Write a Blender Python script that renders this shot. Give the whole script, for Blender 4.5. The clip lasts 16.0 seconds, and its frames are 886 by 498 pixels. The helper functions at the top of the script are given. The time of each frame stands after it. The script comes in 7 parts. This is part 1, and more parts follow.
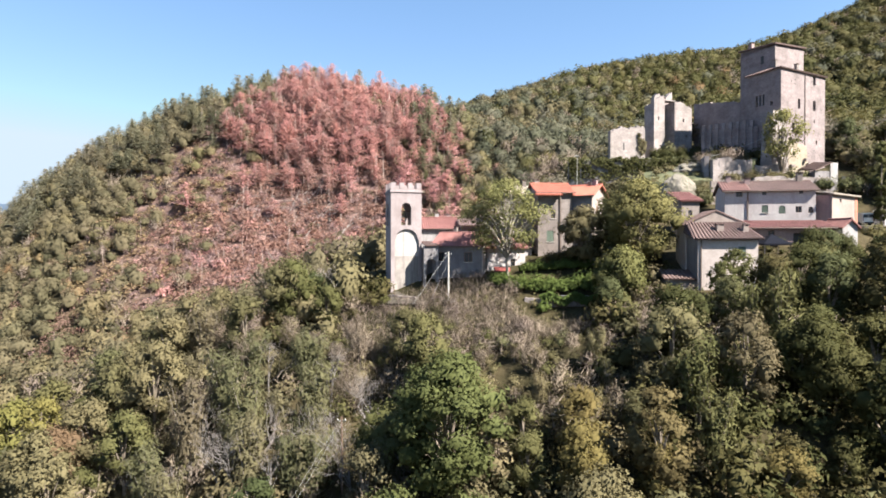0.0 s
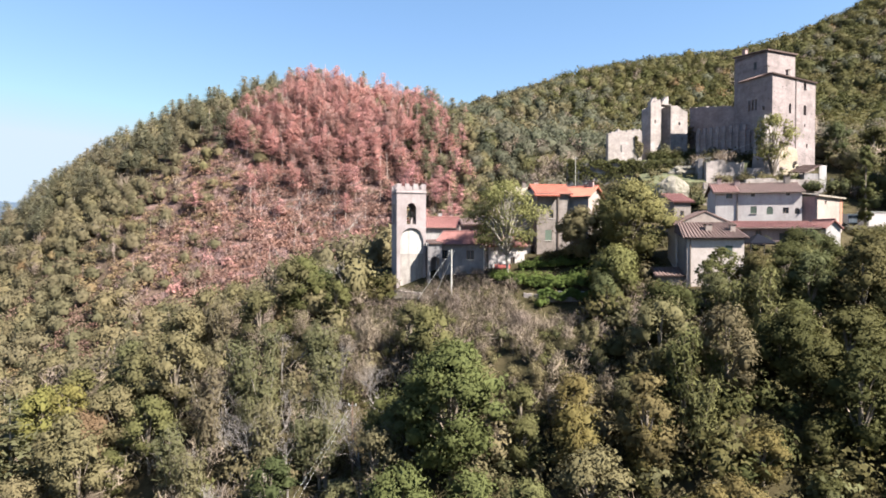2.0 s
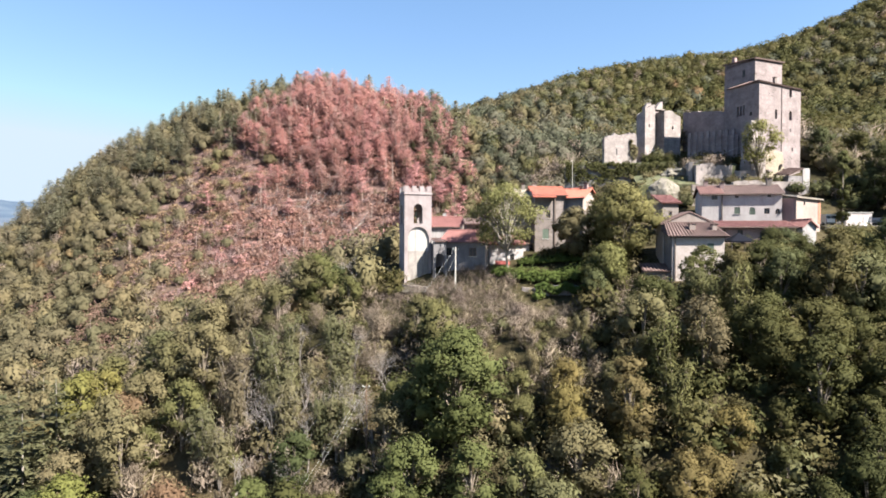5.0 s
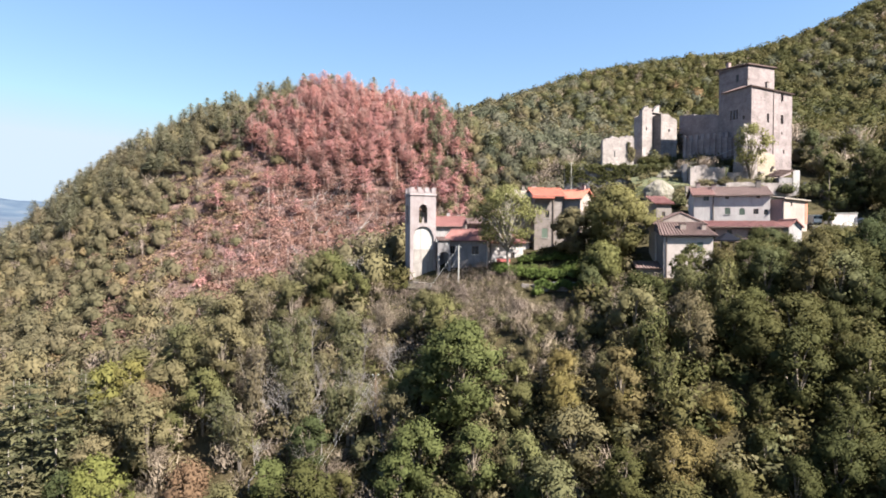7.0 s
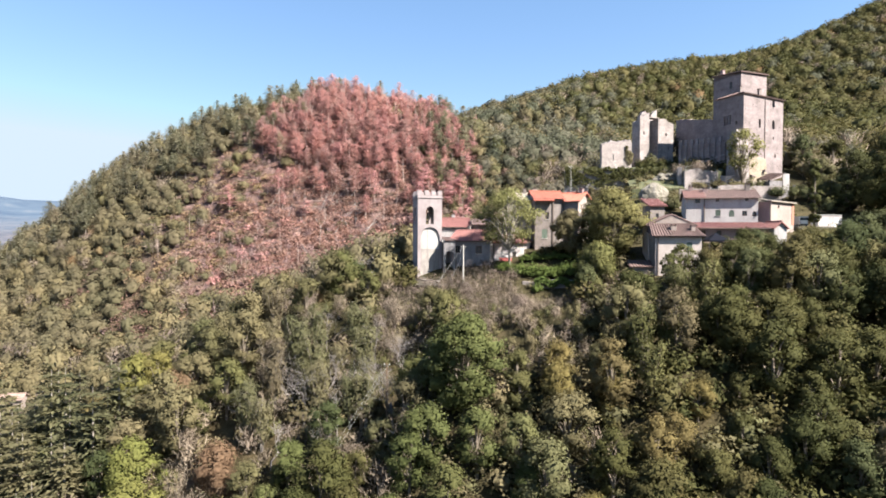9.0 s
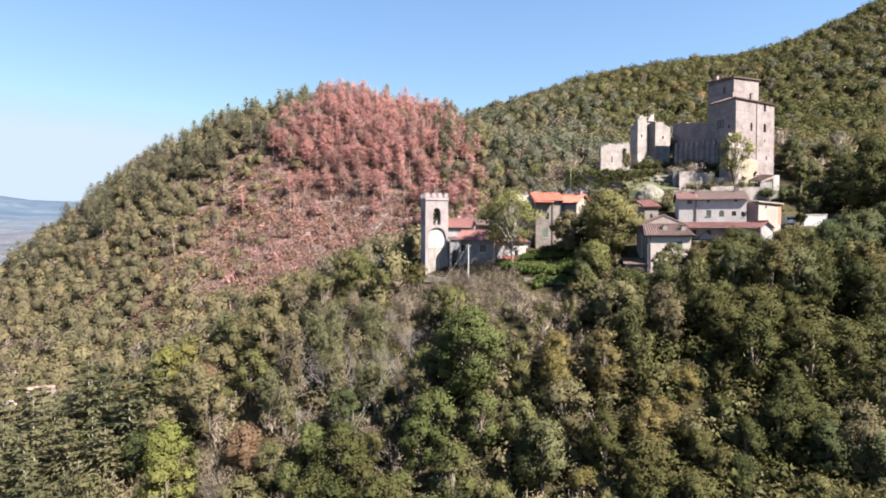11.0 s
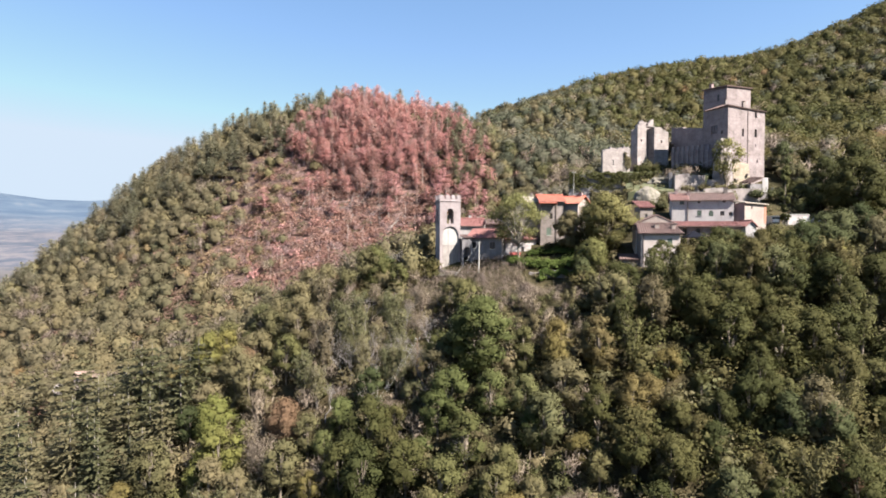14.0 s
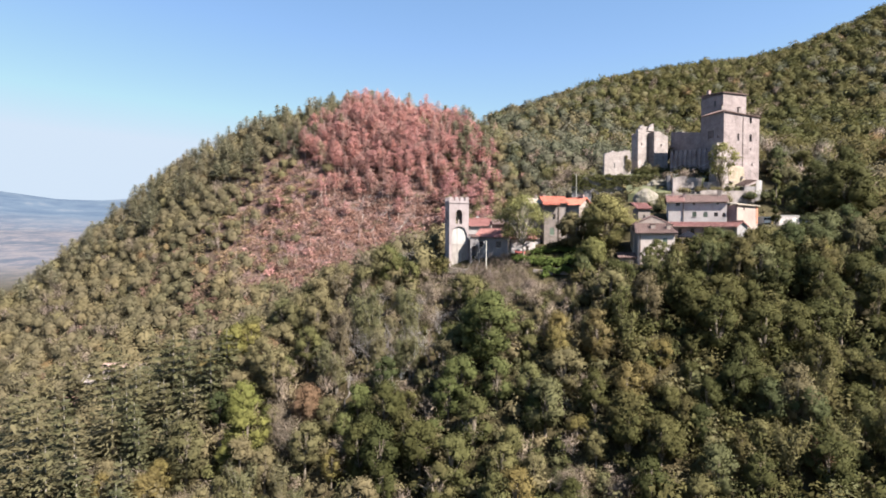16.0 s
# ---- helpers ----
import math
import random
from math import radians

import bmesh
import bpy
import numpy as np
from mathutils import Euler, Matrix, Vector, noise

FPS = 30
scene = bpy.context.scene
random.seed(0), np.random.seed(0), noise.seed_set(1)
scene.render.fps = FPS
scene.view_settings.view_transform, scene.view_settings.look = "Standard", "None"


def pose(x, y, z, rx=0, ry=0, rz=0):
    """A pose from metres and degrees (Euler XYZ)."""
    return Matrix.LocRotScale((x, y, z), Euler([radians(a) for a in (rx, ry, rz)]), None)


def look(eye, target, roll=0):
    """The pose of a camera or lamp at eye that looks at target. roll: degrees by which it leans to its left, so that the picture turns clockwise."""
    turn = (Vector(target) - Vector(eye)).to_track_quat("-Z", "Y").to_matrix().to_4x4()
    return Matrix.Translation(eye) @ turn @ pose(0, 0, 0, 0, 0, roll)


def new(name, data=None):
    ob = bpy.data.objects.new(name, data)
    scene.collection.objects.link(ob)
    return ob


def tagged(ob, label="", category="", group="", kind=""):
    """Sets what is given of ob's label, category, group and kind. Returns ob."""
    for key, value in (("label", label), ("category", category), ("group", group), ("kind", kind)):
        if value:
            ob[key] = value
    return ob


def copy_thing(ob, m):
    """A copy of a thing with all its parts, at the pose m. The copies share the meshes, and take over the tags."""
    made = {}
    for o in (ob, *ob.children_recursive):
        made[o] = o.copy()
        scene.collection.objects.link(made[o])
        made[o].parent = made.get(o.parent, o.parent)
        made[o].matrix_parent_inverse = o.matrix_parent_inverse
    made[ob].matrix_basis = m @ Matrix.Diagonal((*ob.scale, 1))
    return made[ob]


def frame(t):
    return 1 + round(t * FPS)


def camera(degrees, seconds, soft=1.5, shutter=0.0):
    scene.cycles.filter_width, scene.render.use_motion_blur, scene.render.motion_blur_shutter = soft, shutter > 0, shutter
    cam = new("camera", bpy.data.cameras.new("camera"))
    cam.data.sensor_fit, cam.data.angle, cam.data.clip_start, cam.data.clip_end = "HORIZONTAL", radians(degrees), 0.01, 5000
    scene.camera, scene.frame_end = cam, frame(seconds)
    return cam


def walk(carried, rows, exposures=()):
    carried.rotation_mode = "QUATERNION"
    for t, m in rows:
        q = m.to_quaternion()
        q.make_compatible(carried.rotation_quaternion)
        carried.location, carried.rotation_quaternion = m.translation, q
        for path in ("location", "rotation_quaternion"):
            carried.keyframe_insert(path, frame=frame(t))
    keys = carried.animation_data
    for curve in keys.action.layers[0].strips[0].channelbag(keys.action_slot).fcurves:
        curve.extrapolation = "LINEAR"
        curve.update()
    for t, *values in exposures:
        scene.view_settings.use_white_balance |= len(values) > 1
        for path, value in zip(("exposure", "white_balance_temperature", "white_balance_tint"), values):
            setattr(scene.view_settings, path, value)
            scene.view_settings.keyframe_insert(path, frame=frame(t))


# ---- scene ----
cam = camera(74.6, 16, soft=1.8)
METRES, EYE, TILT, LEAN, TURN = 55.0, 0.0, -3.0, 0.0, 0.0
ROWS = [
    (0.0, 0.0, 0.0, 0.0, 0.0, 2.24, 0.08),
    (0.5, -0.0014, -0.0218, -0.0028, 0.05, 2.23, 0.03),
    (1.0, -0.0032, -0.0443, -0.0049, 0.08, 2.2, -0.03),
    (1.5, -0.0046, -0.0666, -0.0066, 0.11, 2.2, -0.1),
    (2.0, -0.0053, -0.0885, -0.0085, 0.15, 2.2, -0.13),
    (2.5, -0.0066, -0.1107, -0.0099, 0.17, 2.2, -0.14),
    (3.0, -0.0075, -0.1326, -0.012, 0.21, 2.19, -0.14),
    (3.5, -0.0083, -0.1544, -0.0137, 0.25, 2.17, -0.16),
    (4.0, -0.0092, -0.1766, -0.0155, 0.29, 2.17, -0.17),
    (6.5, -0.0137, -0.3052, -0.0259, 0.6, 2.08, -0.25),
    (7.0, -0.0146, -0.3288, -0.0274, 0.66, 2.08, -0.27),
    (7.5, -0.0157, -0.3606, -0.0293, 0.74, 2.08, -0.29),
    (8.0, -0.0168, -0.39, -0.0306, 0.83, 2.07, -0.33),
    (8.5, -0.0183, -0.4153, -0.0311, 0.91, 2.05, -0.35),
    (9.0, -0.0192, -0.4563, -0.032, 1.05, 2.03, -0.36),
    (11.5, -0.0218, -0.6349, -0.0372, 1.7, 1.87, -0.15),
    (12.0, -0.023, -0.6766, -0.0398, 1.86, 1.86, -0.12),
    (12.5, -0.0249, -0.7199, -0.0428, 2.04, 1.85, -0.13),
    (13.0, -0.0272, -0.7601, -0.0459, 2.19, 1.81, -0.14),
    (13.5, -0.0299, -0.8023, -0.0498, 2.34, 1.8, -0.22),
    (14.0, -0.0314, -0.8319, -0.0529, 2.45, 1.79, -0.26),
    (14.5, -0.0327, -0.8626, -0.0556, 2.55, 1.79, -0.28),
    (15.0, -0.034, -0.8942, -0.0578, 2.69, 1.78, -0.28),
    (15.5, -0.0376, -0.9623, -0.0612, 2.93, 1.76, -0.33),
    (16.0, -0.0394, -0.9967, -0.0629, 3.04, 1.76, -0.36),
]
walk(cam, [(t, pose(0, 0, EYE, TILT, LEAN, TURN) @ pose(METRES * x, METRES * y, METRES * z, 90 + pitch, roll, yaw)) for t, x, y, z, yaw, pitch, roll in ROWS],
     exposures=[(0.0, 2.31, 6330, 10.0), (4.0, 2.31, 6330, 10.0), (8.5, 2.31, 6330, 10.5), (12.5, 2.24, 6360, 11.0), (16.0, 2.17, 6370, 12.0)])

# ---- sky, sun ----
SUN_AZ, SUN_EL = 122.0, 47.0  # degrees from +y towards +x, and above the horizon
sun_way = Vector((math.sin(radians(SUN_AZ)) * math.cos(radians(SUN_EL)), math.cos(radians(SUN_AZ)) * math.cos(radians(SUN_EL)), math.sin(radians(SUN_EL))))
world = bpy.data.worlds.new("sky")
scene.world = world
world.use_nodes = True
wn = world.node_tree.nodes
sky = wn.new("ShaderNodeTexSky")
sky.sky_type, sky.sun_disc = "NISHITA", False
sky.sun_elevation, sky.sun_rotation = radians(SUN_EL), radians(SUN_AZ)
sky.air_density, sky.dust_density, sky.ozone_density, sky.altitude = 1.0, 0.05, 1.8, 100
wn["Background"].inputs["Strength"].default_value = 0.0745
even = wn.new("ShaderNodeGamma")
even.inputs["Gamma"].default_value = 0.68
clear = wn.new("ShaderNodeHueSaturation")
clear.inputs["Hue"].default_value, clear.inputs["Saturation"].default_value = 0.507, 1.24
world.node_tree.links.new(sky.outputs[0], clear.inputs["Color"])
world.node_tree.links.new(clear.outputs[0], even.inputs["Color"])
veil = wn.new("ShaderNodeMix")  # the haze along the horizon stays pale blue
veil.data_type, veil.blend_type = "RGBA", "DARKEN"
veil.inputs[0].default_value, veil.inputs[7].default_value = 1.0, (2.0, 2.38, 2.75, 1)
world.node_tree.links.new(even.outputs[0], veil.inputs[6])
world.node_tree.links.new(veil.outputs[2], wn["Background"].inputs["Color"])
sun = new("sun", bpy.data.lights.new("sun", "SUN"))
sun.data.energy, sun.data.angle, sun.data.color = 5.0, radians(0.6), (1.0, 0.91, 0.78)
sun.matrix_world = look(sun_way * 900, (0, 0, 0))


# ---- materials ----
def material(name):
    m = bpy.data.materials.new(name)
    m.use_nodes = True
    n = m.node_tree.nodes
    return m, n, m.node_tree.links, n["Principled BSDF"]


def mixed(n, l, kind, fac, a, b):
    """A colour mix node; fac, a and b are sockets, numbers or colours."""
    x = n.new("ShaderNodeMix")
    x.data_type, x.blend_type = "RGBA", kind
    for key, v in ((0, fac), (6, a), (7, b)):
        if isinstance(v, bpy.types.NodeSocket):
            l.new(v, x.inputs[key])
        elif key:
            x.inputs[key].default_value = (*v, 1)
        else:
            x.inputs[key].default_value = v
    return x.outputs[2]


def noisy(n, l, scale, detail=4, rough=0.6, vector=None, stretch=None):
    t = n.new("ShaderNodeTexNoise")
    t.inputs["Scale"].default_value, t.inputs["Detail"].default_value, t.inputs["Roughness"].default_value = scale, detail, rough
    if vector is None:
        vector = n.new("ShaderNodeNewGeometry").outputs["Position"]
    if stretch:
        s = n.new("ShaderNodeVectorMath")
        s.operation = "MULTIPLY"
        l.new(vector, s.inputs[0])
        s.inputs[1].default_value = stretch
        vector = s.outputs[0]
    l.new(vector, t.inputs["Vector"])
    return t.outputs["Fac"]


def ramp(n, l, fac, stops):
    r = n.new("ShaderNodeValToRGB")
    e = r.color_ramp.elements
    while len(e) < len(stops):
        e.new(0.5)
    for k, (p, c) in zip(e, stops):
        k.position, k.color = p, (*c, 1)
    l.new(fac, r.inputs[0])
    return r.outputs[0]


def bumped(n, l, height, bsdf, strength, distance):
    b = n.new("ShaderNodeBump")
    b.inputs["Strength"].default_value, b.inputs["Distance"].default_value = strength, distance
    l.new(height, b.inputs["Height"])
    l.new(b.outputs[0], bsdf.inputs["Normal"])


def masonry(name, low, mid, high, stain, course=0.0, rough=0.9, streak=0.5):
    """Weathered stone or render: two scales of patches, rain streaks, and stone courses where course is their height."""
    m, n, l, p = material(name)
    big = ramp(n, l, noisy(n, l, 0.35, 5, 0.65), [(0.3, low), (0.5, mid), (0.72, high)])
    fine = ramp(n, l, noisy(n, l, 3.5, 6, 0.7), [(0.25, (0.55, 0.53, 0.5)), (0.6, (1, 1, 1))])
    c = mixed(n, l, "MULTIPLY", 0.5, big, fine)
    run = ramp(n, l, noisy(n, l, 1.0, 4, 0.6, stretch=(1.1, 1.1, 0.12)), [(0.5, (0, 0, 0)), (0.75, (1, 1, 1))])
    grey = n.new("ShaderNodeMath")
    grey.operation = "MULTIPLY"
    l.new(run, grey.inputs[0])
    grey.inputs[1].default_value = streak
    c = mixed(n, l, "MIX", grey.outputs[0], c, stain)
    height = noisy(n, l, 6.0, 6, 0.7)
    if course:
        v = n.new("ShaderNodeTexVoronoi")
        v.feature = "DISTANCE_TO_EDGE"
        v.inputs["Scale"].default_value = 1.0
        s = n.new("ShaderNodeVectorMath")
        s.operation = "MULTIPLY"
        l.new(n.new("ShaderNodeNewGeometry").outputs["Position"], s.inputs[0])
        s.inputs[1].default_value = (0.55 / course, 0.55 / course, 1 / course)
        l.new(s.outputs[0], v.inputs["Vector"])
        joint = ramp(n, l, v.outputs["Distance"], [(0.02, (0.5, 0.47, 0.45)), (0.14, (1, 1, 1))])
        c = mixed(n, l, "MULTIPLY", 0.28, c, joint)
        # single stones, each a little lighter or darker than its neighbours
        cell = n.new("ShaderNodeTexVoronoi")
        l.new(s.outputs[0], cell.inputs["Vector"])
        cell.inputs["Scale"].default_value = 1.0
        each = n.new("ShaderNodeSeparateColor")
        l.new(cell.outputs["Color"], each.inputs[0])
        c = mixed(n, l, "MULTIPLY", 0.5, c, ramp(n, l, each.outputs[0], [(0.0, (0.72, 0.70, 0.70)), (0.5, (0.98, 0.97, 0.96)), (1.0, (1.12, 1.10, 1.06))]))
        # faint level bands where building stopped and went on
        band = ramp(n, l, noisy(n, l, 1.0, 3, 0.5, stretch=(0.05, 0.05, 0.8)), [(0.42, (0.86, 0.85, 0.85)), (0.58, (1, 1, 1))])
        c = mixed(n, l, "MULTIPLY", 0.6, c, band)
    l.new(c, p.inputs["Base Color"])
    p.inputs["Roughness"].default_value = rough
    bumped(n, l, height, p, 0.5, 0.05)
    return m


def tiled(name, dark, mid, light):
    m, n, l, p = material(name)
    a = ramp(n, l, noisy(n, l, 5.0, 4, 0.7), [(0.3, dark), (0.5, mid), (0.72, light)])
    moss = ramp(n, l, noisy(n, l, 0.6, 4, 0.6), [(0.45, (1, 1, 1)), (0.8, (0.5, 0.5, 0.46))])
    l.new(mixed(n, l, "MULTIPLY", 0.8, a, moss), p.inputs["Base Color"])
    p.inputs["Roughness"].default_value = 0.85
    bumped(n, l, noisy(n, l, 9.0, 4, 0.6), p, 0.6, 0.04)
    return m


def foliage(name, stops, fine=0.12, through_light=0.3, rough=0.8):
    """Leaves: each tree takes its own hue from stops, each spray of leaves its own shade."""
    m, n, l, p = material(name)
    one = n.new("ShaderNodeObjectInfo").outputs["Random"]
    tone = n.new("ShaderNodeAttribute")
    tone.attribute_name = "tone"
    add = n.new("ShaderNodeMath")
    add.operation = "ADD"
    l.new(one, add.inputs[0])
    l.new(tone.outputs["Fac"], add.inputs[1])
    wrap = n.new("ShaderNodeMath")
    wrap.operation = "PINGPONG"
    wrap.inputs[1].default_value = 1.0
    l.new(add.outputs[0], wrap.inputs[0])
    hue = ramp(n, l, wrap.outputs[0], stops)
    isle = n.new("ShaderNodeNewGeometry").outputs["Random Per Island"]
    shade = ramp(n, l, isle, [(0.0, (1 - fine, 1 - fine, 1 - fine)), (1.0, (1 + fine, 1 + fine * 0.9, 1 + fine * 0.6))])
    c = mixed(n, l, "MULTIPLY", 1.0, hue, shade)
    l.new(c, p.inputs["Base Color"])
    p.inputs["Roughness"].default_value = rough
    p.inputs["Specular IOR Level"].default_value = 0.1
    bumped(n, l, noisy(n, l, 1.6, 4, 0.7), p, 0.45, 0.3)
    t = n.new("ShaderNodeBsdfTranslucent")
    l.new(c, t.inputs["Color"])
    mix = n.new("ShaderNodeMixShader")
    mix.inputs[0].default_value = through_light
    l.new(p.outputs[0], mix.inputs[1])
    l.new(t.outputs[0], mix.inputs[2])
    l.new(mix.outputs[0], n["Material Output"].inputs["Surface"])
    return m


def plain(name, colour, rough=0.6, metal=0.0, vary=0.15, scale=3.0):
    m, n, l, p = material(name)
    f = noisy(n, l, scale, 4, 0.6)
    dark = tuple(v * (1 - vary) for v in colour)
    light = tuple(min(1, v * (1 + vary)) for v in colour)
    l.new(ramp(n, l, f, [(0.3, dark), (0.7, light)]), p.inputs["Base Color"])
    p.inputs["Roughness"].default_value, p.inputs["Metallic"].default_value = rough, metal
    return m


STONE = masonry("castle_stone", (0.155, 0.127, 0.129), (0.224, 0.188, 0.193), (0.275, 0.236, 0.244), (0.120, 0.102, 0.108), 0.45)
RUBBLE = masonry("ruin_stone", (0.189, 0.169, 0.163), (0.276, 0.245, 0.242), (0.354, 0.321, 0.326), (0.134, 0.118, 0.116), 0.5)
TOWER = masonry("bell_tower_render", (0.193, 0.161, 0.164), (0.239, 0.207, 0.216), (0.286, 0.251, 0.263), (0.154, 0.127, 0.128), 0.0)
LIME = masonry("limewash", (0.228, 0.217, 0.221), (0.298, 0.286, 0.294), (0.344, 0.333, 0.347), (0.156, 0.141, 0.141), 0.0, streak=1.0)
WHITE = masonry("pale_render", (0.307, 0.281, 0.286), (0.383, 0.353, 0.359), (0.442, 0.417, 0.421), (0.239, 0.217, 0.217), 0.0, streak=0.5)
ARCH_PLASTER = masonry("arch_plaster", (0.25, 0.24, 0.24), (0.33, 0.32, 0.32), (0.38, 0.37, 0.37), (0.14, 0.13, 0.125), 0.0, streak=0.9)
WORN = masonry("worn_plaster", (0.150, 0.135, 0.128), (0.245, 0.225, 0.215), (0.300, 0.280, 0.270), (0.100, 0.085, 0.075), 0.0, streak=1.0)
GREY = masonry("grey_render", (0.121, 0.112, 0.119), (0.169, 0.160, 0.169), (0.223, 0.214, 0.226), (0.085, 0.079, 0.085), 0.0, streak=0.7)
BEIGE = masonry("beige_stone", (0.136, 0.115, 0.109), (0.183, 0.159, 0.152), (0.230, 0.203, 0.199), (0.095, 0.083, 0.079), 0.3)
CREAM = masonry("cream_render", (0.320, 0.280, 0.263), (0.389, 0.342, 0.328), (0.448, 0.400, 0.391), (0.244, 0.211, 0.197), 0.0, streak=0.5)
PINK = masonry("pink_render", (0.206, 0.147, 0.147), (0.254, 0.181, 0.180), (0.296, 0.219, 0.219), (0.144, 0.113, 0.115), 0.0)
ROSE = masonry("rose_beige_render", (0.200, 0.165, 0.152), (0.250, 0.208, 0.192), (0.290, 0.245, 0.226), (0.150, 0.125, 0.115), 0.0)
SALMON = masonry("salmon_render", (0.289, 0.118, 0.077), (0.330, 0.144, 0.096), (0.358, 0.172, 0.120), (0.207, 0.118, 0.093), 0.0)
OCHRE_WALL = masonry("ochre_stone", (0.22, 0.185, 0.14), (0.29, 0.25, 0.195), (0.35, 0.31, 0.255), (0.15, 0.125, 0.095), 0.5)
ROUGH_WALL = masonry("rose_rubble", (0.175, 0.150, 0.140), (0.265, 0.225, 0.212), (0.330, 0.290, 0.275), (0.110, 0.098, 0.085), 0.4, streak=0.9)
PALE_EARTH = masonry("pale_earth", (0.10, 0.092, 0.072), (0.155, 0.14, 0.118), (0.20, 0.182, 0.158), (0.07, 0.068, 0.045), 0.0, streak=1.0)
TILE_OLD = tiled("old_clay_tile", (0.047, 0.028, 0.026), (0.086, 0.052, 0.048), (0.136, 0.093, 0.085))
TILE_RED = tiled("red_clay_tile", (0.101, 0.040, 0.039), (0.148, 0.059, 0.055), (0.202, 0.094, 0.088))
TILE_NEW = tiled("new_orange_tile", (0.221, 0.058, 0.038), (0.275, 0.081, 0.053), (0.309, 0.105, 0.071))
TILE_RUST = tiled("rusty_clay_tile", (0.070, 0.034, 0.032), (0.115, 0.056, 0.051), (0.165, 0.090, 0.083))
TILE_PINK = tiled("pale_pink_tile", (0.14, 0.095, 0.083), (0.20, 0.14, 0.122), (0.26, 0.19, 0.168))
TILE_GREY = tiled("lichen_tile", (0.187, 0.162, 0.136), (0.272, 0.238, 0.204), (0.357, 0.315, 0.272))
# near-black that stands in for the shade inside rooms and openings
DARK = plain("dark_interior", (0.02, 0.02, 0.022), 0.5)
OLD_BOARD = plain("grey_boards", (0.042, 0.036, 0.027), 0.9, vary=0.45, scale=2.0)
GRAVEL = plain("gravel", (0.075, 0.070, 0.062), 0.95, vary=0.3, scale=1.2)
WOOD = plain("old_wood", (0.128, 0.080, 0.056), 0.8, vary=0.4, scale=8)
SHUTTER = plain("green_shutter", (0.070, 0.098, 0.077), 0.6)
CONCRETE = plain("concrete_pole", (0.341, 0.329, 0.310), 0.8, vary=0.2)
RED_CLOTH = plain("red_awning_cloth", (0.20, 0.045, 0.04), 0.85)
RUST = plain("brown_pipe", (0.10, 0.075, 0.065), 0.7)
METAL = plain("grey_metal", (0.120, 0.124, 0.132), 0.4, 0.8)
BRONZE = plain("bell_bronze", (0.16, 0.15, 0.11), 0.5, 0.7)
WIRE = plain("cable", (0.315, 0.315, 0.315), 0.5)
ROCK = masonry("rock", (0.081, 0.078, 0.060), (0.121, 0.116, 0.095), (0.173, 0.165, 0.141), (0.058, 0.063, 0.035), 0.0)
PAINT = plain("white_paint", (0.546, 0.546, 0.532), 0.4, vary=0.06)
CAR_DARK = plain("dark_car_paint", (0.03, 0.035, 0.045), 0.25)
CAR_BLUE = plain("grey_car_paint", (0.176, 0.192, 0.216), 0.3)
GLASS = plain("window_glass", (0.02, 0.025, 0.03), 0.08)
RUBBER = plain("tyre", (0.02, 0.02, 0.02), 0.8)
BARK = plain("bark", (0.124, 0.102, 0.081), 0.9, vary=0.4, scale=4)
GREY_BARK = plain("silver_bark", (0.165, 0.148, 0.142), 0.9, vary=0.3, scale=4)
PALE_BARK = plain("pale_bark", (0.205, 0.183, 0.161), 0.9, vary=0.3, scale=4)
DEAD_BARK = plain("pale_dead_bark", (0.270, 0.215, 0.200), 0.9, vary=0.25, scale=2)
CLOTH = plain("dark_awning", (0.008, 0.009, 0.014), 1.0)
CLOTH.node_tree.nodes["Principled BSDF"].inputs["Specular IOR Level"].default_value = 0.05

GREEN = foliage("green_leaves", [(0.0, (0.040, 0.050, 0.021)), (0.3, (0.063, 0.071, 0.033)), (0.6, (0.090, 0.091, 0.045)), (0.85, (0.094, 0.085, 0.048)), (1.0, (0.100, 0.084, 0.050))])
# grey-green; on the far hill this grey also stands in for air haze
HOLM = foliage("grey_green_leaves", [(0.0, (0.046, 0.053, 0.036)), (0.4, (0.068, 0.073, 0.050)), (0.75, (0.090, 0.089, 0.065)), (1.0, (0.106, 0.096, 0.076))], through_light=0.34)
YELLOW = foliage("yellowing_leaves", [(0.0, (0.132, 0.111, 0.039)), (0.5, (0.140, 0.102, 0.047)), (1.0, (0.132, 0.086, 0.050))])
BROWN = foliage("dry_brown_leaves", [(0.0, (0.200, 0.114, 0.093)), (0.35, (0.240, 0.136, 0.109)), (0.7, (0.222, 0.138, 0.120)), (1.0, (0.160, 0.114, 0.090))], through_light=0.42)
DEAD = foliage("dead_red_needles", [(0.0, (0.285, 0.148, 0.152)), (0.3, (0.360, 0.190, 0.196)), (0.6, (0.400, 0.224, 0.224)), (0.85, (0.380, 0.206, 0.190)), (1.0, (0.300, 0.206, 0.195))], through_light=0.4)
# needle colour lightened to put the haze over the crest into it
PINE = foliage("pine_needles", [(0.0, (0.099, 0.108, 0.073)), (0.6, (0.160, 0.153, 0.105)), (1.0, (0.205, 0.176, 0.128))], through_light=0.42)
RUSTY = foliage("rusty_leaves", [(0.0, (0.120, 0.080, 0.052)), (0.5, (0.150, 0.098, 0.064)), (1.0, (0.130, 0.095, 0.058))], through_light=0.4)
AUTUMN = foliage("autumn_leaves", [(0.0, (0.112, 0.097, 0.036)), (0.5, (0.130, 0.104, 0.042)), (1.0, (0.108, 0.088, 0.043))], through_light=0.35)
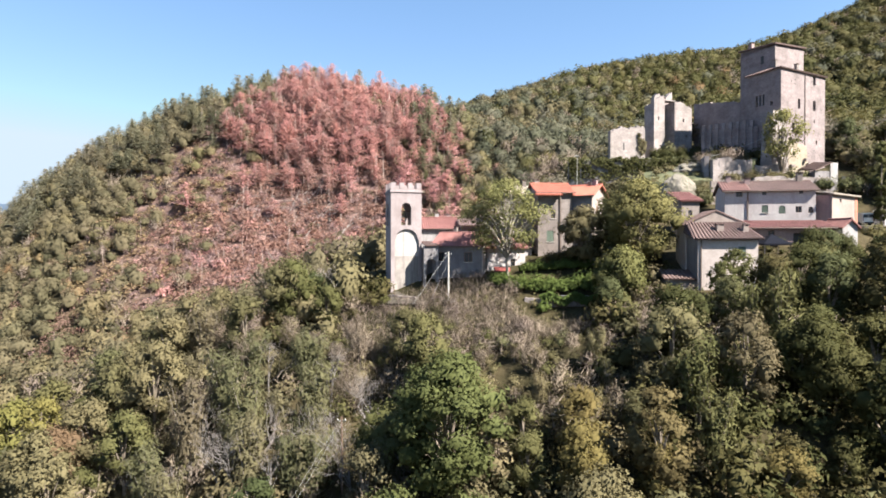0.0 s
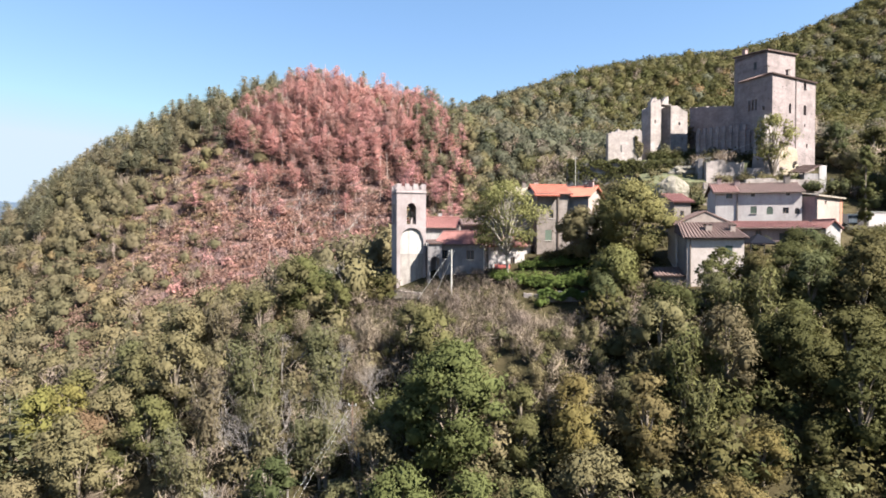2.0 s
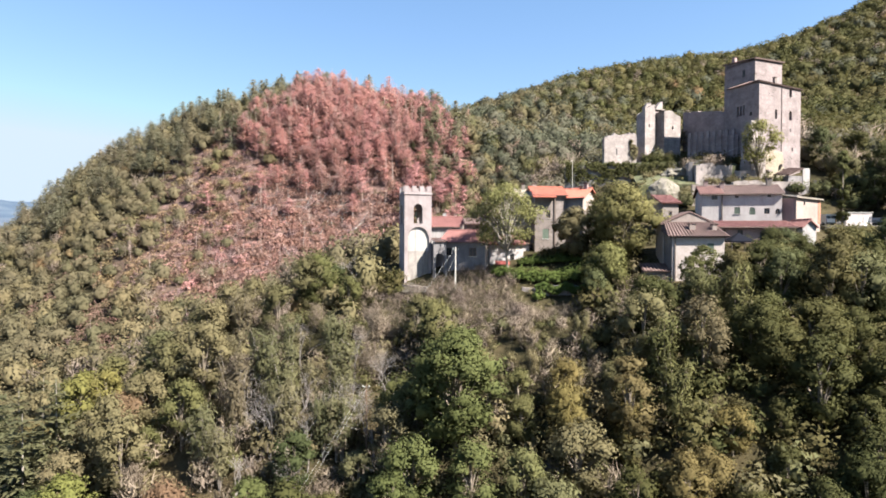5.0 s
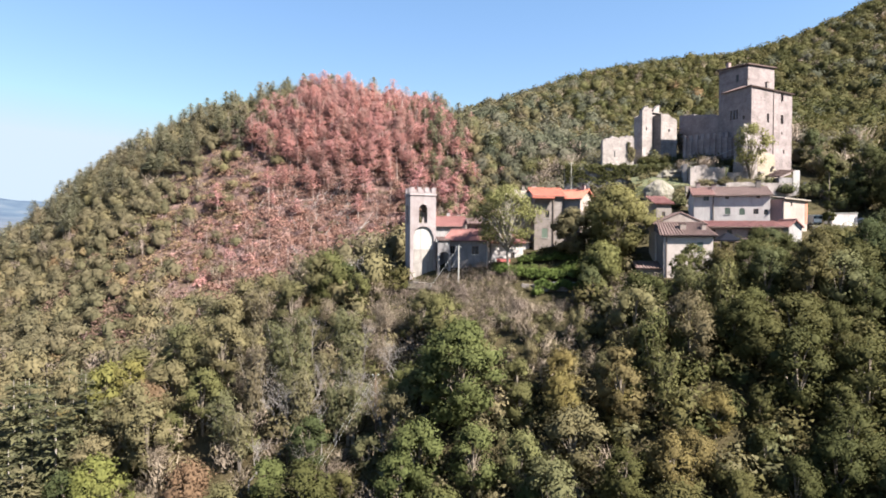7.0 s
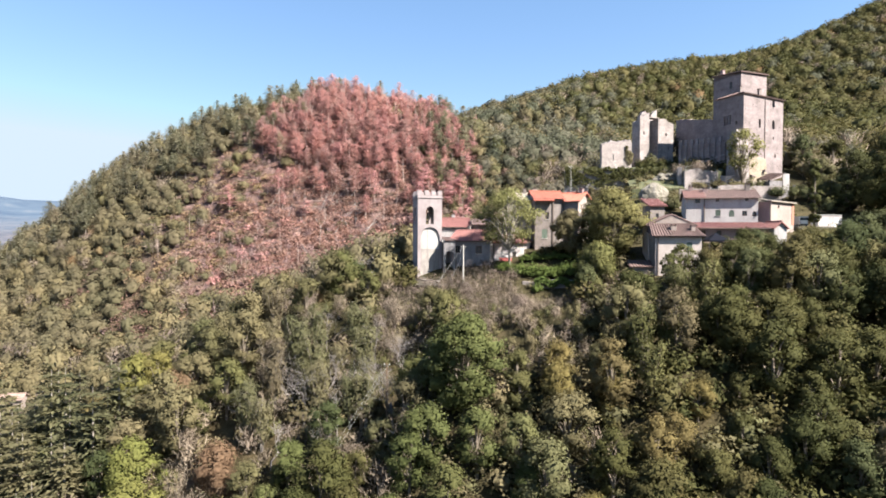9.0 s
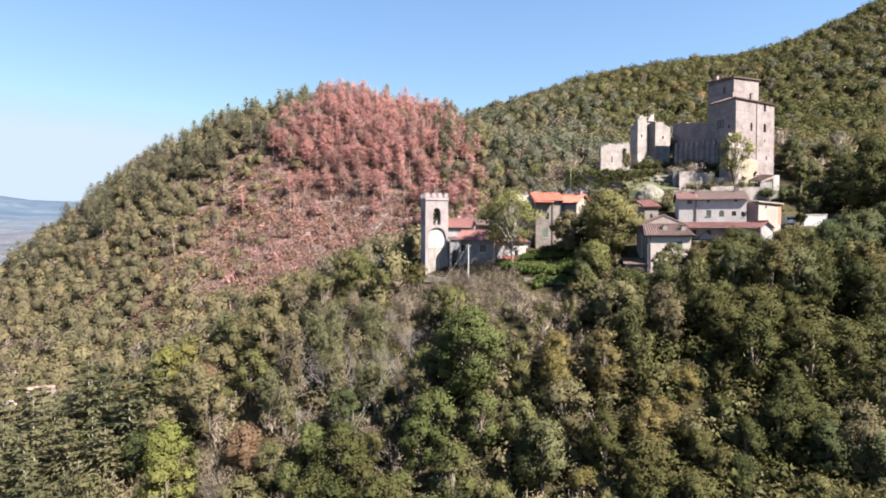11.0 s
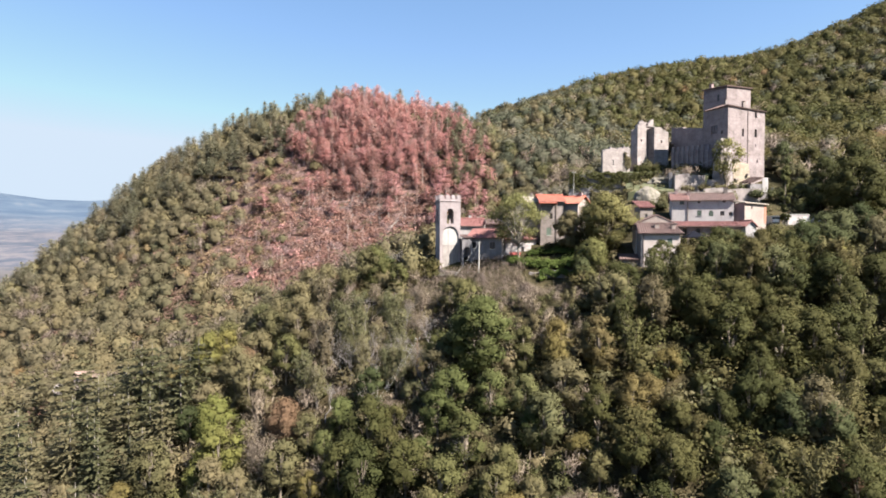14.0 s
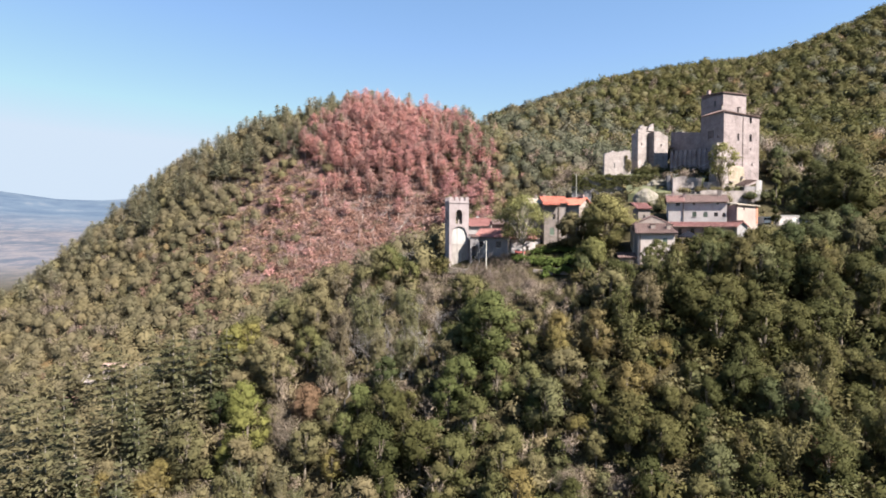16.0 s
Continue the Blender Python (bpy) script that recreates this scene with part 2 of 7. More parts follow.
SILVER = foliage("pale_young_leaves", [(0.0, (0.100, 0.104, 0.056)), (0.4, (0.130, 0.126, 0.070)), (0.7, (0.150, 0.134, 0.082)), (1.0, (0.128, 0.106, 0.074))], through_light=0.5)
FRESH = foliage("fresh_green_leaves", [(0.0, (0.056, 0.068, 0.024)), (0.5, (0.076, 0.086, 0.033)), (1.0, (0.096, 0.098, 0.043))])
DUSKY_PINE = foliage("dusky_pine_needles", [(0.0, (0.062, 0.066, 0.036)), (0.6, (0.088, 0.086, 0.047)), (1.0, (0.112, 0.098, 0.058))], through_light=0.35)
MAUVE = foliage("mauve_dry_twigs", [(0.0, (0.165, 0.115, 0.120)), (0.5, (0.215, 0.150, 0.156)), (1.0, (0.190, 0.138, 0.138))], through_light=0.2)
TWIGS = foliage("bare_twigs", [(0.0, (0.138, 0.110, 0.088)), (0.5, (0.172, 0.142, 0.112)), (1.0, (0.156, 0.124, 0.112))], through_light=0.15)
LIGHT = foliage("light_green_leaves", [(0.0, (0.108, 0.115, 0.036)), (1.0, (0.140, 0.124, 0.044))])
OLIVE = foliage("olive_leaves", [(0.0, (0.068, 0.072, 0.028)), (0.5, (0.088, 0.087, 0.037)), (1.0, (0.106, 0.096, 0.045))])
SAGE = foliage("sage_leaves", [(0.0, (0.077, 0.073, 0.036)), (0.5, (0.107, 0.098, 0.051)), (1.0, (0.136, 0.114, 0.067))])
OCHRE = foliage("ochre_leaves", [(0.0, (0.186, 0.145, 0.085)), (0.5, (0.221, 0.157, 0.105)), (1.0, (0.196, 0.155, 0.080))], through_light=0.42)
GREY_SAGE = foliage("grey_sage_leaves", [(0.0, (0.079, 0.079, 0.046)), (0.5, (0.107, 0.100, 0.060)), (1.0, (0.132, 0.114, 0.073))], through_light=0.42)
# deep green; also carries shade on the right slope, right flank and dark corners
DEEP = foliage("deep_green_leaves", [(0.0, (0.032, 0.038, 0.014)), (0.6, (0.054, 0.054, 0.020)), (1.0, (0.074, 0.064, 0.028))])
IVY = foliage("ivy_leaves", [(0.0, (0.051, 0.076, 0.021)), (1.0, (0.076, 0.102, 0.028))])
AIRY = foliage("olive_plane_leaves", [(0.0, (0.092, 0.097, 0.037)), (0.5, (0.110, 0.107, 0.043)), (1.0, (0.122, 0.112, 0.047))])
PLANE = foliage("plane_tree_leaves", [(0.0, (0.135, 0.136, 0.057)), (1.0, (0.149, 0.143, 0.057))])


def ground_material():
    m, n, l, p = material("forest_floor")
    a = ramp(n, l, noisy(n, l, 0.05, 6, 0.6), [(0.35, (0.026, 0.024, 0.012)), (0.5, (0.042, 0.036, 0.020)), (0.65, (0.066, 0.052, 0.031))])
    b = ramp(n, l, noisy(n, l, 0.9, 5, 0.7), [(0.3, (0.45, 0.45, 0.4)), (0.65, (1.1, 1.1, 1.05))])
    c = mixed(n, l, "MULTIPLY", 0.9, a, b)
    # dry grass and needle litter on the burnt hillside; dark stop paints gap shade
    burnt = n.new("ShaderNodeVectorMath")
    burnt.operation = "DISTANCE"
    l.new(n.new("ShaderNodeNewGeometry").outputs["Position"], burnt.inputs[0])
    burnt.inputs[1].default_value = (-62, 222, 25)
    ring = n.new("ShaderNodeMapRange")
    l.new(burnt.outputs["Value"], ring.inputs["Value"])
    ring.inputs["From Min"].default_value, ring.inputs["From Max"].default_value = 85, 55
    litter = ramp(n, l, noisy(n, l, 0.6, 6, 0.75), [(0.35, (0.055, 0.038, 0.034)), (0.5, (0.10, 0.066, 0.058)), (0.68, (0.18, 0.125, 0.110))])
    c = mixed(n, l, "MIX", ring.outputs[0], c, litter)
    # far plain: fields and hamlets; painted haze, paler and bluer away from the village
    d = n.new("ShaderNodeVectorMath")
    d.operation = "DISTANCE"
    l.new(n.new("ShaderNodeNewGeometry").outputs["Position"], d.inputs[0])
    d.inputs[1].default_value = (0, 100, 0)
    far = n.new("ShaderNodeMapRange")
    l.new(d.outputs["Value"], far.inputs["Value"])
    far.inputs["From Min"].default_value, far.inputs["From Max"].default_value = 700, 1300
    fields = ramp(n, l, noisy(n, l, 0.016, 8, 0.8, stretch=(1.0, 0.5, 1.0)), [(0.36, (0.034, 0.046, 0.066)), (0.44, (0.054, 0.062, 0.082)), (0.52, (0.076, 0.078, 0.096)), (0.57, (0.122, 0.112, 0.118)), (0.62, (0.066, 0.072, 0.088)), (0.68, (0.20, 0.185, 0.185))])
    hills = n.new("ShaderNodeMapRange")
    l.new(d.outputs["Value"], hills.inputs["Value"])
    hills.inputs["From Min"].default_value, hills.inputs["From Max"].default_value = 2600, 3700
    # the far hills' blue is air haze put into the colour
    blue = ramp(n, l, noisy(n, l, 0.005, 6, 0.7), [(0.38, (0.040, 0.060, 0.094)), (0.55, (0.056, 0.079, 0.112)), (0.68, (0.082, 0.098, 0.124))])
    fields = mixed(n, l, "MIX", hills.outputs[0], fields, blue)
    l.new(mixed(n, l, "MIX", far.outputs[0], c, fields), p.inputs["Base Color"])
    p.inputs["Roughness"].default_value = 1.0
    p.inputs["Specular IOR Level"].default_value = 0.1
    bumped(n, l, noisy(n, l, 1.5, 5, 0.7), p, 0.6, 0.2)
    return m


SOIL = ground_material()
GRASS = masonry("rough_grass", (0.040, 0.050, 0.020), (0.062, 0.070, 0.030), (0.105, 0.098, 0.056), (0.085, 0.072, 0.045), 0.0, streak=0.5)


# ---- the land ----
BASE = (-29.6, 24.9, 19.0)
BROAD = [0, 2, 14, 5, -11, -3, -1, 0, 0, -2, -1, -42, -30, -8, -8, -2, -4, -19, 0, 6, 19, -8, -16, -3, -11, -5, 2, -1, -5, -11,
         -9, -4, -7, 30, 23, 2, -10, -1, 5, -13, -3, 2, 11, 18, 6, -10, 19, 8, -2, -6, 2, 0, 38, 8, 8, 51, 0, -1, -5, -20, -2, 9,
         -28, 2]
MIDDLE = [-10, 9, -17, -14, 7, 4, 32, 19, 12, 15, -5, -18]
FINE = [9, -5, 4, 8, -9, 3, 7, 2, 16, 4, -9, 18, 0, -3, -7, -2, -1, -5, 11, 8]
HILLS = [(x, y, 95.0) for y in range(-120, 700, 110) for x in range(-330, 480, 115)]
HILLS += [(x, y, 42.0) for y in (205, 262, 325) for x in (-180, -120, -60, 0)]
HILLS += [(x, y, 36.0) for y in (45, 80, 115, 150) for x in (-75, -35, 5, 45, 85)]


def smooth(a, b, v):
    k = np.clip((v - a) / (b - a), 0, 1)
    return k * k * (3 - 2 * k)


def ground_height(x, y):
    """Height of the land: a tilted plane with hills on it, going over into a plain and far mountains."""
    x, y = np.asarray(x, float), np.asarray(y, float)
    z = BASE[0] + BASE[1] * x / 100 + BASE[2] * y / 100
    for (cx, cy, r), h in zip(HILLS, BROAD + MIDDLE + FINE):
        z = z + h * np.exp(-((x - cx) ** 2 + (y - cy) ** 2) / (2 * r * r))
    z = z + 1.2 * np.sin(x / 23 + 1.3) * np.cos(y / 19) + 0.8 * np.sin(x / 9 + y / 13)
    z = z + 6.5 * np.exp(-(((x + 1.5) / 10) ** 2 + ((y - 57) / 7.5) ** 2))  # the spur that carries the great oak
    z = z - 4.2 * np.exp(-(((x - 18) / 9) ** 2 + ((y - 83.0) / 4.6) ** 2))  # the hollow under the garden wall
    z = z - 4.5 * np.exp(-(((x + 10.5) / 4.5) ** 2 + ((y - 67) / 7) ** 2))  # the shaded gully beside the great oak
    z = z - 3.5 * np.exp(-(((x - 37) / 7) ** 2 + ((y - 49) / 6) ** 2))
    out = np.maximum(np.maximum(-330 - x, x - 520), np.maximum(-150 - y, y - 720))
    r = np.hypot(x, y - 100)
    turn = np.arctan2(x, y)
    ridge = 0.5 + 0.13 * np.sin(turn * 9 + 1) + 0.09 * np.sin(turn * 23) + 0.07 * np.sin(turn * 51 + 2) + 0.04 * np.sin(turn * 90)
    plain_z = -70 + 100 * smooth(700, 3300, r) + 60 * smooth(2900, 3700, r) + 270 * ridge * smooth(3400, 4600, r)
    plain_z = plain_z + 25 * np.sin(x / 310) * np.cos(y / 270) * smooth(2300, 3300, r)
    k = smooth(0, 320, out)
    return z * (1 - k) + plain_z * k


def link_arrays(name, verts, faces, mat, parent=None, label="", tone=None, normals=None):
    """A mesh from arrays of vertices and of faces with the same number of corners."""
    me = bpy.data.meshes.new(name)
    verts, faces = np.asarray(verts, np.float32), np.asarray(faces, np.int32)
    n, k = faces.shape
    me.vertices.add(len(verts))
    me.vertices.foreach_set("co", verts.ravel())
    me.loops.add(n * k)
    me.loops.foreach_set("vertex_index", faces.ravel())
    me.polygons.add(n)
    me.polygons.foreach_set("loop_start", np.arange(0, n * k, k, dtype=np.int32))
    me.polygons.foreach_set("loop_total", np.full(n, k, np.int32))
    me.update(calc_edges=True)
    if tone is not None:
        me.attributes.new("tone", "FLOAT", "POINT").data.foreach_set("value", np.asarray(tone, np.float32))
    if normals is not None:
        me.attributes.new("custom_normal", "FLOAT_VECTOR", "POINT").data.foreach_set("vector", np.asarray(normals, np.float32).ravel())
    me.materials.append(mat)
    ob = new(name, me)
    ob.parent = parent
    if label:
        ob["label"] = label
    return ob


def graded(lo, hi, inner_lo, inner_hi, step):
    """Coordinates that are step apart inside and ever wider towards the ends."""
    mid = list(np.arange(inner_lo, inner_hi + step, step))
    a, s = inner_lo, step
    left = []
    while a > lo:
        s *= 1.11
        a -= s
        left.append(a)
    a, s = mid[-1], step
    right = []
    while a < hi:
        s *= 1.11
        a += s
        right.append(a)
    return np.array(left[::-1] + mid + right)


gx, gy = graded(-4700, 4700, -240, 420, 5.0), graded(-4700, 4700, -100, 600, 5.0)
X, Y = np.meshgrid(gx, gy)
Z = ground_height(X, Y)
i = np.arange(len(gx) * len(gy)).reshape(len(gy), len(gx))
quads = np.stack([i[:-1, :-1], i[:-1, 1:], i[1:, 1:], i[1:, :-1]], -1).reshape(-1, 4)
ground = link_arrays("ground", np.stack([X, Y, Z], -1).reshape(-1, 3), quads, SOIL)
for poly in ground.data.polygons:
    poly.use_smooth = True
tagged(ground, "wooded hillside ground running down into a ravine and a far plain", "ground", kind="structure")


def gz(x, y):
    return float(ground_height(x, y))


# ---- building helpers ----
def part(name, bm, mat, parent=None, label=""):
    """Links a bmesh as one mesh object under a thing or a part."""
    bmesh.ops.recalc_face_normals(bm, faces=bm.faces)
    me = bpy.data.meshes.new(name)
    bm.to_mesh(me)
    bm.free()
    me.materials.append(mat)
    ob = new(name, me)
    ob.parent = parent
    if label:
        ob["label"] = label
    return ob


def thing(name, m, label, category, group="", kind=""):
    ob = new(name)
    ob.matrix_world = m
    return tagged(ob, label, category, group, kind)


def solid(bm, corners):
    """A six-sided solid from its four lower and four upper corners."""
    v = [bm.verts.new(c) for c in corners]
    for f in ((0, 3, 2, 1), (4, 5, 6, 7), (0, 1, 5, 4), (1, 2, 6, 5), (2, 3, 7, 6), (3, 0, 4, 7)):
        bm.faces.new([v[k] for k in f])


def block(bm, x0, x1, y0, y1, z0, z1):
    solid(bm, [(x0, y0, z0), (x1, y0, z0), (x1, y1, z0), (x0, y1, z0), (x0, y0, z1), (x1, y0, z1), (x1, y1, z1), (x0, y1, z1)])


def box(x0, x1, y0, y1, z0, z1, bevel=0.0):
    bm = bmesh.new()
    block(bm, x0, x1, y0, y1, z0, z1)
    if bevel:
        bmesh.ops.bevel(bm, geom=bm.edges[:], offset=bevel, segments=1, affect="EDGES")
    return bm


def rod(bm, a, b, r, n=6, r2=None):
    """A tapering round bar from a to b."""
    a, b = Vector(a), Vector(b)
    q = (b - a).to_track_quat("Z", "Y")
    rings = []
    for c, rr in ((a, r), (b, r if r2 is None else r2)):
        rings.append([bm.verts.new(c + q @ Vector((rr * math.cos(2 * math.pi * k / n), rr * math.sin(2 * math.pi * k / n), 0))) for k in range(n)])
    for k in range(n):
        bm.faces.new((rings[0][k], rings[0][(k + 1) % n], rings[1][(k + 1) % n], rings[1][k]))
    bm.faces.new(rings[0][::-1])
    bm.faces.new(rings[1])


def pierced(w, z0, z1, t, holes, top=None):
    """A wall along x, from y = 0 to t, with openings (x0, x1, z0, z1, arched) through it. top(x): its height, where it isn't level."""
    bm = bmesh.new()
    cuts = {0.0, w}
    for a, b, lo, hi, arched in holes:
        steps = 8 if arched else 1
        cuts |= {a + (b - a) * k / steps for k in range(steps + 1)}
    if top:
        cuts |= {w * k / 48 for k in range(49)}
    cuts = sorted(cuts)
    for a, b in zip(cuts, cuts[1:]):
        if b - a < 1e-5:
            continue
        mid, spans = (a + b) / 2, []
        for h0, h1, lo, hi, arched in sorted(holes, key=lambda h: h[2]):
            if h0 < mid < h1:
                ends = []
                for x in (a, b):
                    if arched:
                        r = (h1 - h0) / 2
                        ends.append(hi - r + math.sqrt(max(0, r * r - (x - h0 - r) ** 2)))
                    else:
                        ends.append(hi)
                spans.append((lo, ends))
        low = [z0, z0]
        for lo, ends in spans + [(None, None)]:
            up = ([top(a), top(b)] if top else [z1, z1]) if lo is None else [lo, lo]
            if up[0] - low[0] > 1e-3 or up[1] - low[1] > 1e-3:
                solid(bm, [(a, 0, low[0]), (b, 0, low[1]), (b, t, low[1]), (a, t, low[0]), (a, 0, up[0]), (b, 0, up[1]), (b, t, up[1]), (a, t, up[0])])
            low = ends
    bmesh.ops.remove_doubles(bm, verts=bm.verts[:], dist=1e-4)
    return bm


def slope(a, b, c, d, thick=0.18, rib=0.42, rise=0.11):
    """A tiled roof plane: a, b along the eave, c, d along the top (c above b), with rows of round tiles running up it."""
    a, b, c, d = Vector(a), Vector(b), Vector(c), Vector(d)
    bm = bmesh.new()
    up = (b - a).cross(d - a).normalized()
    if up.z < 0:
        up = -up
    n = max(2, int((b - a).length / rib))
    line = [(0.0, 0.0)]
    for k in range(n):
        line += [((k + q) / n, rise * h) for q, h in ((0.12, 0.0), (0.3, 0.85), (0.5, 1.0), (0.7, 0.85), (0.88, 0.0))]
    line.append((1.0, 0.0))
    low = [bm.verts.new(a.lerp(b, u) + up * h) for u, h in line]
    top = [bm.verts.new(d.lerp(c, u) + up * h) for u, h in line]
    under = [bm.verts.new(p - up * thick) for p in (a, b, c, d)]
    for k in range(len(line) - 1):
        bm.faces.new((low[k], low[k + 1], top[k + 1], top[k]))
    bm.faces.new((under[0], under[1], *low[::-1]))
    bm.faces.new((under[2], under[3], *top))
    bm.faces.new((under[1], under[2], top[-1], low[-1]))
    bm.faces.new((under[3], under[0], low[0], top[0]))
    bm.faces.new(under[::-1])
    return bm


def window(parent, x, z, w, h, y=0.12, mat=None, shutters=None, sill=True):
    """A window set into the front wall (y = 0) of a house: pane, frame, sill, shutters."""
    win = part("window", box(x, x + w, y, y + 0.05, z, z + h), mat or GLASS, parent, "dark window pane")
    fr = bmesh.new()
    f = 0.07
    block(fr, x, x + f, y - 0.05, y - 0.004, z, z + h)
    block(fr, x + w - f, x + w, y - 0.05, y - 0.004, z, z + h)
    block(fr, x + f, x + w - f, y - 0.05, y - 0.004, z + h - f, z + h)
    block(fr, x + f, x + w - f, y - 0.05, y - 0.004, z, z + f)
    block(fr, x + w / 2 - 0.025, x + w / 2 + 0.025, y - 0.045, y - 0.006, z + f, z + h - f)
    part("frame", fr, WOOD, win, "brown wooden frame")
    if sill:
        part("sill", box(x - 0.1, x + w + 0.1, -0.1, y - 0.06, z - 0.1, z - 0.004), CONCRETE, win, "stone sill")
    if shutters:
        for s in (0, 1):
            sh = bmesh.new()
            x0 = x + f * 0.2 + s * w / 2
            block(sh, x0, x0 + w / 2 - 0.03, y - 0.11, y - 0.06, z + 0.02, z + h - 0.02)
            for q in range(6):
                zz = z + 0.1 + q * (h - 0.25) / 5
                block(sh, x0 + 0.05, x0 + w / 2 - 0.08, y - 0.13, y - 0.112, zz, zz + 0.05)
            part("shutter", sh, shutters, win, "closed louvred shutter")
    return win


def chimney(parent, x, y, z0, z1, s=0.6, mat=None):
    ch = part("chimney", box(x, x + s, y, y + s, z0, z1, 0.02), mat or BEIGE, parent, "brick chimney stack")
    part("cap", box(x - 0.1, x + s + 0.1, y - 0.1, y + s + 0.1, z1 + 0.16, z1 + 0.26, 0.02), TILE_OLD, ch, "clay cap slab")
    for dx in (0, s - 0.12):
        legs = bmesh.new()
        block(legs, x + dx, x + dx + 0.12, y, y + s, z1, z1 + 0.16)
        part("cap_support", legs, BEIGE, ch)


def gutter(parent, x0, x1, y, z):
    bm = bmesh.new()
    rod(bm, (x0, y, z), (x1, y, z), 0.065, 6)
    part("gutter", bm, RUST, parent, "dull brown gutter")


def shell(parent, w, d, z0, z1, mat, holes=(), t=0.5, side_holes=(), names=True):
    """Four walls of a house, the front one (y = 0) and the right one pierced."""
    part("wall", pierced(w, z0, z1, t, list(holes)), mat, parent)
    part("wall", box(0, w, d - t, d, z0, z1), mat, parent)
    part("wall", box(0.004, t, t, d - t, z0, z1), mat, parent)
    right = part("wall", pierced(d - 2 * t, z0, z1, t, list(side_holes)), mat, parent)
    right.matrix_local = pose(w - 0.004, t, 0, 0, 0, 90)
    part("room", box(t + 0.3, w - t - 0.3, t + 0.3, d - t - 0.3, z0 + 0.5, z1 - 0.1), DARK, parent, "dark interior")


def gable(parent, w, d, z1, rise, mat, wall_mat, over=0.45, axis="x", thick=0.18, rib=0.42):
    """A pitched roof with its ridge along the middle, and the two gable walls under it."""
    if axis == "x":
        r = z1 + rise
        drop = rise * over / (d / 2)
        part("roof", slope((-over, -over, z1 - drop), (w + over, -over, z1 - drop), (w + over, d / 2, r), (-over, d / 2, r), thick, rib), mat, parent)
        part("roof", slope((-over, d + over, z1 - drop), (w + over, d + over, z1 - drop), (w + over, d / 2, r), (-over, d / 2, r), thick, rib), mat, parent)
        for x in (0.0, w - 0.4):
            bm = bmesh.new()
            tri = [(0.01, z1), (d - 0.01, z1), (d / 2, r - 0.2)]
            a = [bm.verts.new((x, y, z)) for y, z in tri]
            b = [bm.verts.new((x + 0.4, y, z)) for y, z in tri]
            bm.faces.new(a), bm.faces.new(b[::-1])
            for k in range(3):
                bm.faces.new((a[k], b[k], b[(k + 1) % 3], a[(k + 1) % 3]))
            part("gable_wall", bm, wall_mat, parent)
        cap = bmesh.new()
        rod(cap, (-over, d / 2, r + 0.02), (w + over, d / 2, r + 0.02), 0.16, 8)
        part("ridge_tiles", cap, mat, parent)
        gutter(parent, -over, w + over, -over - 0.05, z1 - drop - 0.06)
    else:
        r = z1 + rise
        drop = rise * over / (w / 2)
        part("roof", slope((-over, d + over, z1 - drop), (-over, -over, z1 - drop), (w / 2, -over, r), (w / 2, d + over, r), thick, rib), mat, parent)
        part("roof", slope((w + over, -over, z1 - drop), (w + over, d + over, z1 - drop), (w / 2, d + over, r), (w / 2, -over, r), thick, rib), mat, parent)
        for y in (0.0, d - 0.4):
            bm = bmesh.new()
            tri = [(0.01, z1), (w - 0.01, z1), (w / 2, r - 0.2)]
            a = [bm.verts.new((x, y, z)) for x, z in tri]
            b = [bm.verts.new((x, y + 0.4, z)) for x, z in tri]
            bm.faces.new(a), bm.faces.new(b[::-1])
            for k in range(3):
                bm.faces.new((a[k], b[k], b[(k + 1) % 3], a[(k + 1) % 3]))
            part("gable_wall", bm, wall_mat, parent)
        cap = bmesh.new()
        rod(cap, (w / 2, -over, r + 0.02), (w / 2, d + over, r + 0.02), 0.16, 8)
        part("ridge_tiles", cap, mat, parent)


def ragged(seed, base, amp, step=0.9):
    """A broken wall top: uneven masonry with gaps and teeth."""
    rng = random.Random(seed)
    slow = [rng.random() - 0.5 for _ in range(40)]
    quick = [rng.random() - 0.5 for _ in range(200)]

    def height(x):
        u = x / (step * 3)
        k = int(u)
        g = u - k
        g = g * g * (3 - 2 * g)
        return base + amp * (0.75 * (slow[k % 40] * (1 - g) + slow[(k + 1) % 40] * g) + 0.2 * (quick[int(x / (step * 0.3)) % 200] + quick[int(x / (step * 1.1) + 0.4) % 200]))
    return height


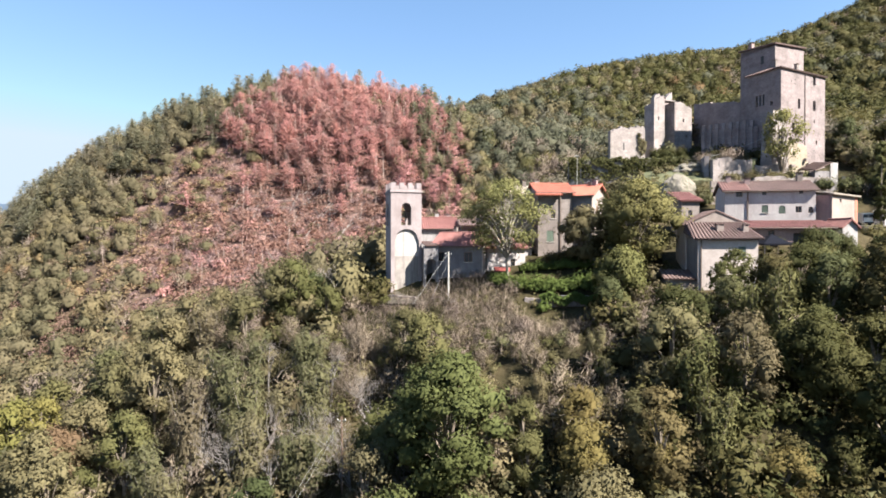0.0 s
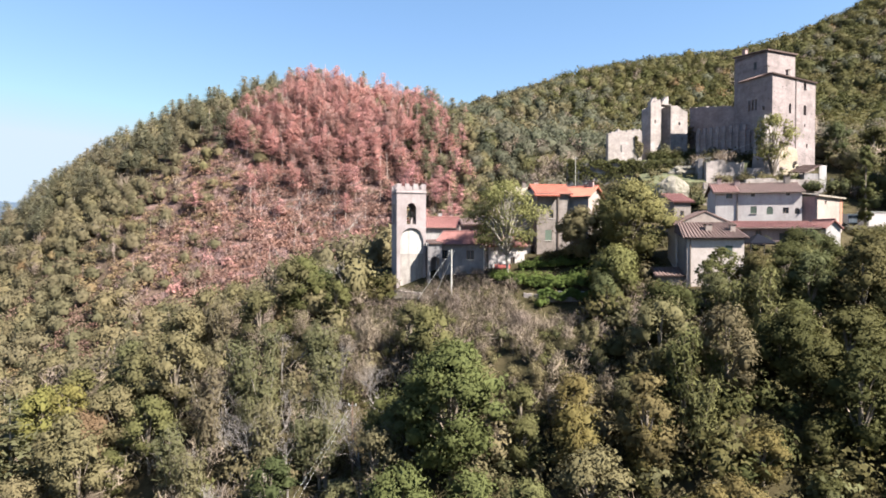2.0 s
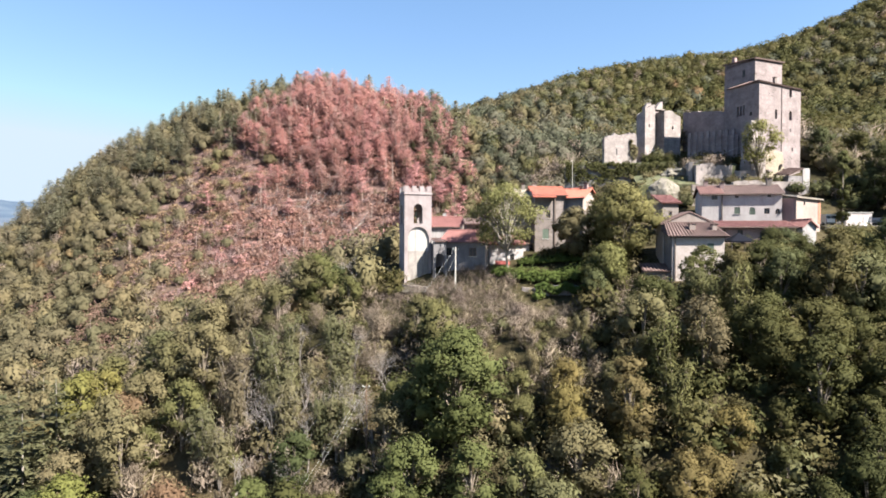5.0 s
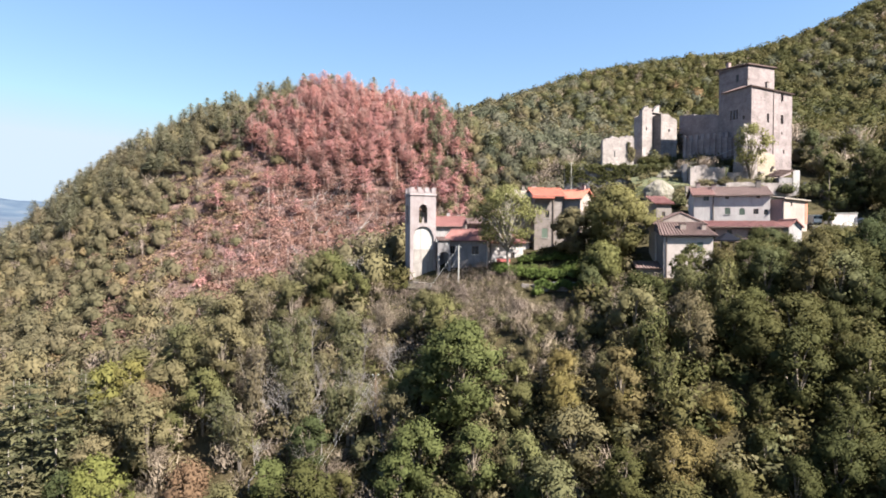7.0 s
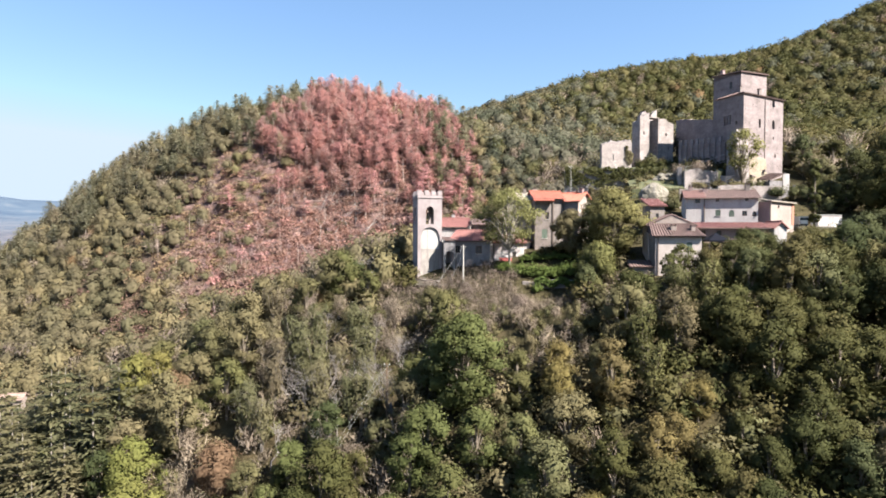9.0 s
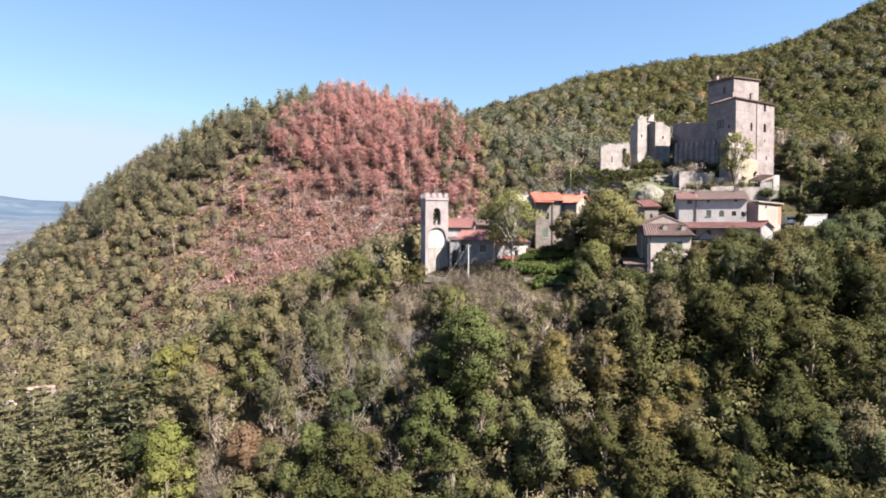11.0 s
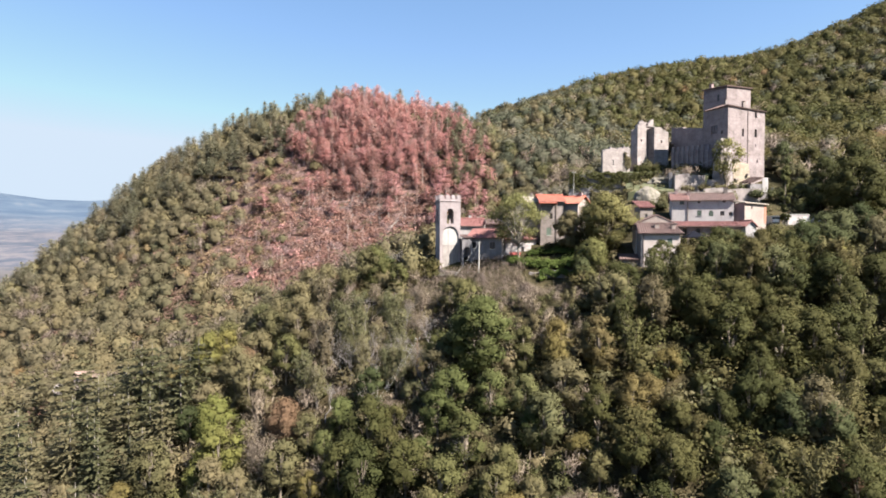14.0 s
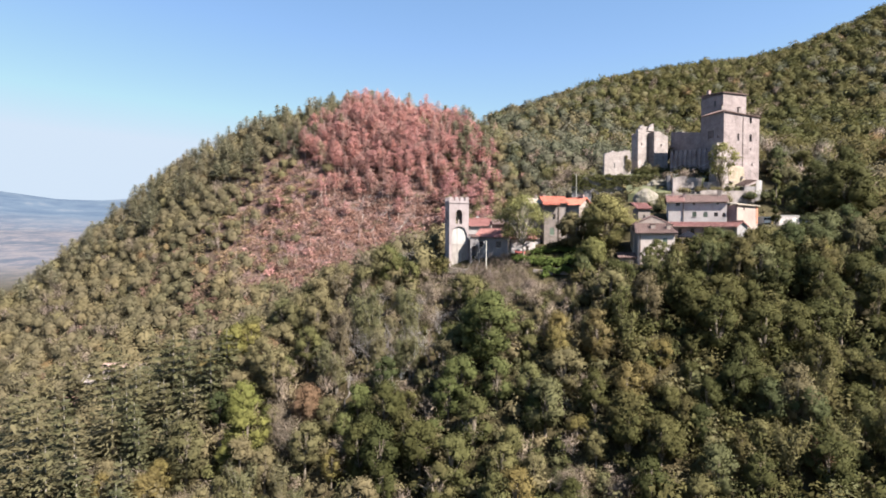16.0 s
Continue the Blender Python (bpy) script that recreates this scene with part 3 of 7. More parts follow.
# ---- bell tower ----
def bell_tower():
    W, D, H = 5.2, 5.0, 15.8
    m = pose(-8.59, 96.02, -7.7, 0, 0, 15.5)
    tower = thing("bell_tower", m, "square plastered bell tower with battlements and an arched belfry", "tower")
    holes = [(1.75, 3.45, 10.4, 14.1, True), (0.62, 4.75, -0.1, 9.75, True)]
    part("front_wall", pierced(W, -1.0, H, 0.7, [holes[0], (holes[1][0], holes[1][1], -0.9, holes[1][3], True)]), TOWER, tower)
    part("arch_infill", box(0.5, 4.9, 0.34, 0.69, 5.2, 9.9), ARCH_PLASTER, tower, "whitewashed blind arch panel")
    part("arch_base", box(0.5, 4.9, 0.30, 0.69, -1.0, 5.2), WORN, tower, "stained pale foot of the blind arch")
    left = part("side_wall", pierced(D - 0.7, -1.0, H, 0.7, [(1.3, 2.9, 10.4, 14.1, True)]), TOWER, tower)
    left.matrix_local = pose(0.704, 0.7, 0, 0, 0, 90)
    right = part("side_wall", pierced(D - 0.7, -1.0, H, 0.7, [(1.3, 2.9, 10.4, 14.1, True)]), TOWER, tower)
    right.matrix_local = pose(W - 0.004, 0.7, 0, 0, 0, 90)
    back = part("back_wall", pierced(W - 1.4, -1.0, H, 0.6, [(1.0, 2.7, 10.4, 14.1, True)]), TOWER, tower)
    back.matrix_local = pose(0.7, D - 0.6, 0)
    part("belfry_floor", box(0.7, W - 0.7, 0.7, D - 0.6, 9.9, 10.2), CONCRETE, tower)
    part("belfry_roof", box(0.6, W - 0.6, 0.6, D - 0.6, 15.2, 15.5), CONCRETE, tower)
    part("cornice", box(-0.14, W + 0.14, -0.14, D + 0.14, H, H + 0.28, 0.04), TOWER, tower)
    h = H + 0.28
    part("parapet", _ring(W, D, 0.4, h, h + 0.35), TOWER, tower)
    for k in range(4):
        x = k * (W - 0.85) / 3
        for y in (0.0, D - 0.4):
            part("merlon", box(x, x + 0.85, y, y + 0.4, h + 0.35, h + 1.35, 0.03), TOWER, tower)
    for k in range(1, 3):
        y = k * (D - 0.85) / 3
        for x in (0.0, W - 0.4):
            part("merlon", box(x, x + 0.4, y, y + 0.85, h + 0.35, h + 1.35, 0.03), TOWER, tower)
    bell = bmesh.new()
    prof = [(0.05, 1.0), (0.25, 0.95), (0.32, 0.6), (0.4, 0.25), (0.58, 0.0)]
    rings = [[bell.verts.new((r * math.cos(a * math.pi / 6), r * math.sin(a * math.pi / 6), z)) for a in range(12)] for r, z in prof]
    for p, q in zip(rings, rings[1:]):
        for k in range(12):
            bell.faces.new((p[k], p[(k + 1) % 12], q[(k + 1) % 12], q[k]))
    b = part("bell", bell, BRONZE, tower, "bronze bell hung in the belfry")
    b.matrix_local = pose(2.6, 1.6, 11.7)
    yoke = bmesh.new()
    rod(yoke, (1.7, 1.6, 12.8), (3.5, 1.6, 12.8), 0.1)
    part("yoke", yoke, WOOD, tower)
    rodm = bmesh.new()
    rod(rodm, (2.0, 2.5, h), (2.0, 2.5, h + 3.0), 0.035)
    part("lightning_rod", rodm, METAL, tower)
    # flank wall with an arched passage beside the tower
    flank = part("passage_wall", pierced(2.5, -1.0, 7.0, 0.8, [(0.4, 2.1, -0.9, 4.8, True)]), GREY, tower, "grey wall with an arched passage")
    flank.matrix_local = pose(W - 0.2, -2.5, 0)
    part("passage_back", box(W, W + 2.3, 1.4, 1.9, -1.0, 6.6), GREY, tower)
    part("passage_roof", slope((W + 0.02, -2.8, 7.05), (W + 2.5, -2.8, 7.05), (W + 2.5, 1.9, 7.7), (W + 0.02, 1.9, 7.7), 0.12), TILE_OLD, tower, "mossy tile cover of the passage")


def _ring(w, d, t, z0, z1):
    bm = bmesh.new()
    block(bm, 0, w, 0, t, z0, z1)
    block(bm, 0, w, d - t, d, z0, z1)
    block(bm, 0, t, t, d - t, z0, z1)
    block(bm, w - t, w, t, d - t, z0, z1)
    return bm


bell_tower()


# ---- church and the houses ----
def church():
    c = thing("church", pose(-4.2, 105.0, -6.5, 0, 0, 3), "plastered village church with a red tiled roof", "church")
    shell(c, 8.2, 7.4, -1.5, 8.9, LIME, [(4.6, 5.6, 6.2, 7.6, True)])
    window(c, 4.6, 6.2, 1.0, 1.0, 0.2)
    o = 0.4
    part("roof", slope((-o, -o, 8.75), (8.6, -o, 8.75), (6.9, 3.7, 10.9), (-o, 3.7, 10.9)), TILE_RED, c)
    part("roof", slope((8.6, 7.8, 8.75), (-o, 7.8, 8.75), (-o, 3.7, 10.9), (6.9, 3.7, 10.9)), TILE_RED, c)
    part("roof_hip", slope((8.6, -o, 8.75), (8.6, 7.8, 8.75), (6.92, 3.72, 10.9), (6.92, 3.68, 10.9)), TILE_RED, c)
    cap = bmesh.new()
    rod(cap, (-o, 3.7, 10.95), (6.95, 3.7, 10.95), 0.15, 8)
    part("ridge_tile", cap, TILE_RED, c)
    gutter(c, -o, 8.6, -o - 0.05, 8.7)
    chimney(c, 2.9, 4.2, 10.3, 11.7, 0.7, LIME)
    chimney(c, 5.2, 4.4, 10.3, 11.4, 0.6, PINK)
    side = thing("church_annex", pose(3.2, 103.0, -5.5, 0, 0, 3), "dark stone annex between church and parish house, old tile roof", "house")
    shell(side, 3.6, 4.4, -1.5, 8.3, BEIGE, [(1.2, 2.0, 6.3, 7.5, False)], t=0.4)
    window(side, 1.2, 6.3, 0.8, 1.2, 0.12)
    part("roof", slope((-0.4, -0.5, 8.3), (4.0, -0.5, 8.3), (4.0, 4.6, 9.6), (-0.4, 4.6, 9.6)), TILE_OLD, side)


def parish_house():
    c = thing("parish_house", pose(-1.8, 97.0, -8.5, 0, 0, -20), "plastered parish house with a low red roof, its shade put into a grey front", "house")
    w, d, h = 8.6, 9.5, 7.9
    # shade put into the grey front, sun into the white side facing
    holes = [(0.9, 2.2, 5.2, 6.7, False), (5.6, 7.0, 5.1, 6.7, False), (2.2, 3.2, 0.2, 2.5, False), (5.8, 6.8, 1.2, 2.6, False)]
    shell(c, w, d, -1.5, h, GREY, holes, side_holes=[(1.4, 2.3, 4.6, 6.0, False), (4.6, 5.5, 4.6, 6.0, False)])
    for a, b, lo, hi, _ in holes[:2] + holes[3:]:
        window(c, a, lo, b - a, hi - lo, 0.15)
    part("door", box(2.2, 3.2, 0.2, 0.28, 0.2, 2.5), WOOD, c, "dark wooden door")
    side = part("side_facing", pierced(9.5, -1.4, h, 0.12, [(1.9, 2.8, 4.6, 6.0, False), (5.1, 6.0, 4.6, 6.0, False), (3.4, 4.5, -0.2, 2.0, False)]), WHITE, c, "side wall in white render, sunlight put into its colour")
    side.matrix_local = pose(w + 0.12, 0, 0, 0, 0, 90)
    for y in (1.9, 5.1):
        part("shutter", box(w + 0.02, w + 0.07, y, y + 0.9, 4.6, 6.0), SHUTTER, c)
    part("side_door", box(w + 0.02, w + 0.07, 3.4, 4.5, -0.2, 2.0), WOOD, c, "wooden side door")
    gable(c, w, d, h, 2.1, TILE_RED, GREY)
    chimney(c, 2.0, 5.2, 9.2, 10.9)
    chimney(c, 6.3, 5.4, 9.2, 10.7)


def back_house(x, y, z, yaw, w, d, h, roof, wall, rise=1.5, name="village_house", label="stone village house with a lichened tile roof"):
    c = thing(name, pose(x, y, z, 0, 0, yaw), label, "house")
    wins = [(w * 0.2, w * 0.2 + 0.9, h - 2.4, h - 1.1, False), (w * 0.62, w * 0.62 + 0.9, h - 2.4, h - 1.1, False)]
    shell(c, w, d, -2.0, h, wall, wins)
    for a, b, lo, hi, _ in wins:
        window(c, a, lo, b - a, hi - lo, 0.15)
    gable(c, w, d, h, rise, roof, wall)
    chimney(c, w * 0.7, d * 0.45, h + rise * 0.7, h + rise + 0.9)
    return c


def orange_house():
    c = thing("orange_roof_house", pose(16.2, 99.0, -4.5, 0, 0, 6), "tall stone house with a new orange tile roof", "house")
    wins = [(2.2, 3.0, 8.4, 9.9, False), (1.5, 2.7, 4.4, 6.3, False)]
    shell(c, 6.0, 7.5, -2.0, 12.7, BEIGE, wins)
    for a, b, lo, hi, _ in wins:
        window(c, a, lo, b - a, hi - lo, 0.15, shutters=SHUTTER if lo < 8 else None)
    gable(c, 6.0, 7.5, 13.0, 1.65, TILE_NEW, CREAM, over=0.5)
    part("lower_roof", slope((-0.7, -1.3, 12.3), (3.9, -1.3, 12.3), (3.9, -0.55, 12.6), (-0.7, -0.55, 12.6), 0.14), TILE_NEW, c, "orange tiled strip under the main roof")
    chimney(c, 0.6, 4.4, 13.6, 15.2, 0.8, ROSE)
    part("downpipe", box(3.75, 3.98, -0.2, -0.01, -1.0, 12.2), RUST, c, "brown downpipe")
    # the corner block with its gable turned outwards
    w, d = 5.3, 7.0
    e = thing("orange_roof_house", pose(20.7, 101.2, -4.5, 0, 0, -35), "stone corner house with a beige gable and new orange tiles", "house")
    front = [(0.9, 1.8, 8.5, 10.0, False), (3.2, 4.1, 8.5, 10.0, False), (1.0, 1.9, 4.6, 6.2, False)]
    shell(e, w, d, -2.0, 12.5, GREY, front)
    for a, b, lo, hi, _ in front:
        window(e, a, lo, b - a, hi - lo, 0.15, shutters=SHUTTER if lo < 8 else None)
    facing = part("gable_facing", pierced(d, -1.9, 12.5, 0.1, [(2.0, 2.9, 9.0, 10.6, False), (4.3, 5.2, 9.0, 10.6, False)]), ROSE, e, "beige plastered gable end")
    facing.matrix_local = pose(w + 0.1, 0, 0, 0, 0, 90)
    for y in (2.0, 4.3):
        part("shutter", box(w + 0.015, w + 0.06, y, y + 0.9, 9.0, 10.6), WOOD, e, "closed brown shutter")
    gable(e, w + 0.1, d, 12.5, 1.8, TILE_NEW, ROSE, over=0.55)
    part("balcony", box(0.1, 4.0, -1.2, -0.01, 7.2, 7.4), CONCRETE, e)
    rail = bmesh.new()
    block(rail, 0.1, 4.0, -1.2, -1.15, 8.3, 8.38)
    for k in range(14):
        block(rail, 0.12 + k * 0.296, 0.16 + k * 0.296, -1.19, -1.16, 7.4, 8.3)
    part("railing", rail, METAL, e)
    post = bmesh.new()
    rod(post, (0.15, -1.1, -1.5), (0.15, -1.1, 11.2), 0.14, 8)
    part("porch_post", post, RUST, e, "dark full-height porch post")
    chimney(e, 4.3, 3.0, 13.4, 15.0, 0.75, PINK)
    chimney(e, 3.1, 4.0, 13.2, 14.6, 0.6, ROSE)


def white_house():
    c = thing("white_house", pose(48.63, 100.4, 1.0, 0, 0, -14.5), "long pale plastered house with a clay tile roof", "house")
    w, d, h = 13.9, 8.0, 7.7
    wins = [(1.75, 2.8, 6.55, 7.55, False), (5.75, 6.75, 3.8, 5.05, False), (8.35, 9.4, 3.6, 5.0, True), (10.9, 11.85, 3.75, 4.8, False), (12.8, 13.6, 3.65, 4.7, True),
            (5.8, 6.5, 6.8, 7.3, False), (11.4, 12.1, 6.9, 7.4, False)]
    shell(c, w, d, -2.0, h, WHITE, wins)
    for k, (a, b, lo, hi, _) in enumerate(wins):
        window(c, a, lo, b - a, hi - lo, 0.15, shutters=SHUTTER if k in (1, 2) else None, sill=k in (0, 1))
    part("downpipe", box(3.5, 3.68, -0.16, -0.01, -1.0, 7.4), RUST, c, "dark downpipe")
    gable(c, w, d, h, 1.7, TILE_OLD, WHITE, over=0.5)
    part("roof_patch", slope((-0.5, -0.5, 7.6), (3.9, -0.5, 7.6), (3.9, 4.0, 9.56), (-0.5, 4.0, 9.56), 0.1), TILE_RUST, c, "newer red tiles on one end")
    chimney(c, 0.9, 3.4, 9.0, 10.3, 0.7, PINK)
    chimney(c, 3.7, 2.6, 8.6, 9.8, 0.8, PINK)
    chimney(c, 12.2, 3.6, 9.0, 10.6, 0.9)


def side_wing():
    c = thing("side_wing", pose(64.2, 96.0, 1.0, 0, 0, 30), "two-storey rose-beige side wing with an orange end and shed roof", "house")
    shell(c, 8.1, 6.0, -2.0, 6.7, ROSE, [(2.4, 2.9, 5.4, 6.0, False)], side_holes=[])
    part("window", box(2.4, 2.9, 0.15, 0.2, 5.4, 6.0), GLASS, c)
    part("orange_facing", box(7.3, 8.12, -0.06, -0.005, 2.0, 6.5), SALMON, c, "orange painted render")
    part("pink_facing", pierced(5.6, -1.8, 6.6, 0.12, [(2.4, 3.2, 0.2, 3.0, True)]), PINK, c, "dull pink render with a walled arch").matrix_local = pose(-0.12, 5.9, 0, 0, 0, -90)
    part("roof", slope((-0.5, -0.5, 6.85), (8.5, -0.5, 6.6), (8.5, 6.4, 7.6), (-0.5, 6.4, 7.9)), TILE_GREY, c)


def annex():
    c = thing("long_annex", pose(46.8, 91.5, -2.0, 0, 0, -4), "low pink annex with a long brown tiled roof", "house")
    holes = [(1.3, 2.2, 1.6, 3.6, False), (4.2, 5.2, 1.5, 3.6, False), (8.0, 11.0, 0.4, 3.2, False)]
    shell(c, 14.2, 4.5, -3.0, 4.2, PINK, holes)
    for a, b, lo, hi, _ in holes[:2]:
        window(c, a, lo, b - a, hi - lo, 0.15)
    part("roof", slope((-0.6, -0.9, 4.1), (14.8, -0.9, 4.1), (14.8, 4.7, 5.3), (-0.6, 4.7, 5.3)), TILE_RED, c)
    end = thing("gable_lodge", pose(61.3, 89.2, -2.0, 0, 0, 8), "small lodge with a whitewashed gable beside the annex", "house")
    shell(end, 2.6, 4.0, -2.5, 4.3, LIME, t=0.35)
    gable(end, 2.6, 4.0, 4.3, 1.1, TILE_RED, LIME, over=0.35, axis="y")
    g = bmesh.new()
    solid(g, [(14.0, 0, 3.9), (14.4, 0, 3.9), (14.4, 4.6, 3.9), (14.0, 4.6, 3.9), (14.0, 0, 4.1), (14.4, 0, 4.1), (14.4, 4.6, 5.1), (14.0, 4.6, 5.1)])
    part("gable_wall", g, LIME, c, "whitewashed gable end")
    gutter(c, -0.6, 14.8, -1.0, 4.0)
    t = thing("garden_gazebo", pose(48.6, 86.0, max(-2.7, gz(48.6, 86.0)), 0, 0, -4), "dark cloth garden gazebo beside the annex", "gazebo")
    for x in (-1.8, 1.8):
        for y in (-1.8, 1.8):
            bm = bmesh.new()
            rod(bm, (x, y, -0.3), (x, y, 2.4), 0.05)
            part("leg", bm, METAL, t)
    bm = bmesh.new()
    tip = bm.verts.new((0, 0, 3.7))
    rim = [bm.verts.new(v) for v in ((-2, -2, 2.3), (2, -2, 2.3), (2, 2, 2.3), (-2, 2, 2.3))]
    low = [bm.verts.new((v.co.x, v.co.y, 2.05)) for v in rim]
    for k in range(4):
        bm.faces.new((rim[k], rim[(k + 1) % 4], tip))
        bm.faces.new((low[k], low[(k + 1) % 4], rim[(k + 1) % 4], rim[k]))
    part("canopy", bm, CLOTH, t)


def small_house():
    c = thing("small_house", pose(35.56, 81.1, -5.0, 0, 0, -6), "pale plastered small house with a striped tile roof", "house")
    holes = [(5.4, 6.4, 2.8, 4.2, False)]
    part("wall", pierced(8.0, -4.0, 5.45, 0.5, holes), CREAM, c)
    for a, b, lo, hi, _ in holes:
        window(c, a, lo, b - a, hi - lo, 0.15, shutters=SHUTTER)
    part("wall", box(0.004, 0.5, 0.5, 4.6, -4.0, 5.5), CREAM, c)
    part("wall", box(7.5, 7.996, 0.5, 4.6, -4.0, 5.5), CREAM, c)
    # thin grey facing: the unlit side's shade put into its colour
    part("side_facing", box(-0.08, 0.0, 0.1, 8.4, -3.9, 5.5), GREY, c, "grey facing that puts shade into the side wall")
    part("roof", slope((-0.6, -0.6, 5.3), (8.6, -0.6, 5.3), (7.3, 4.6, 7.7), (0.0, 4.6, 7.7), rib=0.5, rise=0.15), TILE_OLD, c, "old striped clay roof")
    part("roof", slope((-0.6, 4.6, 6.2), (-0.6, -0.6, 5.3), (0.0, 4.58, 7.68), (-0.3, 4.6, 7.6), rib=0.5), TILE_OLD, c)
    part("roof", slope((8.6, -0.6, 5.3), (8.6, 4.6, 6.2), (7.6, 4.6, 7.6), (7.3, 4.58, 7.68), rib=0.5), TILE_OLD, c)
    part("rear_wall", box(-0.3, 8.3, 4.6, 9.4, -4.0, 7.5), CREAM, c)
    g = bmesh.new()
    tri = [(-0.3, 7.5), (8.3, 7.5), (4.0, 9.35)]
    a = [g.verts.new((x, 4.6, z)) for x, z in tri]
    b = [g.verts.new((x, 9.4, z)) for x, z in tri]
    g.faces.new(a), g.faces.new(b[::-1])
    for k in range(3):
        g.faces.new((a[k], b[k], b[(k + 1) % 3], a[(k + 1) % 3]))
    part("gable_wall", g, ROSE, c, "rose-beige plastered gable")
    part("roof", slope((-0.7, 9.8, 7.36), (-0.7, 4.5, 7.36), (4.0, 4.5, 9.5), (4.0, 9.8, 9.5), 0.12), TILE_OLD, c)
    part("roof", slope((8.7, 4.5, 7.36), (8.7, 9.8, 7.36), (4.0, 9.8, 9.5), (4.0, 4.5, 9.5), 0.12), TILE_OLD, c)
    chimney(c, 3.1, 1.6, 6.0, 7.2, 0.95, ROSE)
    chimney(c, 6.6, 1.4, 6.0, 7.1, 0.7, ROSE)
    part("downpipe", box(0.35, 0.5, -0.15, -0.005, -3.0, 5.1), RUST, c, "dark downpipe at the corner")
    s = thing("lean_to_shed", pose(31.6, 82.2, -6.4, 0, 0, -6), "brown tiled lean-to shed beside the small house", "shed")
    part("wall", box(0, 4.0, 0, 3.0, -2.5, 1.3), GREY, s)
    part("roof", slope((-0.4, -0.5, 1.1), (4.05, -0.5, 1.1), (4.05, 3.0, 2.2), (-0.4, 3.0, 2.2), rib=0.5), TILE_OLD, s)


def roof_hut():
    c = thing("tower_hut", pose(40.2, 98.0, 1.0, 0, 0, 8), "narrow beige tower house with a striped tile roof", "house")
    shell(c, 3.2, 3.4, -3.0, 5.9, BEIGE, [(1.2, 1.9, 3.2, 4.2, False)], t=0.4)
    window(c, 1.2, 3.2, 0.7, 1.0, 0.12)
    part("roof", slope((-0.5, -0.5, 5.8), (3.7, -0.5, 5.8), (3.7, 3.8, 7.5), (-0.5, 3.8, 7.5), rib=0.5, rise=0.15), TILE_RED, c)


church()
parish_house()
orange_house()
back_house(11.2, 101.5, -3.0, 6, 4.9, 6, 11.4, TILE_GREY, GREY, 1.4)
back_house(6.0, 108.5, -3.5, 10, 5.5, 6, 8.0, TILE_OLD, GREY, 1.3, label="grey stone house behind the church, dark tile roof")
back_house(9.8, 99.0, -7.0, 12, 5.6, 5.0, 6.2, TILE_RED, LIME, 1.1, label="small whitewashed house beside the plane tree")
white_house()
side_wing()
annex()
small_house()
roof_hut()


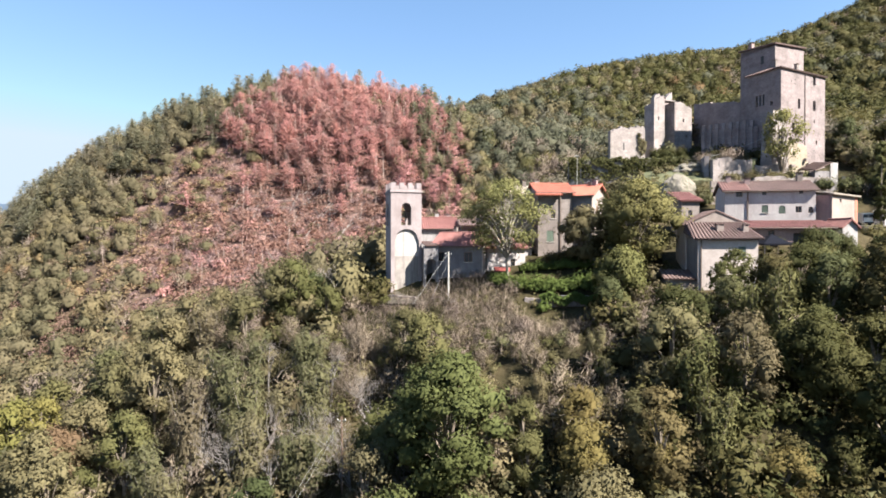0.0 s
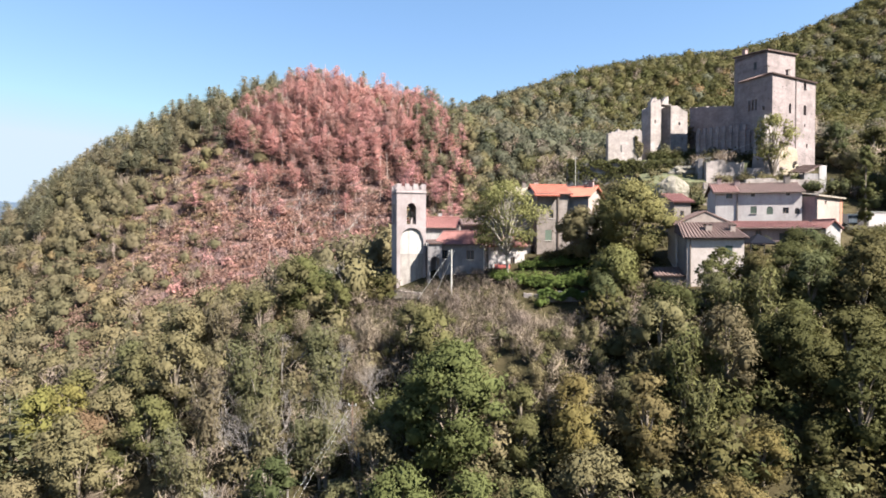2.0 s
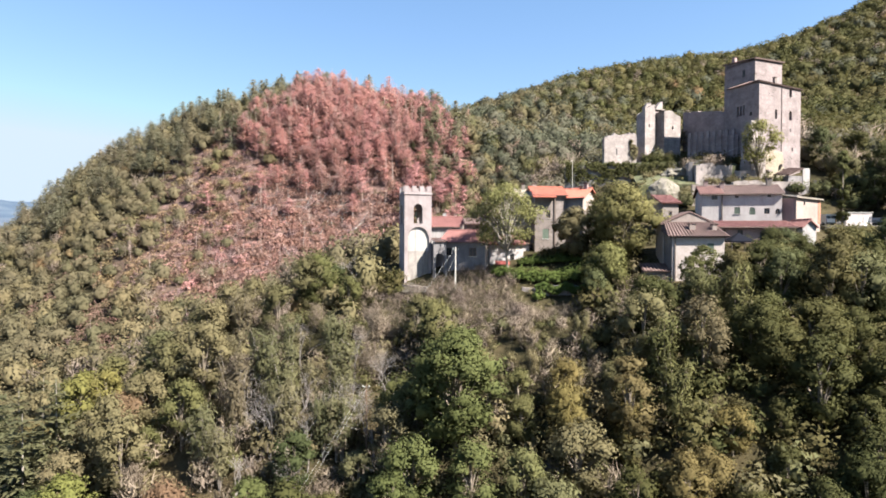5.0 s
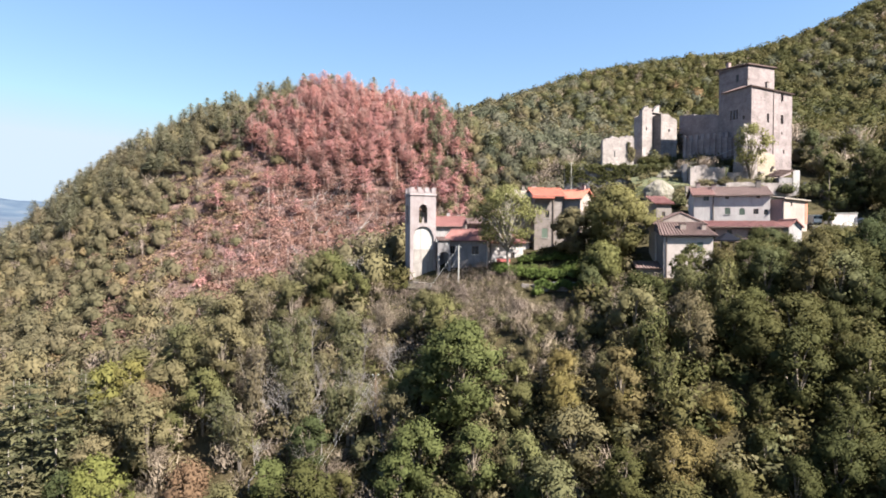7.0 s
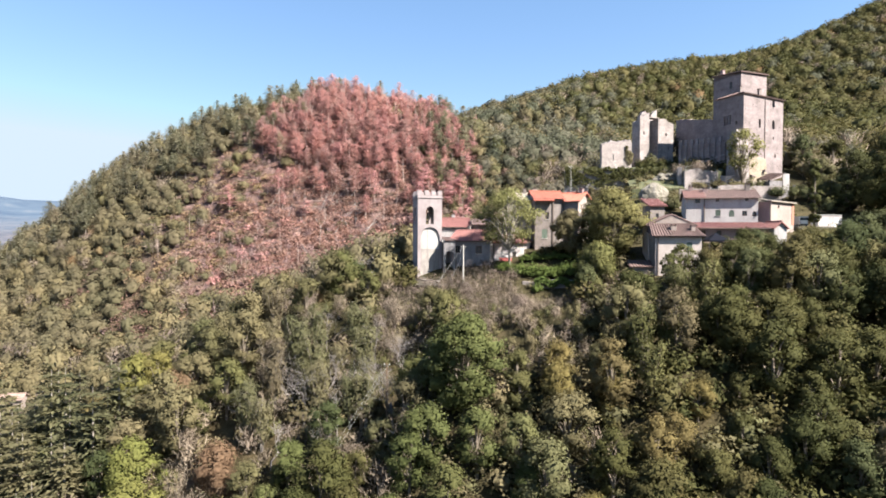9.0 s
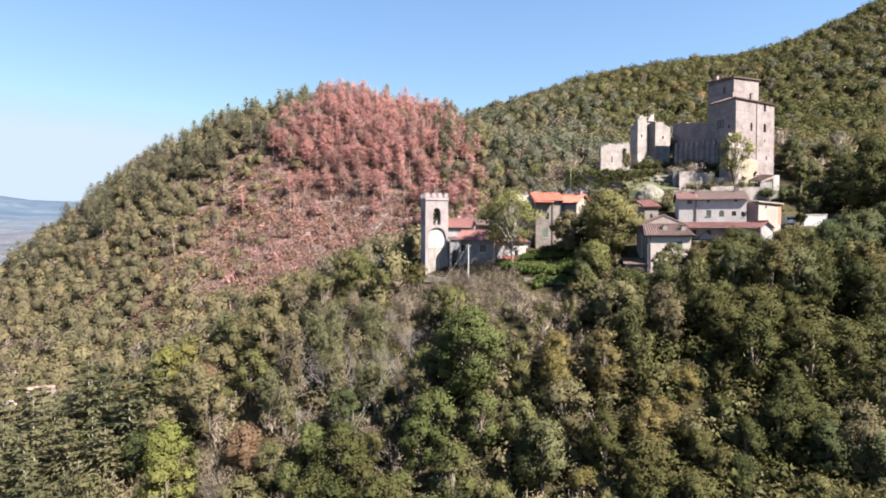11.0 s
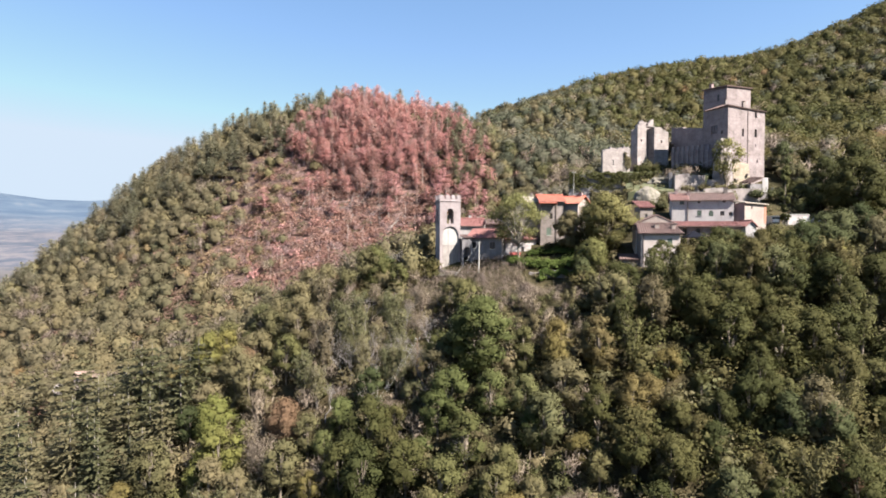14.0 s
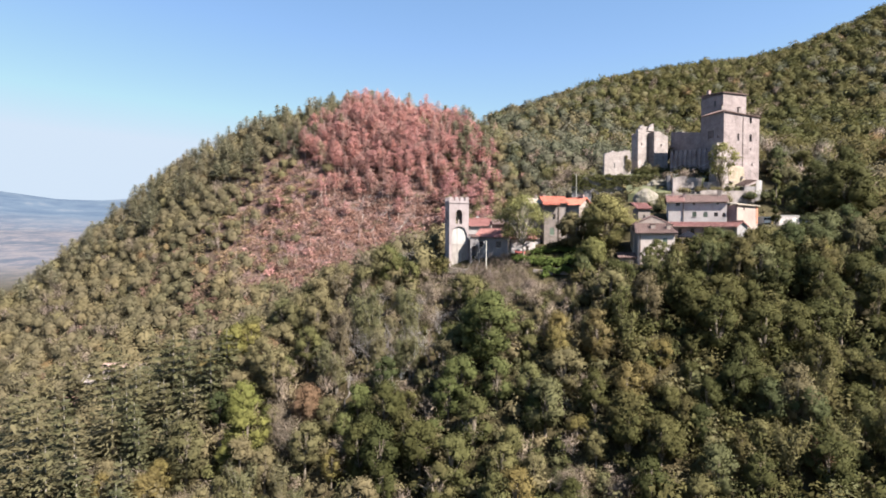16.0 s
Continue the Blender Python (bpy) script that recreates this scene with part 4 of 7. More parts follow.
# ---- the castle ----
def keep():
    m = pose(73.4, 126.6, 15.0, 0, 0, 22)
    c = thing("castle_keep", m, "tall square medieval stone keep with a stepped tiled roof", "castle")
    w, d = 14.0, 8.7
    wins = [(5.25, 6.0, 14.1, 16.4, True), (10.05, 10.95, 14.1, 16.4, True), (10.0, 10.9, 19.8, 21.8, True), (10.35, 10.7, 11.3, 12.1, False), (3.5, 4.35, 8.6, 10.9, False), (11.0, 11.5, 6.6, 7.5, False)]
    part("front_wall", pierced(w, -3.0, 22.6, 1.2, wins, top=lambda x: 22.6 - 0.06 * x), STONE, c)
    for a, b, lo, hi, _ in wins:
        part("window", box(a - 0.05, b + 0.05, 0.5, 0.56, lo - 0.05, hi + 0.05), DARK, c, "dark arched window")
    left = part("side_wall", pierced(d - 1.2, -3.0, 22.6, 1.2, [(2.85, 3.35, 15.3, 17.8, True), (3.7, 4.2, 15.3, 17.8, True), (4.6, 5.1, 15.3, 17.8, True), (0.75, 1.4, 14.9, 15.8, False)]), STONE, c)
    left.matrix_local = pose(1.2, 1.2, 0, 0, 0, 90)
    for y, lo, hi in ((4.05, 15.3, 17.8), (4.9, 15.3, 17.8), (5.8, 15.3, 17.8), (1.95, 14.9, 15.8)):
        part("window", box(0.5, 0.56, y - 0.05, y + 0.7, lo - 0.1, hi + 0.1), DARK, c, "dark narrow window in shadow")
    part("side_wall", box(w - 1.2, w - 0.004, 1.2, d, -3.0, 21.8), STONE, c)
    part("back_wall", box(1.2, w - 1.2, d - 1.2, d, -3.0, 22.0), STONE, c)
    # upper stage, standing back from the front and the shaded side
    x0, x1, y0, y1 = 4.6, 13.9, 5.1, 14.4
    upper = part("upper_stage", box(x0, x1, y0, y1, -3.0, 30.0), STONE, c, "set-back upper storey of the keep")
    part("upper_window", box(x0 - 0.02, x0 + 0.2, 8.0, 8.8, 26.2, 28.0), DARK, upper, "small opening, its shade put in as a dark block")
    part("upper_roof", slope((x0 - 0.4, y0 - 0.4, 30.05), (x1 + 0.4, y0 - 0.4, 30.05), (x1 + 0.4, y1 + 0.4, 30.9), (x0 - 0.4, y1 + 0.4, 30.9), 0.25), TILE_OLD, upper)
    wedge = bmesh.new()
    solid(wedge, [(x0, y0, 29.5), (x1, y0, 29.5), (x1, y1, 29.5), (x0, y1, 29.5), (x0, y0, 29.9), (x1, y0, 29.9), (x1, y1, 30.6), (x0, y1, 30.6)])
    part("upper_eave_wall", wedge, STONE, upper)
    chimney(upper, 5.4, 12.0, 30.4, 32.2, 0.9, PINK)
    part("front_roof", slope((-0.4, -0.4, 22.7), (w + 0.4, -0.4, 21.85), (w + 0.4, y0, 23.6), (x0, y0, 24.6), 0.22), TILE_OLD, c, "tiled skirt roof below the upper storey")
    part("side_roof", slope((-0.4, d + 0.4, 22.7), (-0.4, -0.4, 22.7), (x0, y0, 24.6), (x0, d + 0.4, 24.6), 0.22), TILE_OLD, c)
    chimney(c, 1.6, 2.6, 23.4, 25.0, 0.6)
    chimney(c, 8.6, 2.8, 23.2, 25.0, 0.7)
    pipe = bmesh.new()
    rod(pipe, (7.4, -0.12, -1.5), (7.4, -0.12, 22.0), 0.075)
    part("downpipe", pipe, RUST, c, "long rusty downpipe")
    rng = random.Random(5)
    # dark blocks on the wall face stand for shaded putlog holes
    putlogs = bmesh.new()
    for k in range(26):
        x, z = rng.uniform(0.5, w - 0.5), rng.uniform(2, 21)
        block(putlogs, x, x + 0.22, -0.02, 0.1, z, z + 0.22)
    part("putlog_holes", putlogs, DARK, c, "small holes in the masonry, their shade put in as dark blocks")
    # lit buttress against the front corner
    bt = bmesh.new()
    solid(bt, [(-3.6, -0.9, -4.0), (1.6, -0.9, -4.0), (1.6, 2.5, -4.0), (-3.6, 2.5, -4.0), (-3.0, -0.5, 13.0), (0.8, -0.5, 12.6), (0.8, 1.8, 12.6), (-3.0, 1.8, 13.0)])
    part("buttress", bt, RUBBLE, c, "pale sloping buttress")
    low = bmesh.new()
    solid(low, [(1.6, -1.0, -5.0), (8.4, -1.0, -5.0), (8.4, 0.0, -5.0), (1.6, 0.0, -5.0), (1.6, -0.3, 7.0), (7.6, -0.3, 6.0), (7.6, 0.0, 6.0), (1.6, 0.0, 7.0)])
    part("scarp", low, OCHRE_WALL, c, "pale yellowish battered foot of the wall")
    ledge = bmesh.new()
    rng2 = random.Random(31)
    for k in range(9):
        x, z = rng2.uniform(0.8, 7.4), rng2.uniform(-2.5, 2.5)
        block(ledge, x, x + rng2.uniform(0.6, 1.6), -1.25, -0.5, z, z + rng2.uniform(0.3, 0.8))
    part("loose_stones", ledge, RUBBLE, c, "broken stones at the foot of the scarp")


def wall_run(name, a, b, z0, z1, t, mat, label, seed=0, amp=0.0, merlons=0.0, category="wall", fall=0.0):
    """A standing wall from a to b on the plan, broken along its top or battlemented."""
    a, b = Vector((*a, 0)), Vector((*b, 0))
    length, yaw = (b - a).length, math.degrees(math.atan2(b.y - a.y, b.x - a.x))
    c = thing(name, pose(a.x, a.y, z0, 0, 0, yaw), label, category)
    h = z1 - z0
    rough = ragged(seed, h, amp)
    part("masonry", pierced(length, -3.0, h, t, [], top=(lambda x: rough(x) - fall * x / length) if amp else None), mat, c)
    if merlons:
        n = int(length / merlons)
        for k in range(n):
            x = k * merlons
            part("pilaster", box(x, x + merlons * 0.5, -0.35, -0.004, -2.0, h + 0.2, 0.03), mat, c, "shallow stone pilaster")
        for k in range(n):
            x = k * merlons
            part("merlon", box(x, x + merlons * 0.5, 0.0, t * 0.8, h, h + 1.5, 0.03), mat, c)
    return c


def ruin_tower():
    c = thing("ruined_tower", pose(54.0, 149.0, 24.5, 0, 0, 20), "roofless ruined stone tower open at the front", "ruin")
    part("front_wall", pierced(3.3, -4.0, 12.5, 1.3, [(1.2, 1.6, 6.5, 7.4, False)], top=ragged(3, 12.3, 2.2, 0.7)), RUBBLE, c)
    w = part("front_wall", pierced(5.6, -4.0, 12.0, 1.3, [(2.6, 3.2, 6.5, 7.4, False), (3.8, 4.1, 2.6, 3.2, False)], top=lambda x: ragged(8, 11.7, 1.1, 0.8)(x) - 0.2 * x), RUBBLE, c)
    w.matrix_local = pose(6.5, 0, 0)
    part("inner_wall", pierced(5.6, -4.0, 15.0, 1.0, [(2.6, 3.5, 12.2, 13.6, True)], top=ragged(9, 14.3, 2.4, 0.6)), RUBBLE, c).matrix_local = pose(3.25, 3.6, 0)
    part("side_wall", box(6.504, 7.6, 1.3, 3.6, -4.0, 11.6), RUBBLE, c)
    part("side_wall", pierced(2.4, -4.0, 11.8, 1.2, [], top=ragged(4, 11.2, 1.6, 0.8)), RUBBLE, c).matrix_local = pose(1.2, 1.3, 0, 0, 0, 90)
    part("side_wall", pierced(2.4, -4.0, 10.5, 1.2, [], top=ragged(6, 9.6, 1.4, 0.8)), RUBBLE, c).matrix_local = pose(12.1, 1.3, 0, 0, 0, 90)
    part("lintel", box(1.9, 7.0, 0.25, 2.5, 11.7, 11.95, 0.03), RUBBLE, c, "stone lintel slab")


keep()
ruin_tower()
wall_run("curtain_wall", (68.2, 158.5), (73.0, 140.4), 20.0, 37.2, 1.4, STONE, "high shaded castle curtain wall with a broken top", 11, 0.6, fall=3.6)
wall_run("battlement_wall", (61.5, 138.5), (71.0, 131.5), 17.0, 25.9, 1.0, STONE, "battlemented castle forewall in shadow", 12, 0.0, 1.45)
gate = wall_run("ruined_gatehouse", (42.0, 146.0), (51.2, 147.6), 19.5, 28.2, 1.3, RUBBLE, "overgrown broken ruin wall of pale stone", 13, 3.4, category="ruin")
part("slit_window", box(3.4, 3.75, -0.03, 0.2, 3.4, 5.2), DARK, gate, "slit window, its shade put in as a dark block")
wall_run("ruined_gatehouse", (51.2, 147.6), (50.0, 153.0), 19.5, 26.5, 1.2, RUBBLE, "overgrown broken ruin wall of pale stone", 14, 1.8, category="ruin")
wall_run("terrace_wall", (30.0, 139.0), (63.0, 136.5), 14.0, 19.0, 1.0, GREY, "ivy-grown retaining wall below the castle", 15, 0.4)
wall_run("terrace_wall", (34.0, 127.0), (58.0, 124.5), 8.0, 12.5, 0.8, GREY, "retaining wall of the lower castle terrace", 16, 0.4)
wall_run("garden_wall", (64.0, 119.5), (80.0, 120.5), 10.0, 13.0, 0.9, RUBBLE, "pale broken garden wall below the keep", 17, 0.9)
wall_run("forecourt_wall", (57.6, 124.2), (66.5, 125.2), 12.0, 17.7, 1.0, RUBBLE, "pale crumbling retaining wall of the castle forecourt", 18, 2.2)
# end wall in grey, not the pale stone: its shade put into colour
wall_run("forecourt_wall", (57.3, 125.4), (60.2, 136.6), 13.0, 18.4, 0.9, GREY, "end wall of the castle forecourt, shade put into its grey", 28, 0.6)
wall_run("garden_wall", (66.8, 124.6), (71.8, 123.0), 12.5, 16.2, 0.8, RUBBLE, "low broken wall among bushes below the keep", 29, 1.2)
wall_run("path_wall", (-8.9, 94.3), (-4.4, 92.2), -11.2, -8.7, 0.5, RUBBLE, "low stone edge of the path below the tower", 22, 0.4)
wall_run("road_wall", (51.8, 112.4), (66.0, 110.6), 6.0, 11.5, 0.7, ROUGH_WALL, "long pale stone wall behind the white house", 19, 0.9)
wall_run("garden_wall", (12.2, 86.9), (16.0, 86.3), -11.2, -8.6, 0.6, RUBBLE, "pale broken garden wall under the hedge", 20, 0.5)
# the garden tree's shade is put into this stretch as grey
wall_run("garden_wall", (16.1, 86.2), (24.5, 85.2), -11.4, -8.1, 0.6, GREY, "garden terrace wall under the hedge, tree shade put into its grey", 21, 0.3)

terr = bmesh.new()
solid(terr, [(31.5, 139.5, 2), (63.0, 137.2, 12), (66.0, 153, 14), (36.0, 156, 8), (31.5, 139.5, 18.9), (63.0, 137.2, 20.0), (66.0, 153, 22.5), (36.0, 156, 20.5)])
fore = bmesh.new()
solid(fore, [(58.2, 125.2, 8), (67.5, 126.2, 8), (72.4, 131.0, 8), (62.0, 138.3, 8), (58.2, 125.2, 17.4), (67.5, 126.2, 17.4), (72.4, 131.0, 18.9), (62.0, 138.3, 19.6)])
tagged(part("castle_forecourt", fore, GRASS), "sloping grass forecourt below the battlemented wall", "terrace", kind="structure")
bank = bmesh.new()
solid(bank, [(44.5, 125.0, 5), (57.2, 123.5, 5), (61.0, 137.4, 5), (47.0, 138.0, 5), (44.5, 125.0, 12.6), (57.2, 123.5, 12.9), (60.0, 137.0, 18.6), (47.0, 138.0, 16.2)])
tagged(part("castle_bank", bank, GRASS), "green grass bank between the castle terraces", "bank", kind="structure")
tagged(part("castle_terrace", terr, GRASS), "grassy castle terrace behind the retaining wall", "terrace", kind="structure")

hut = thing("keep_outbuilding", pose(81.0, 121.5, 12.0, 0, 0, 12), "low outbuilding with a brown shed roof below the keep", "shed")
part("wall", box(-4.0, 1.6, 0, 4, -3, 2.5), GREY, hut)
part("white_facing", box(-0.3, 1.5, -0.15, -0.005, 0.2, 4.3), LIME, hut, "whitewashed end wall")
part("door", box(2.6, 3.5, -0.06, -0.005, -0.6, 1.6), DARK, hut, "doorway, its shade put in as a dark panel")
part("roof", slope((-4.5, -0.5, 2.6), (-0.35, -0.5, 4.3), (-0.35, 4, 4.9), (-4.5, 4, 3.2)), TILE_OLD, hut)


def boulder(name, x, y, z, sx, sy, sz, seed, label, mat=None, rough=0.45):
    bm = bmesh.new()
    bmesh.ops.create_icosphere(bm, subdivisions=4, radius=1)
    for v in bm.verts:
        n = noise.fractal(v.co * 1.3 + Vector((seed, 0, 0)), 0.8, 2.0, 5) * rough
        v.co = v.co * (1 + n)
        v.co = Vector((v.co.x * sx, v.co.y * sy, v.co.z * sz))
    ob = part(name, bm, mat or ROCK)
    ob.matrix_world = pose(x, y, z)
    return tagged(ob, label, "rock", "rocks below the castle")


boulder("rubble_mound", 48.6, 120.5, 10.2, 3.7, 2.6, 3.4, 1, "smooth pale mound of rubble in the grass slope", PALE_EARTH, 0.14)
boulder("rock_outcrop", 55.5, 131.0, 15.8, 3.6, 2.0, 1.7, 2, "pale limestone outcrop in the grass bank", PALE_EARTH, 0.35)
boulder("rock_outcrop", 91.5, 120.0, gz(91.5, 120) + 1.5, 3.0, 2.4, 2.6, 3, "rounded rock among scrub below the keep")
boulder("rock_outcrop", -122.9, 120.5, -46.0, 1.5, 1.3, 1.3, 4, "pale rock among the pines", RUBBLE)

wing = thing("parish_wing", pose(7.3, 95.4, -9.6, 0, 0, 9), "whitewashed wing of the parish house behind a plane tree", "house")
shell(wing, 6.4, 4.4, -1.5, 8.6, WHITE, [(3.9, 4.7, 5.2, 6.6, False), (1.0, 1.9, 1.6, 3.8, False)], t=0.4)
window(wing, 3.9, 5.2, 0.8, 1.4, 0.12)
part("door", box(1.0, 1.9, 0.15, 0.22, 1.6, 3.8), WOOD, wing, "brown plank door")
part("roof", slope((-0.4, -0.5, 8.5), (6.8, -0.5, 8.5), (6.8, 4.6, 10.2), (-0.4, 4.6, 10.2)), TILE_RED, wing)

lean = thing("plank_roof", pose(-8.6, 92.8, -9.9, 0, 0, -14), "weathered sloping plank roof over a store below the tower", "shed")
part("wall", box(0.3, 6.2, 0.0, 3.2, -2.5, 0.4), GREY, lean, "rough grey store wall")
for k in range(12):
    x0 = k * 0.56
    bm = bmesh.new()
    solid(bm, [(x0, -1.3, 0.05), (x0 + 0.52, -1.3, 0.05), (x0 + 0.52, 3.4, 1.55), (x0, 3.4, 1.55), (x0, -1.3, 0.15), (x0 + 0.52, -1.3, 0.15), (x0 + 0.52, 3.4, 1.65), (x0, 3.4, 1.65)])
    part("plank", bm, OLD_BOARD, lean)

awning = thing("awning", pose(9.5, 93.6, -7.0, 0, 0, -4), "small red cloth awning beside the parish house", "awning")
for x in (-1.1, 1.1):
    bm = bmesh.new()
    rod(bm, (x, -0.7, -1.0), (x, -0.7, 2.2), 0.04)
    part("pole", bm, METAL, awning)
bm = bmesh.new()
solid(bm, [(-1.3, -0.9, 2.15), (1.3, -0.9, 2.15), (1.3, 1.0, 2.75), (-1.3, 1.0, 2.75), (-1.3, -0.9, 2.22), (1.3, -0.9, 2.22), (1.3, 1.0, 2.82), (-1.3, 1.0, 2.82)])
part("cloth", bm, RED_CLOTH, awning, "faded red cloth")


# ---- poles, cables, vehicles, small things ----
def pole(x, y, z0, z1, label, r=0.16, mat=None):
    p = thing("utility_pole", pose(x, y, z0), label, "pole")
    bm = bmesh.new()
    rod(bm, (0, 0, -1.0), (0, 0, z1 - z0), r, 8, r * 0.7)
    part("shaft", bm, mat or CONCRETE, p)
    bm = bmesh.new()
    block(bm, -0.5, 0.5, -0.05, 0.05, z1 - z0 - 0.5, z1 - z0 - 0.4)
    part("crossarm", bm, METAL, p)
    for dx in (-0.42, 0.42):
        bm = bmesh.new()
        rod(bm, (dx, 0, z1 - z0 - 0.4), (dx, 0, z1 - z0 - 0.2), 0.05)
        part("insulator", bm, PAINT, p)
    return p


def cable(a, b, sag, label, r=0.03):
    bm = bmesh.new()
    a, b = Vector(a), Vector(b)
    pts = [a.lerp(b, k / 16) - Vector((0, 0, sag * 4 * (k / 16) * (1 - k / 16))) for k in range(17)]
    for p, q in zip(pts, pts[1:]):
        rod(bm, p, q, r, 4)
    return tagged(part("cable", bm, WIRE), label, "cable", "overhead cables")


pole(0.85, 90.0, -12.0, -1.6, "pale concrete utility pole standing in scrub below the church")
pole(1.75, 89.2, -13.0, -9.0, "short pale concrete post beside the utility pole", 0.13)
pole(29.5, 128.0, 9.0, 19.0, "thin metal pole behind the orange-roofed house", 0.08)
cable((0.85, 90, -1.8), (-4.5, 88.5, -9.5), 0.0, "taut guy wire from the utility pole", 0.025)
cable((0.85, 90, -3.2), (-2.0, 90.5, -9.3), 0.0, "taut guy wire from the utility pole", 0.025)
cable((-11.5, 65.0, -20.0), (-18.7, 58.0, -31.4), 0.0, "stay wire running down the wooded slope", 0.012)
cable((-11.3, 65.0, -20.3), (-18.1, 58.0, -31.6), 0.0, "stay wire running down the wooded slope", 0.012)
cable((60.0, 133.0, 19.0), (73.0, 126.0, 24.0), 0.6, "cable strung towards the keep", 0.04)

pole(-11.4, 65.1, -27.5, -19.7, "brown wooden utility pole among bare trees on the slope", 0.1, WOOD)

mast = thing("aerial_mast", pose(26.5, 112.0, 2.0), "thin roof aerial mast with dark antenna", "antenna")
bm = bmesh.new()
rod(bm, (0, 0, -1), (0, 0, 12.0), 0.06)
part("mast", bm, METAL, mast)
bm = bmesh.new()
for k in range(5):
    rod(bm, (-0.5, -0.6 + k * 0.3, 11.4), (0.5, -0.6 + k * 0.3, 11.4), 0.03, 4)
rod(bm, (0, -0.8, 11.4), (0, 0.8, 11.4), 0.03, 4)
part("antenna", bm, METAL, mast)


def car(x, y, yaw, paint, label, z=None, van=False):
    c = thing("parked_van" if van else "parked_car", pose(x, y, gz(x, y) if z is None else z, 0, 0, yaw), label, "van" if van else "car", "parked vehicles")
    ln, wd = (5.2, 2.0) if van else (4.2, 1.75)
    prof = ([(0, 0.35), (0, 2.2), (3.9, 2.3), (4.7, 1.4), (5.2, 1.2), (5.2, 0.35)] if van else
            [(0, 0.35), (0.05, 0.95), (0.5, 1.05), (0.9, 1.45), (2.5, 1.48), (3.15, 1.0), (4.1, 0.85), (4.2, 0.35)])
    bm = bmesh.new()
    a = [bm.verts.new((x, 0, z)) for x, z in prof]
    b = [bm.verts.new((x, wd, z)) for x, z in prof]
    bm.faces.new(a), bm.faces.new(b[::-1])
    for k in range(len(prof)):
        bm.faces.new((a[k], b[k], b[(k + 1) % len(prof)], a[(k + 1) % len(prof)]))
    bmesh.ops.bevel(bm, geom=bm.edges[:], offset=0.06, segments=2, affect="EDGES")
    part("body", bm, paint, c)
    if van:
        part("windscreen", box(4.0, 4.6, 0.2, wd - 0.2, 1.5, 2.1), GLASS, c)
        for y in (0.12, wd / 2 + 0.04):
            part("rear_window", box(-0.02, 0.0, y, y + wd / 2 - 0.16, 1.35, 1.95), GLASS, c)
        for y in (0.05, wd - 0.2):
            part("tail_light", box(-0.03, 0.0, y, y + 0.13, 0.75, 1.2), RED_CLOTH, c, "red tail light")
        part("bumper", box(-0.08, 0.02, 0.0, wd, 0.35, 0.6, 0.02), RUBBER, c, "dark rear bumper")
    else:
        for y in (-0.012, wd + 0.002):
            part("side_window", box(1.0, 2.5, y, y + 0.01, 1.02, 1.38), GLASS, c)
        part("windscreen", box(2.55, 2.9, 0.2, wd - 0.2, 1.08, 1.36), GLASS, c)
    for wx in (0.85, ln - 0.9):
        for wy in (0.0, wd - 0.2):
            bm = bmesh.new()
            rod(bm, (wx, wy - 0.02, 0.32), (wx, wy + 0.22, 0.32), 0.32, 14)
            wheel = part("wheel", bm, RUBBER, c)
            bm = bmesh.new()
            rod(bm, (wx, wy - 0.03, 0.32), (wx, wy + 0.23, 0.32), 0.19, 10)
            part("rim", bm, METAL, wheel)
    for wy in (0.15, wd - 0.45):
        part("headlight", box(ln - 0.05, ln + 0.01, wy, wy + 0.3, 0.65, 0.8), PAINT, c)
    return c


road = bmesh.new()
solid(road, [(72.8, 101.2, -4), (99, 101.0, -4), (99, 112, -4), (74, 112, -4), (72.8, 101.2, 2.6), (99, 101.0, 2.6), (99, 112, 3.4), (74, 112, 3.4)])
tagged(part("road", road, GRAVEL), "grey gravel road terrace beside the houses", "road", kind="structure")
car(75.7, 102.2, 90, PAINT, "white van parked beside the side wing", z=2.7, van=True)
car(85.5, 104.8, 10, CAR_BLUE, "grey car parked by the road", z=2.95)
car(91.0, 106.0, 15, CAR_DARK, "dark car parked under the trees", z=3.05)
car(94.0, 109.5, 15, CAR_DARK, "dark car parked under the trees", z=3.25)
wall = thing("white_shed", pose(77.9, 102.6, 2.6, 0, 0, 2), "plain white shed beside the cypress", "shed")
part("wall", box(0, 5.3, 0, 2.6, -1.0, 2.6, 0.02), WHITE, wall)
part("door", box(3.6, 4.5, -0.05, -0.004, 0.0, 2.0), PAINT, wall, "white door")
part("roof", slope((-0.1, -0.1, 2.65), (5.4, -0.1, 2.65), (5.4, 2.7, 2.75), (-0.1, 2.7, 2.75), 0.06), CONCRETE, wall)
hut = thing("forest_hut", pose(-119.5, 122.5, -46.2, 0, 0, 10), "small hut with a pale pink tile roof in the woods", "hut")
part("wall", box(0, 6.0, 0, 3.6, -5.0, 3.6), ROSE, hut)
part("door", box(2.4, 3.4, -0.06, -0.004, 0.6, 2.7), WOOD, hut, "brown wooden door")
gable(hut, 6.0, 3.6, 3.6, 1.0, TILE_PINK, ROSE)
bench = thing("wooden_railing", pose(6.0, 77.5, gz(6.0, 77.5) + 1.2, 0, -6, 12), "weathered wooden railing lying on the scrub slope", "railing")
for z in (0.0, 0.55):
    bm = bmesh.new()
    rod(bm, (0, 0, z), (3.4, 0, z + 0.1), 0.09)
    part("rail", bm, BARK, bench)
for x in (0.2, 1.7, 3.2):
    bm = bmesh.new()
    rod(bm, (x, 0, -1.6), (x, 0, 0.8), 0.08)
    part("post", bm, BARK, bench)


# ---- woods ----
rng = np.random.default_rng(7)


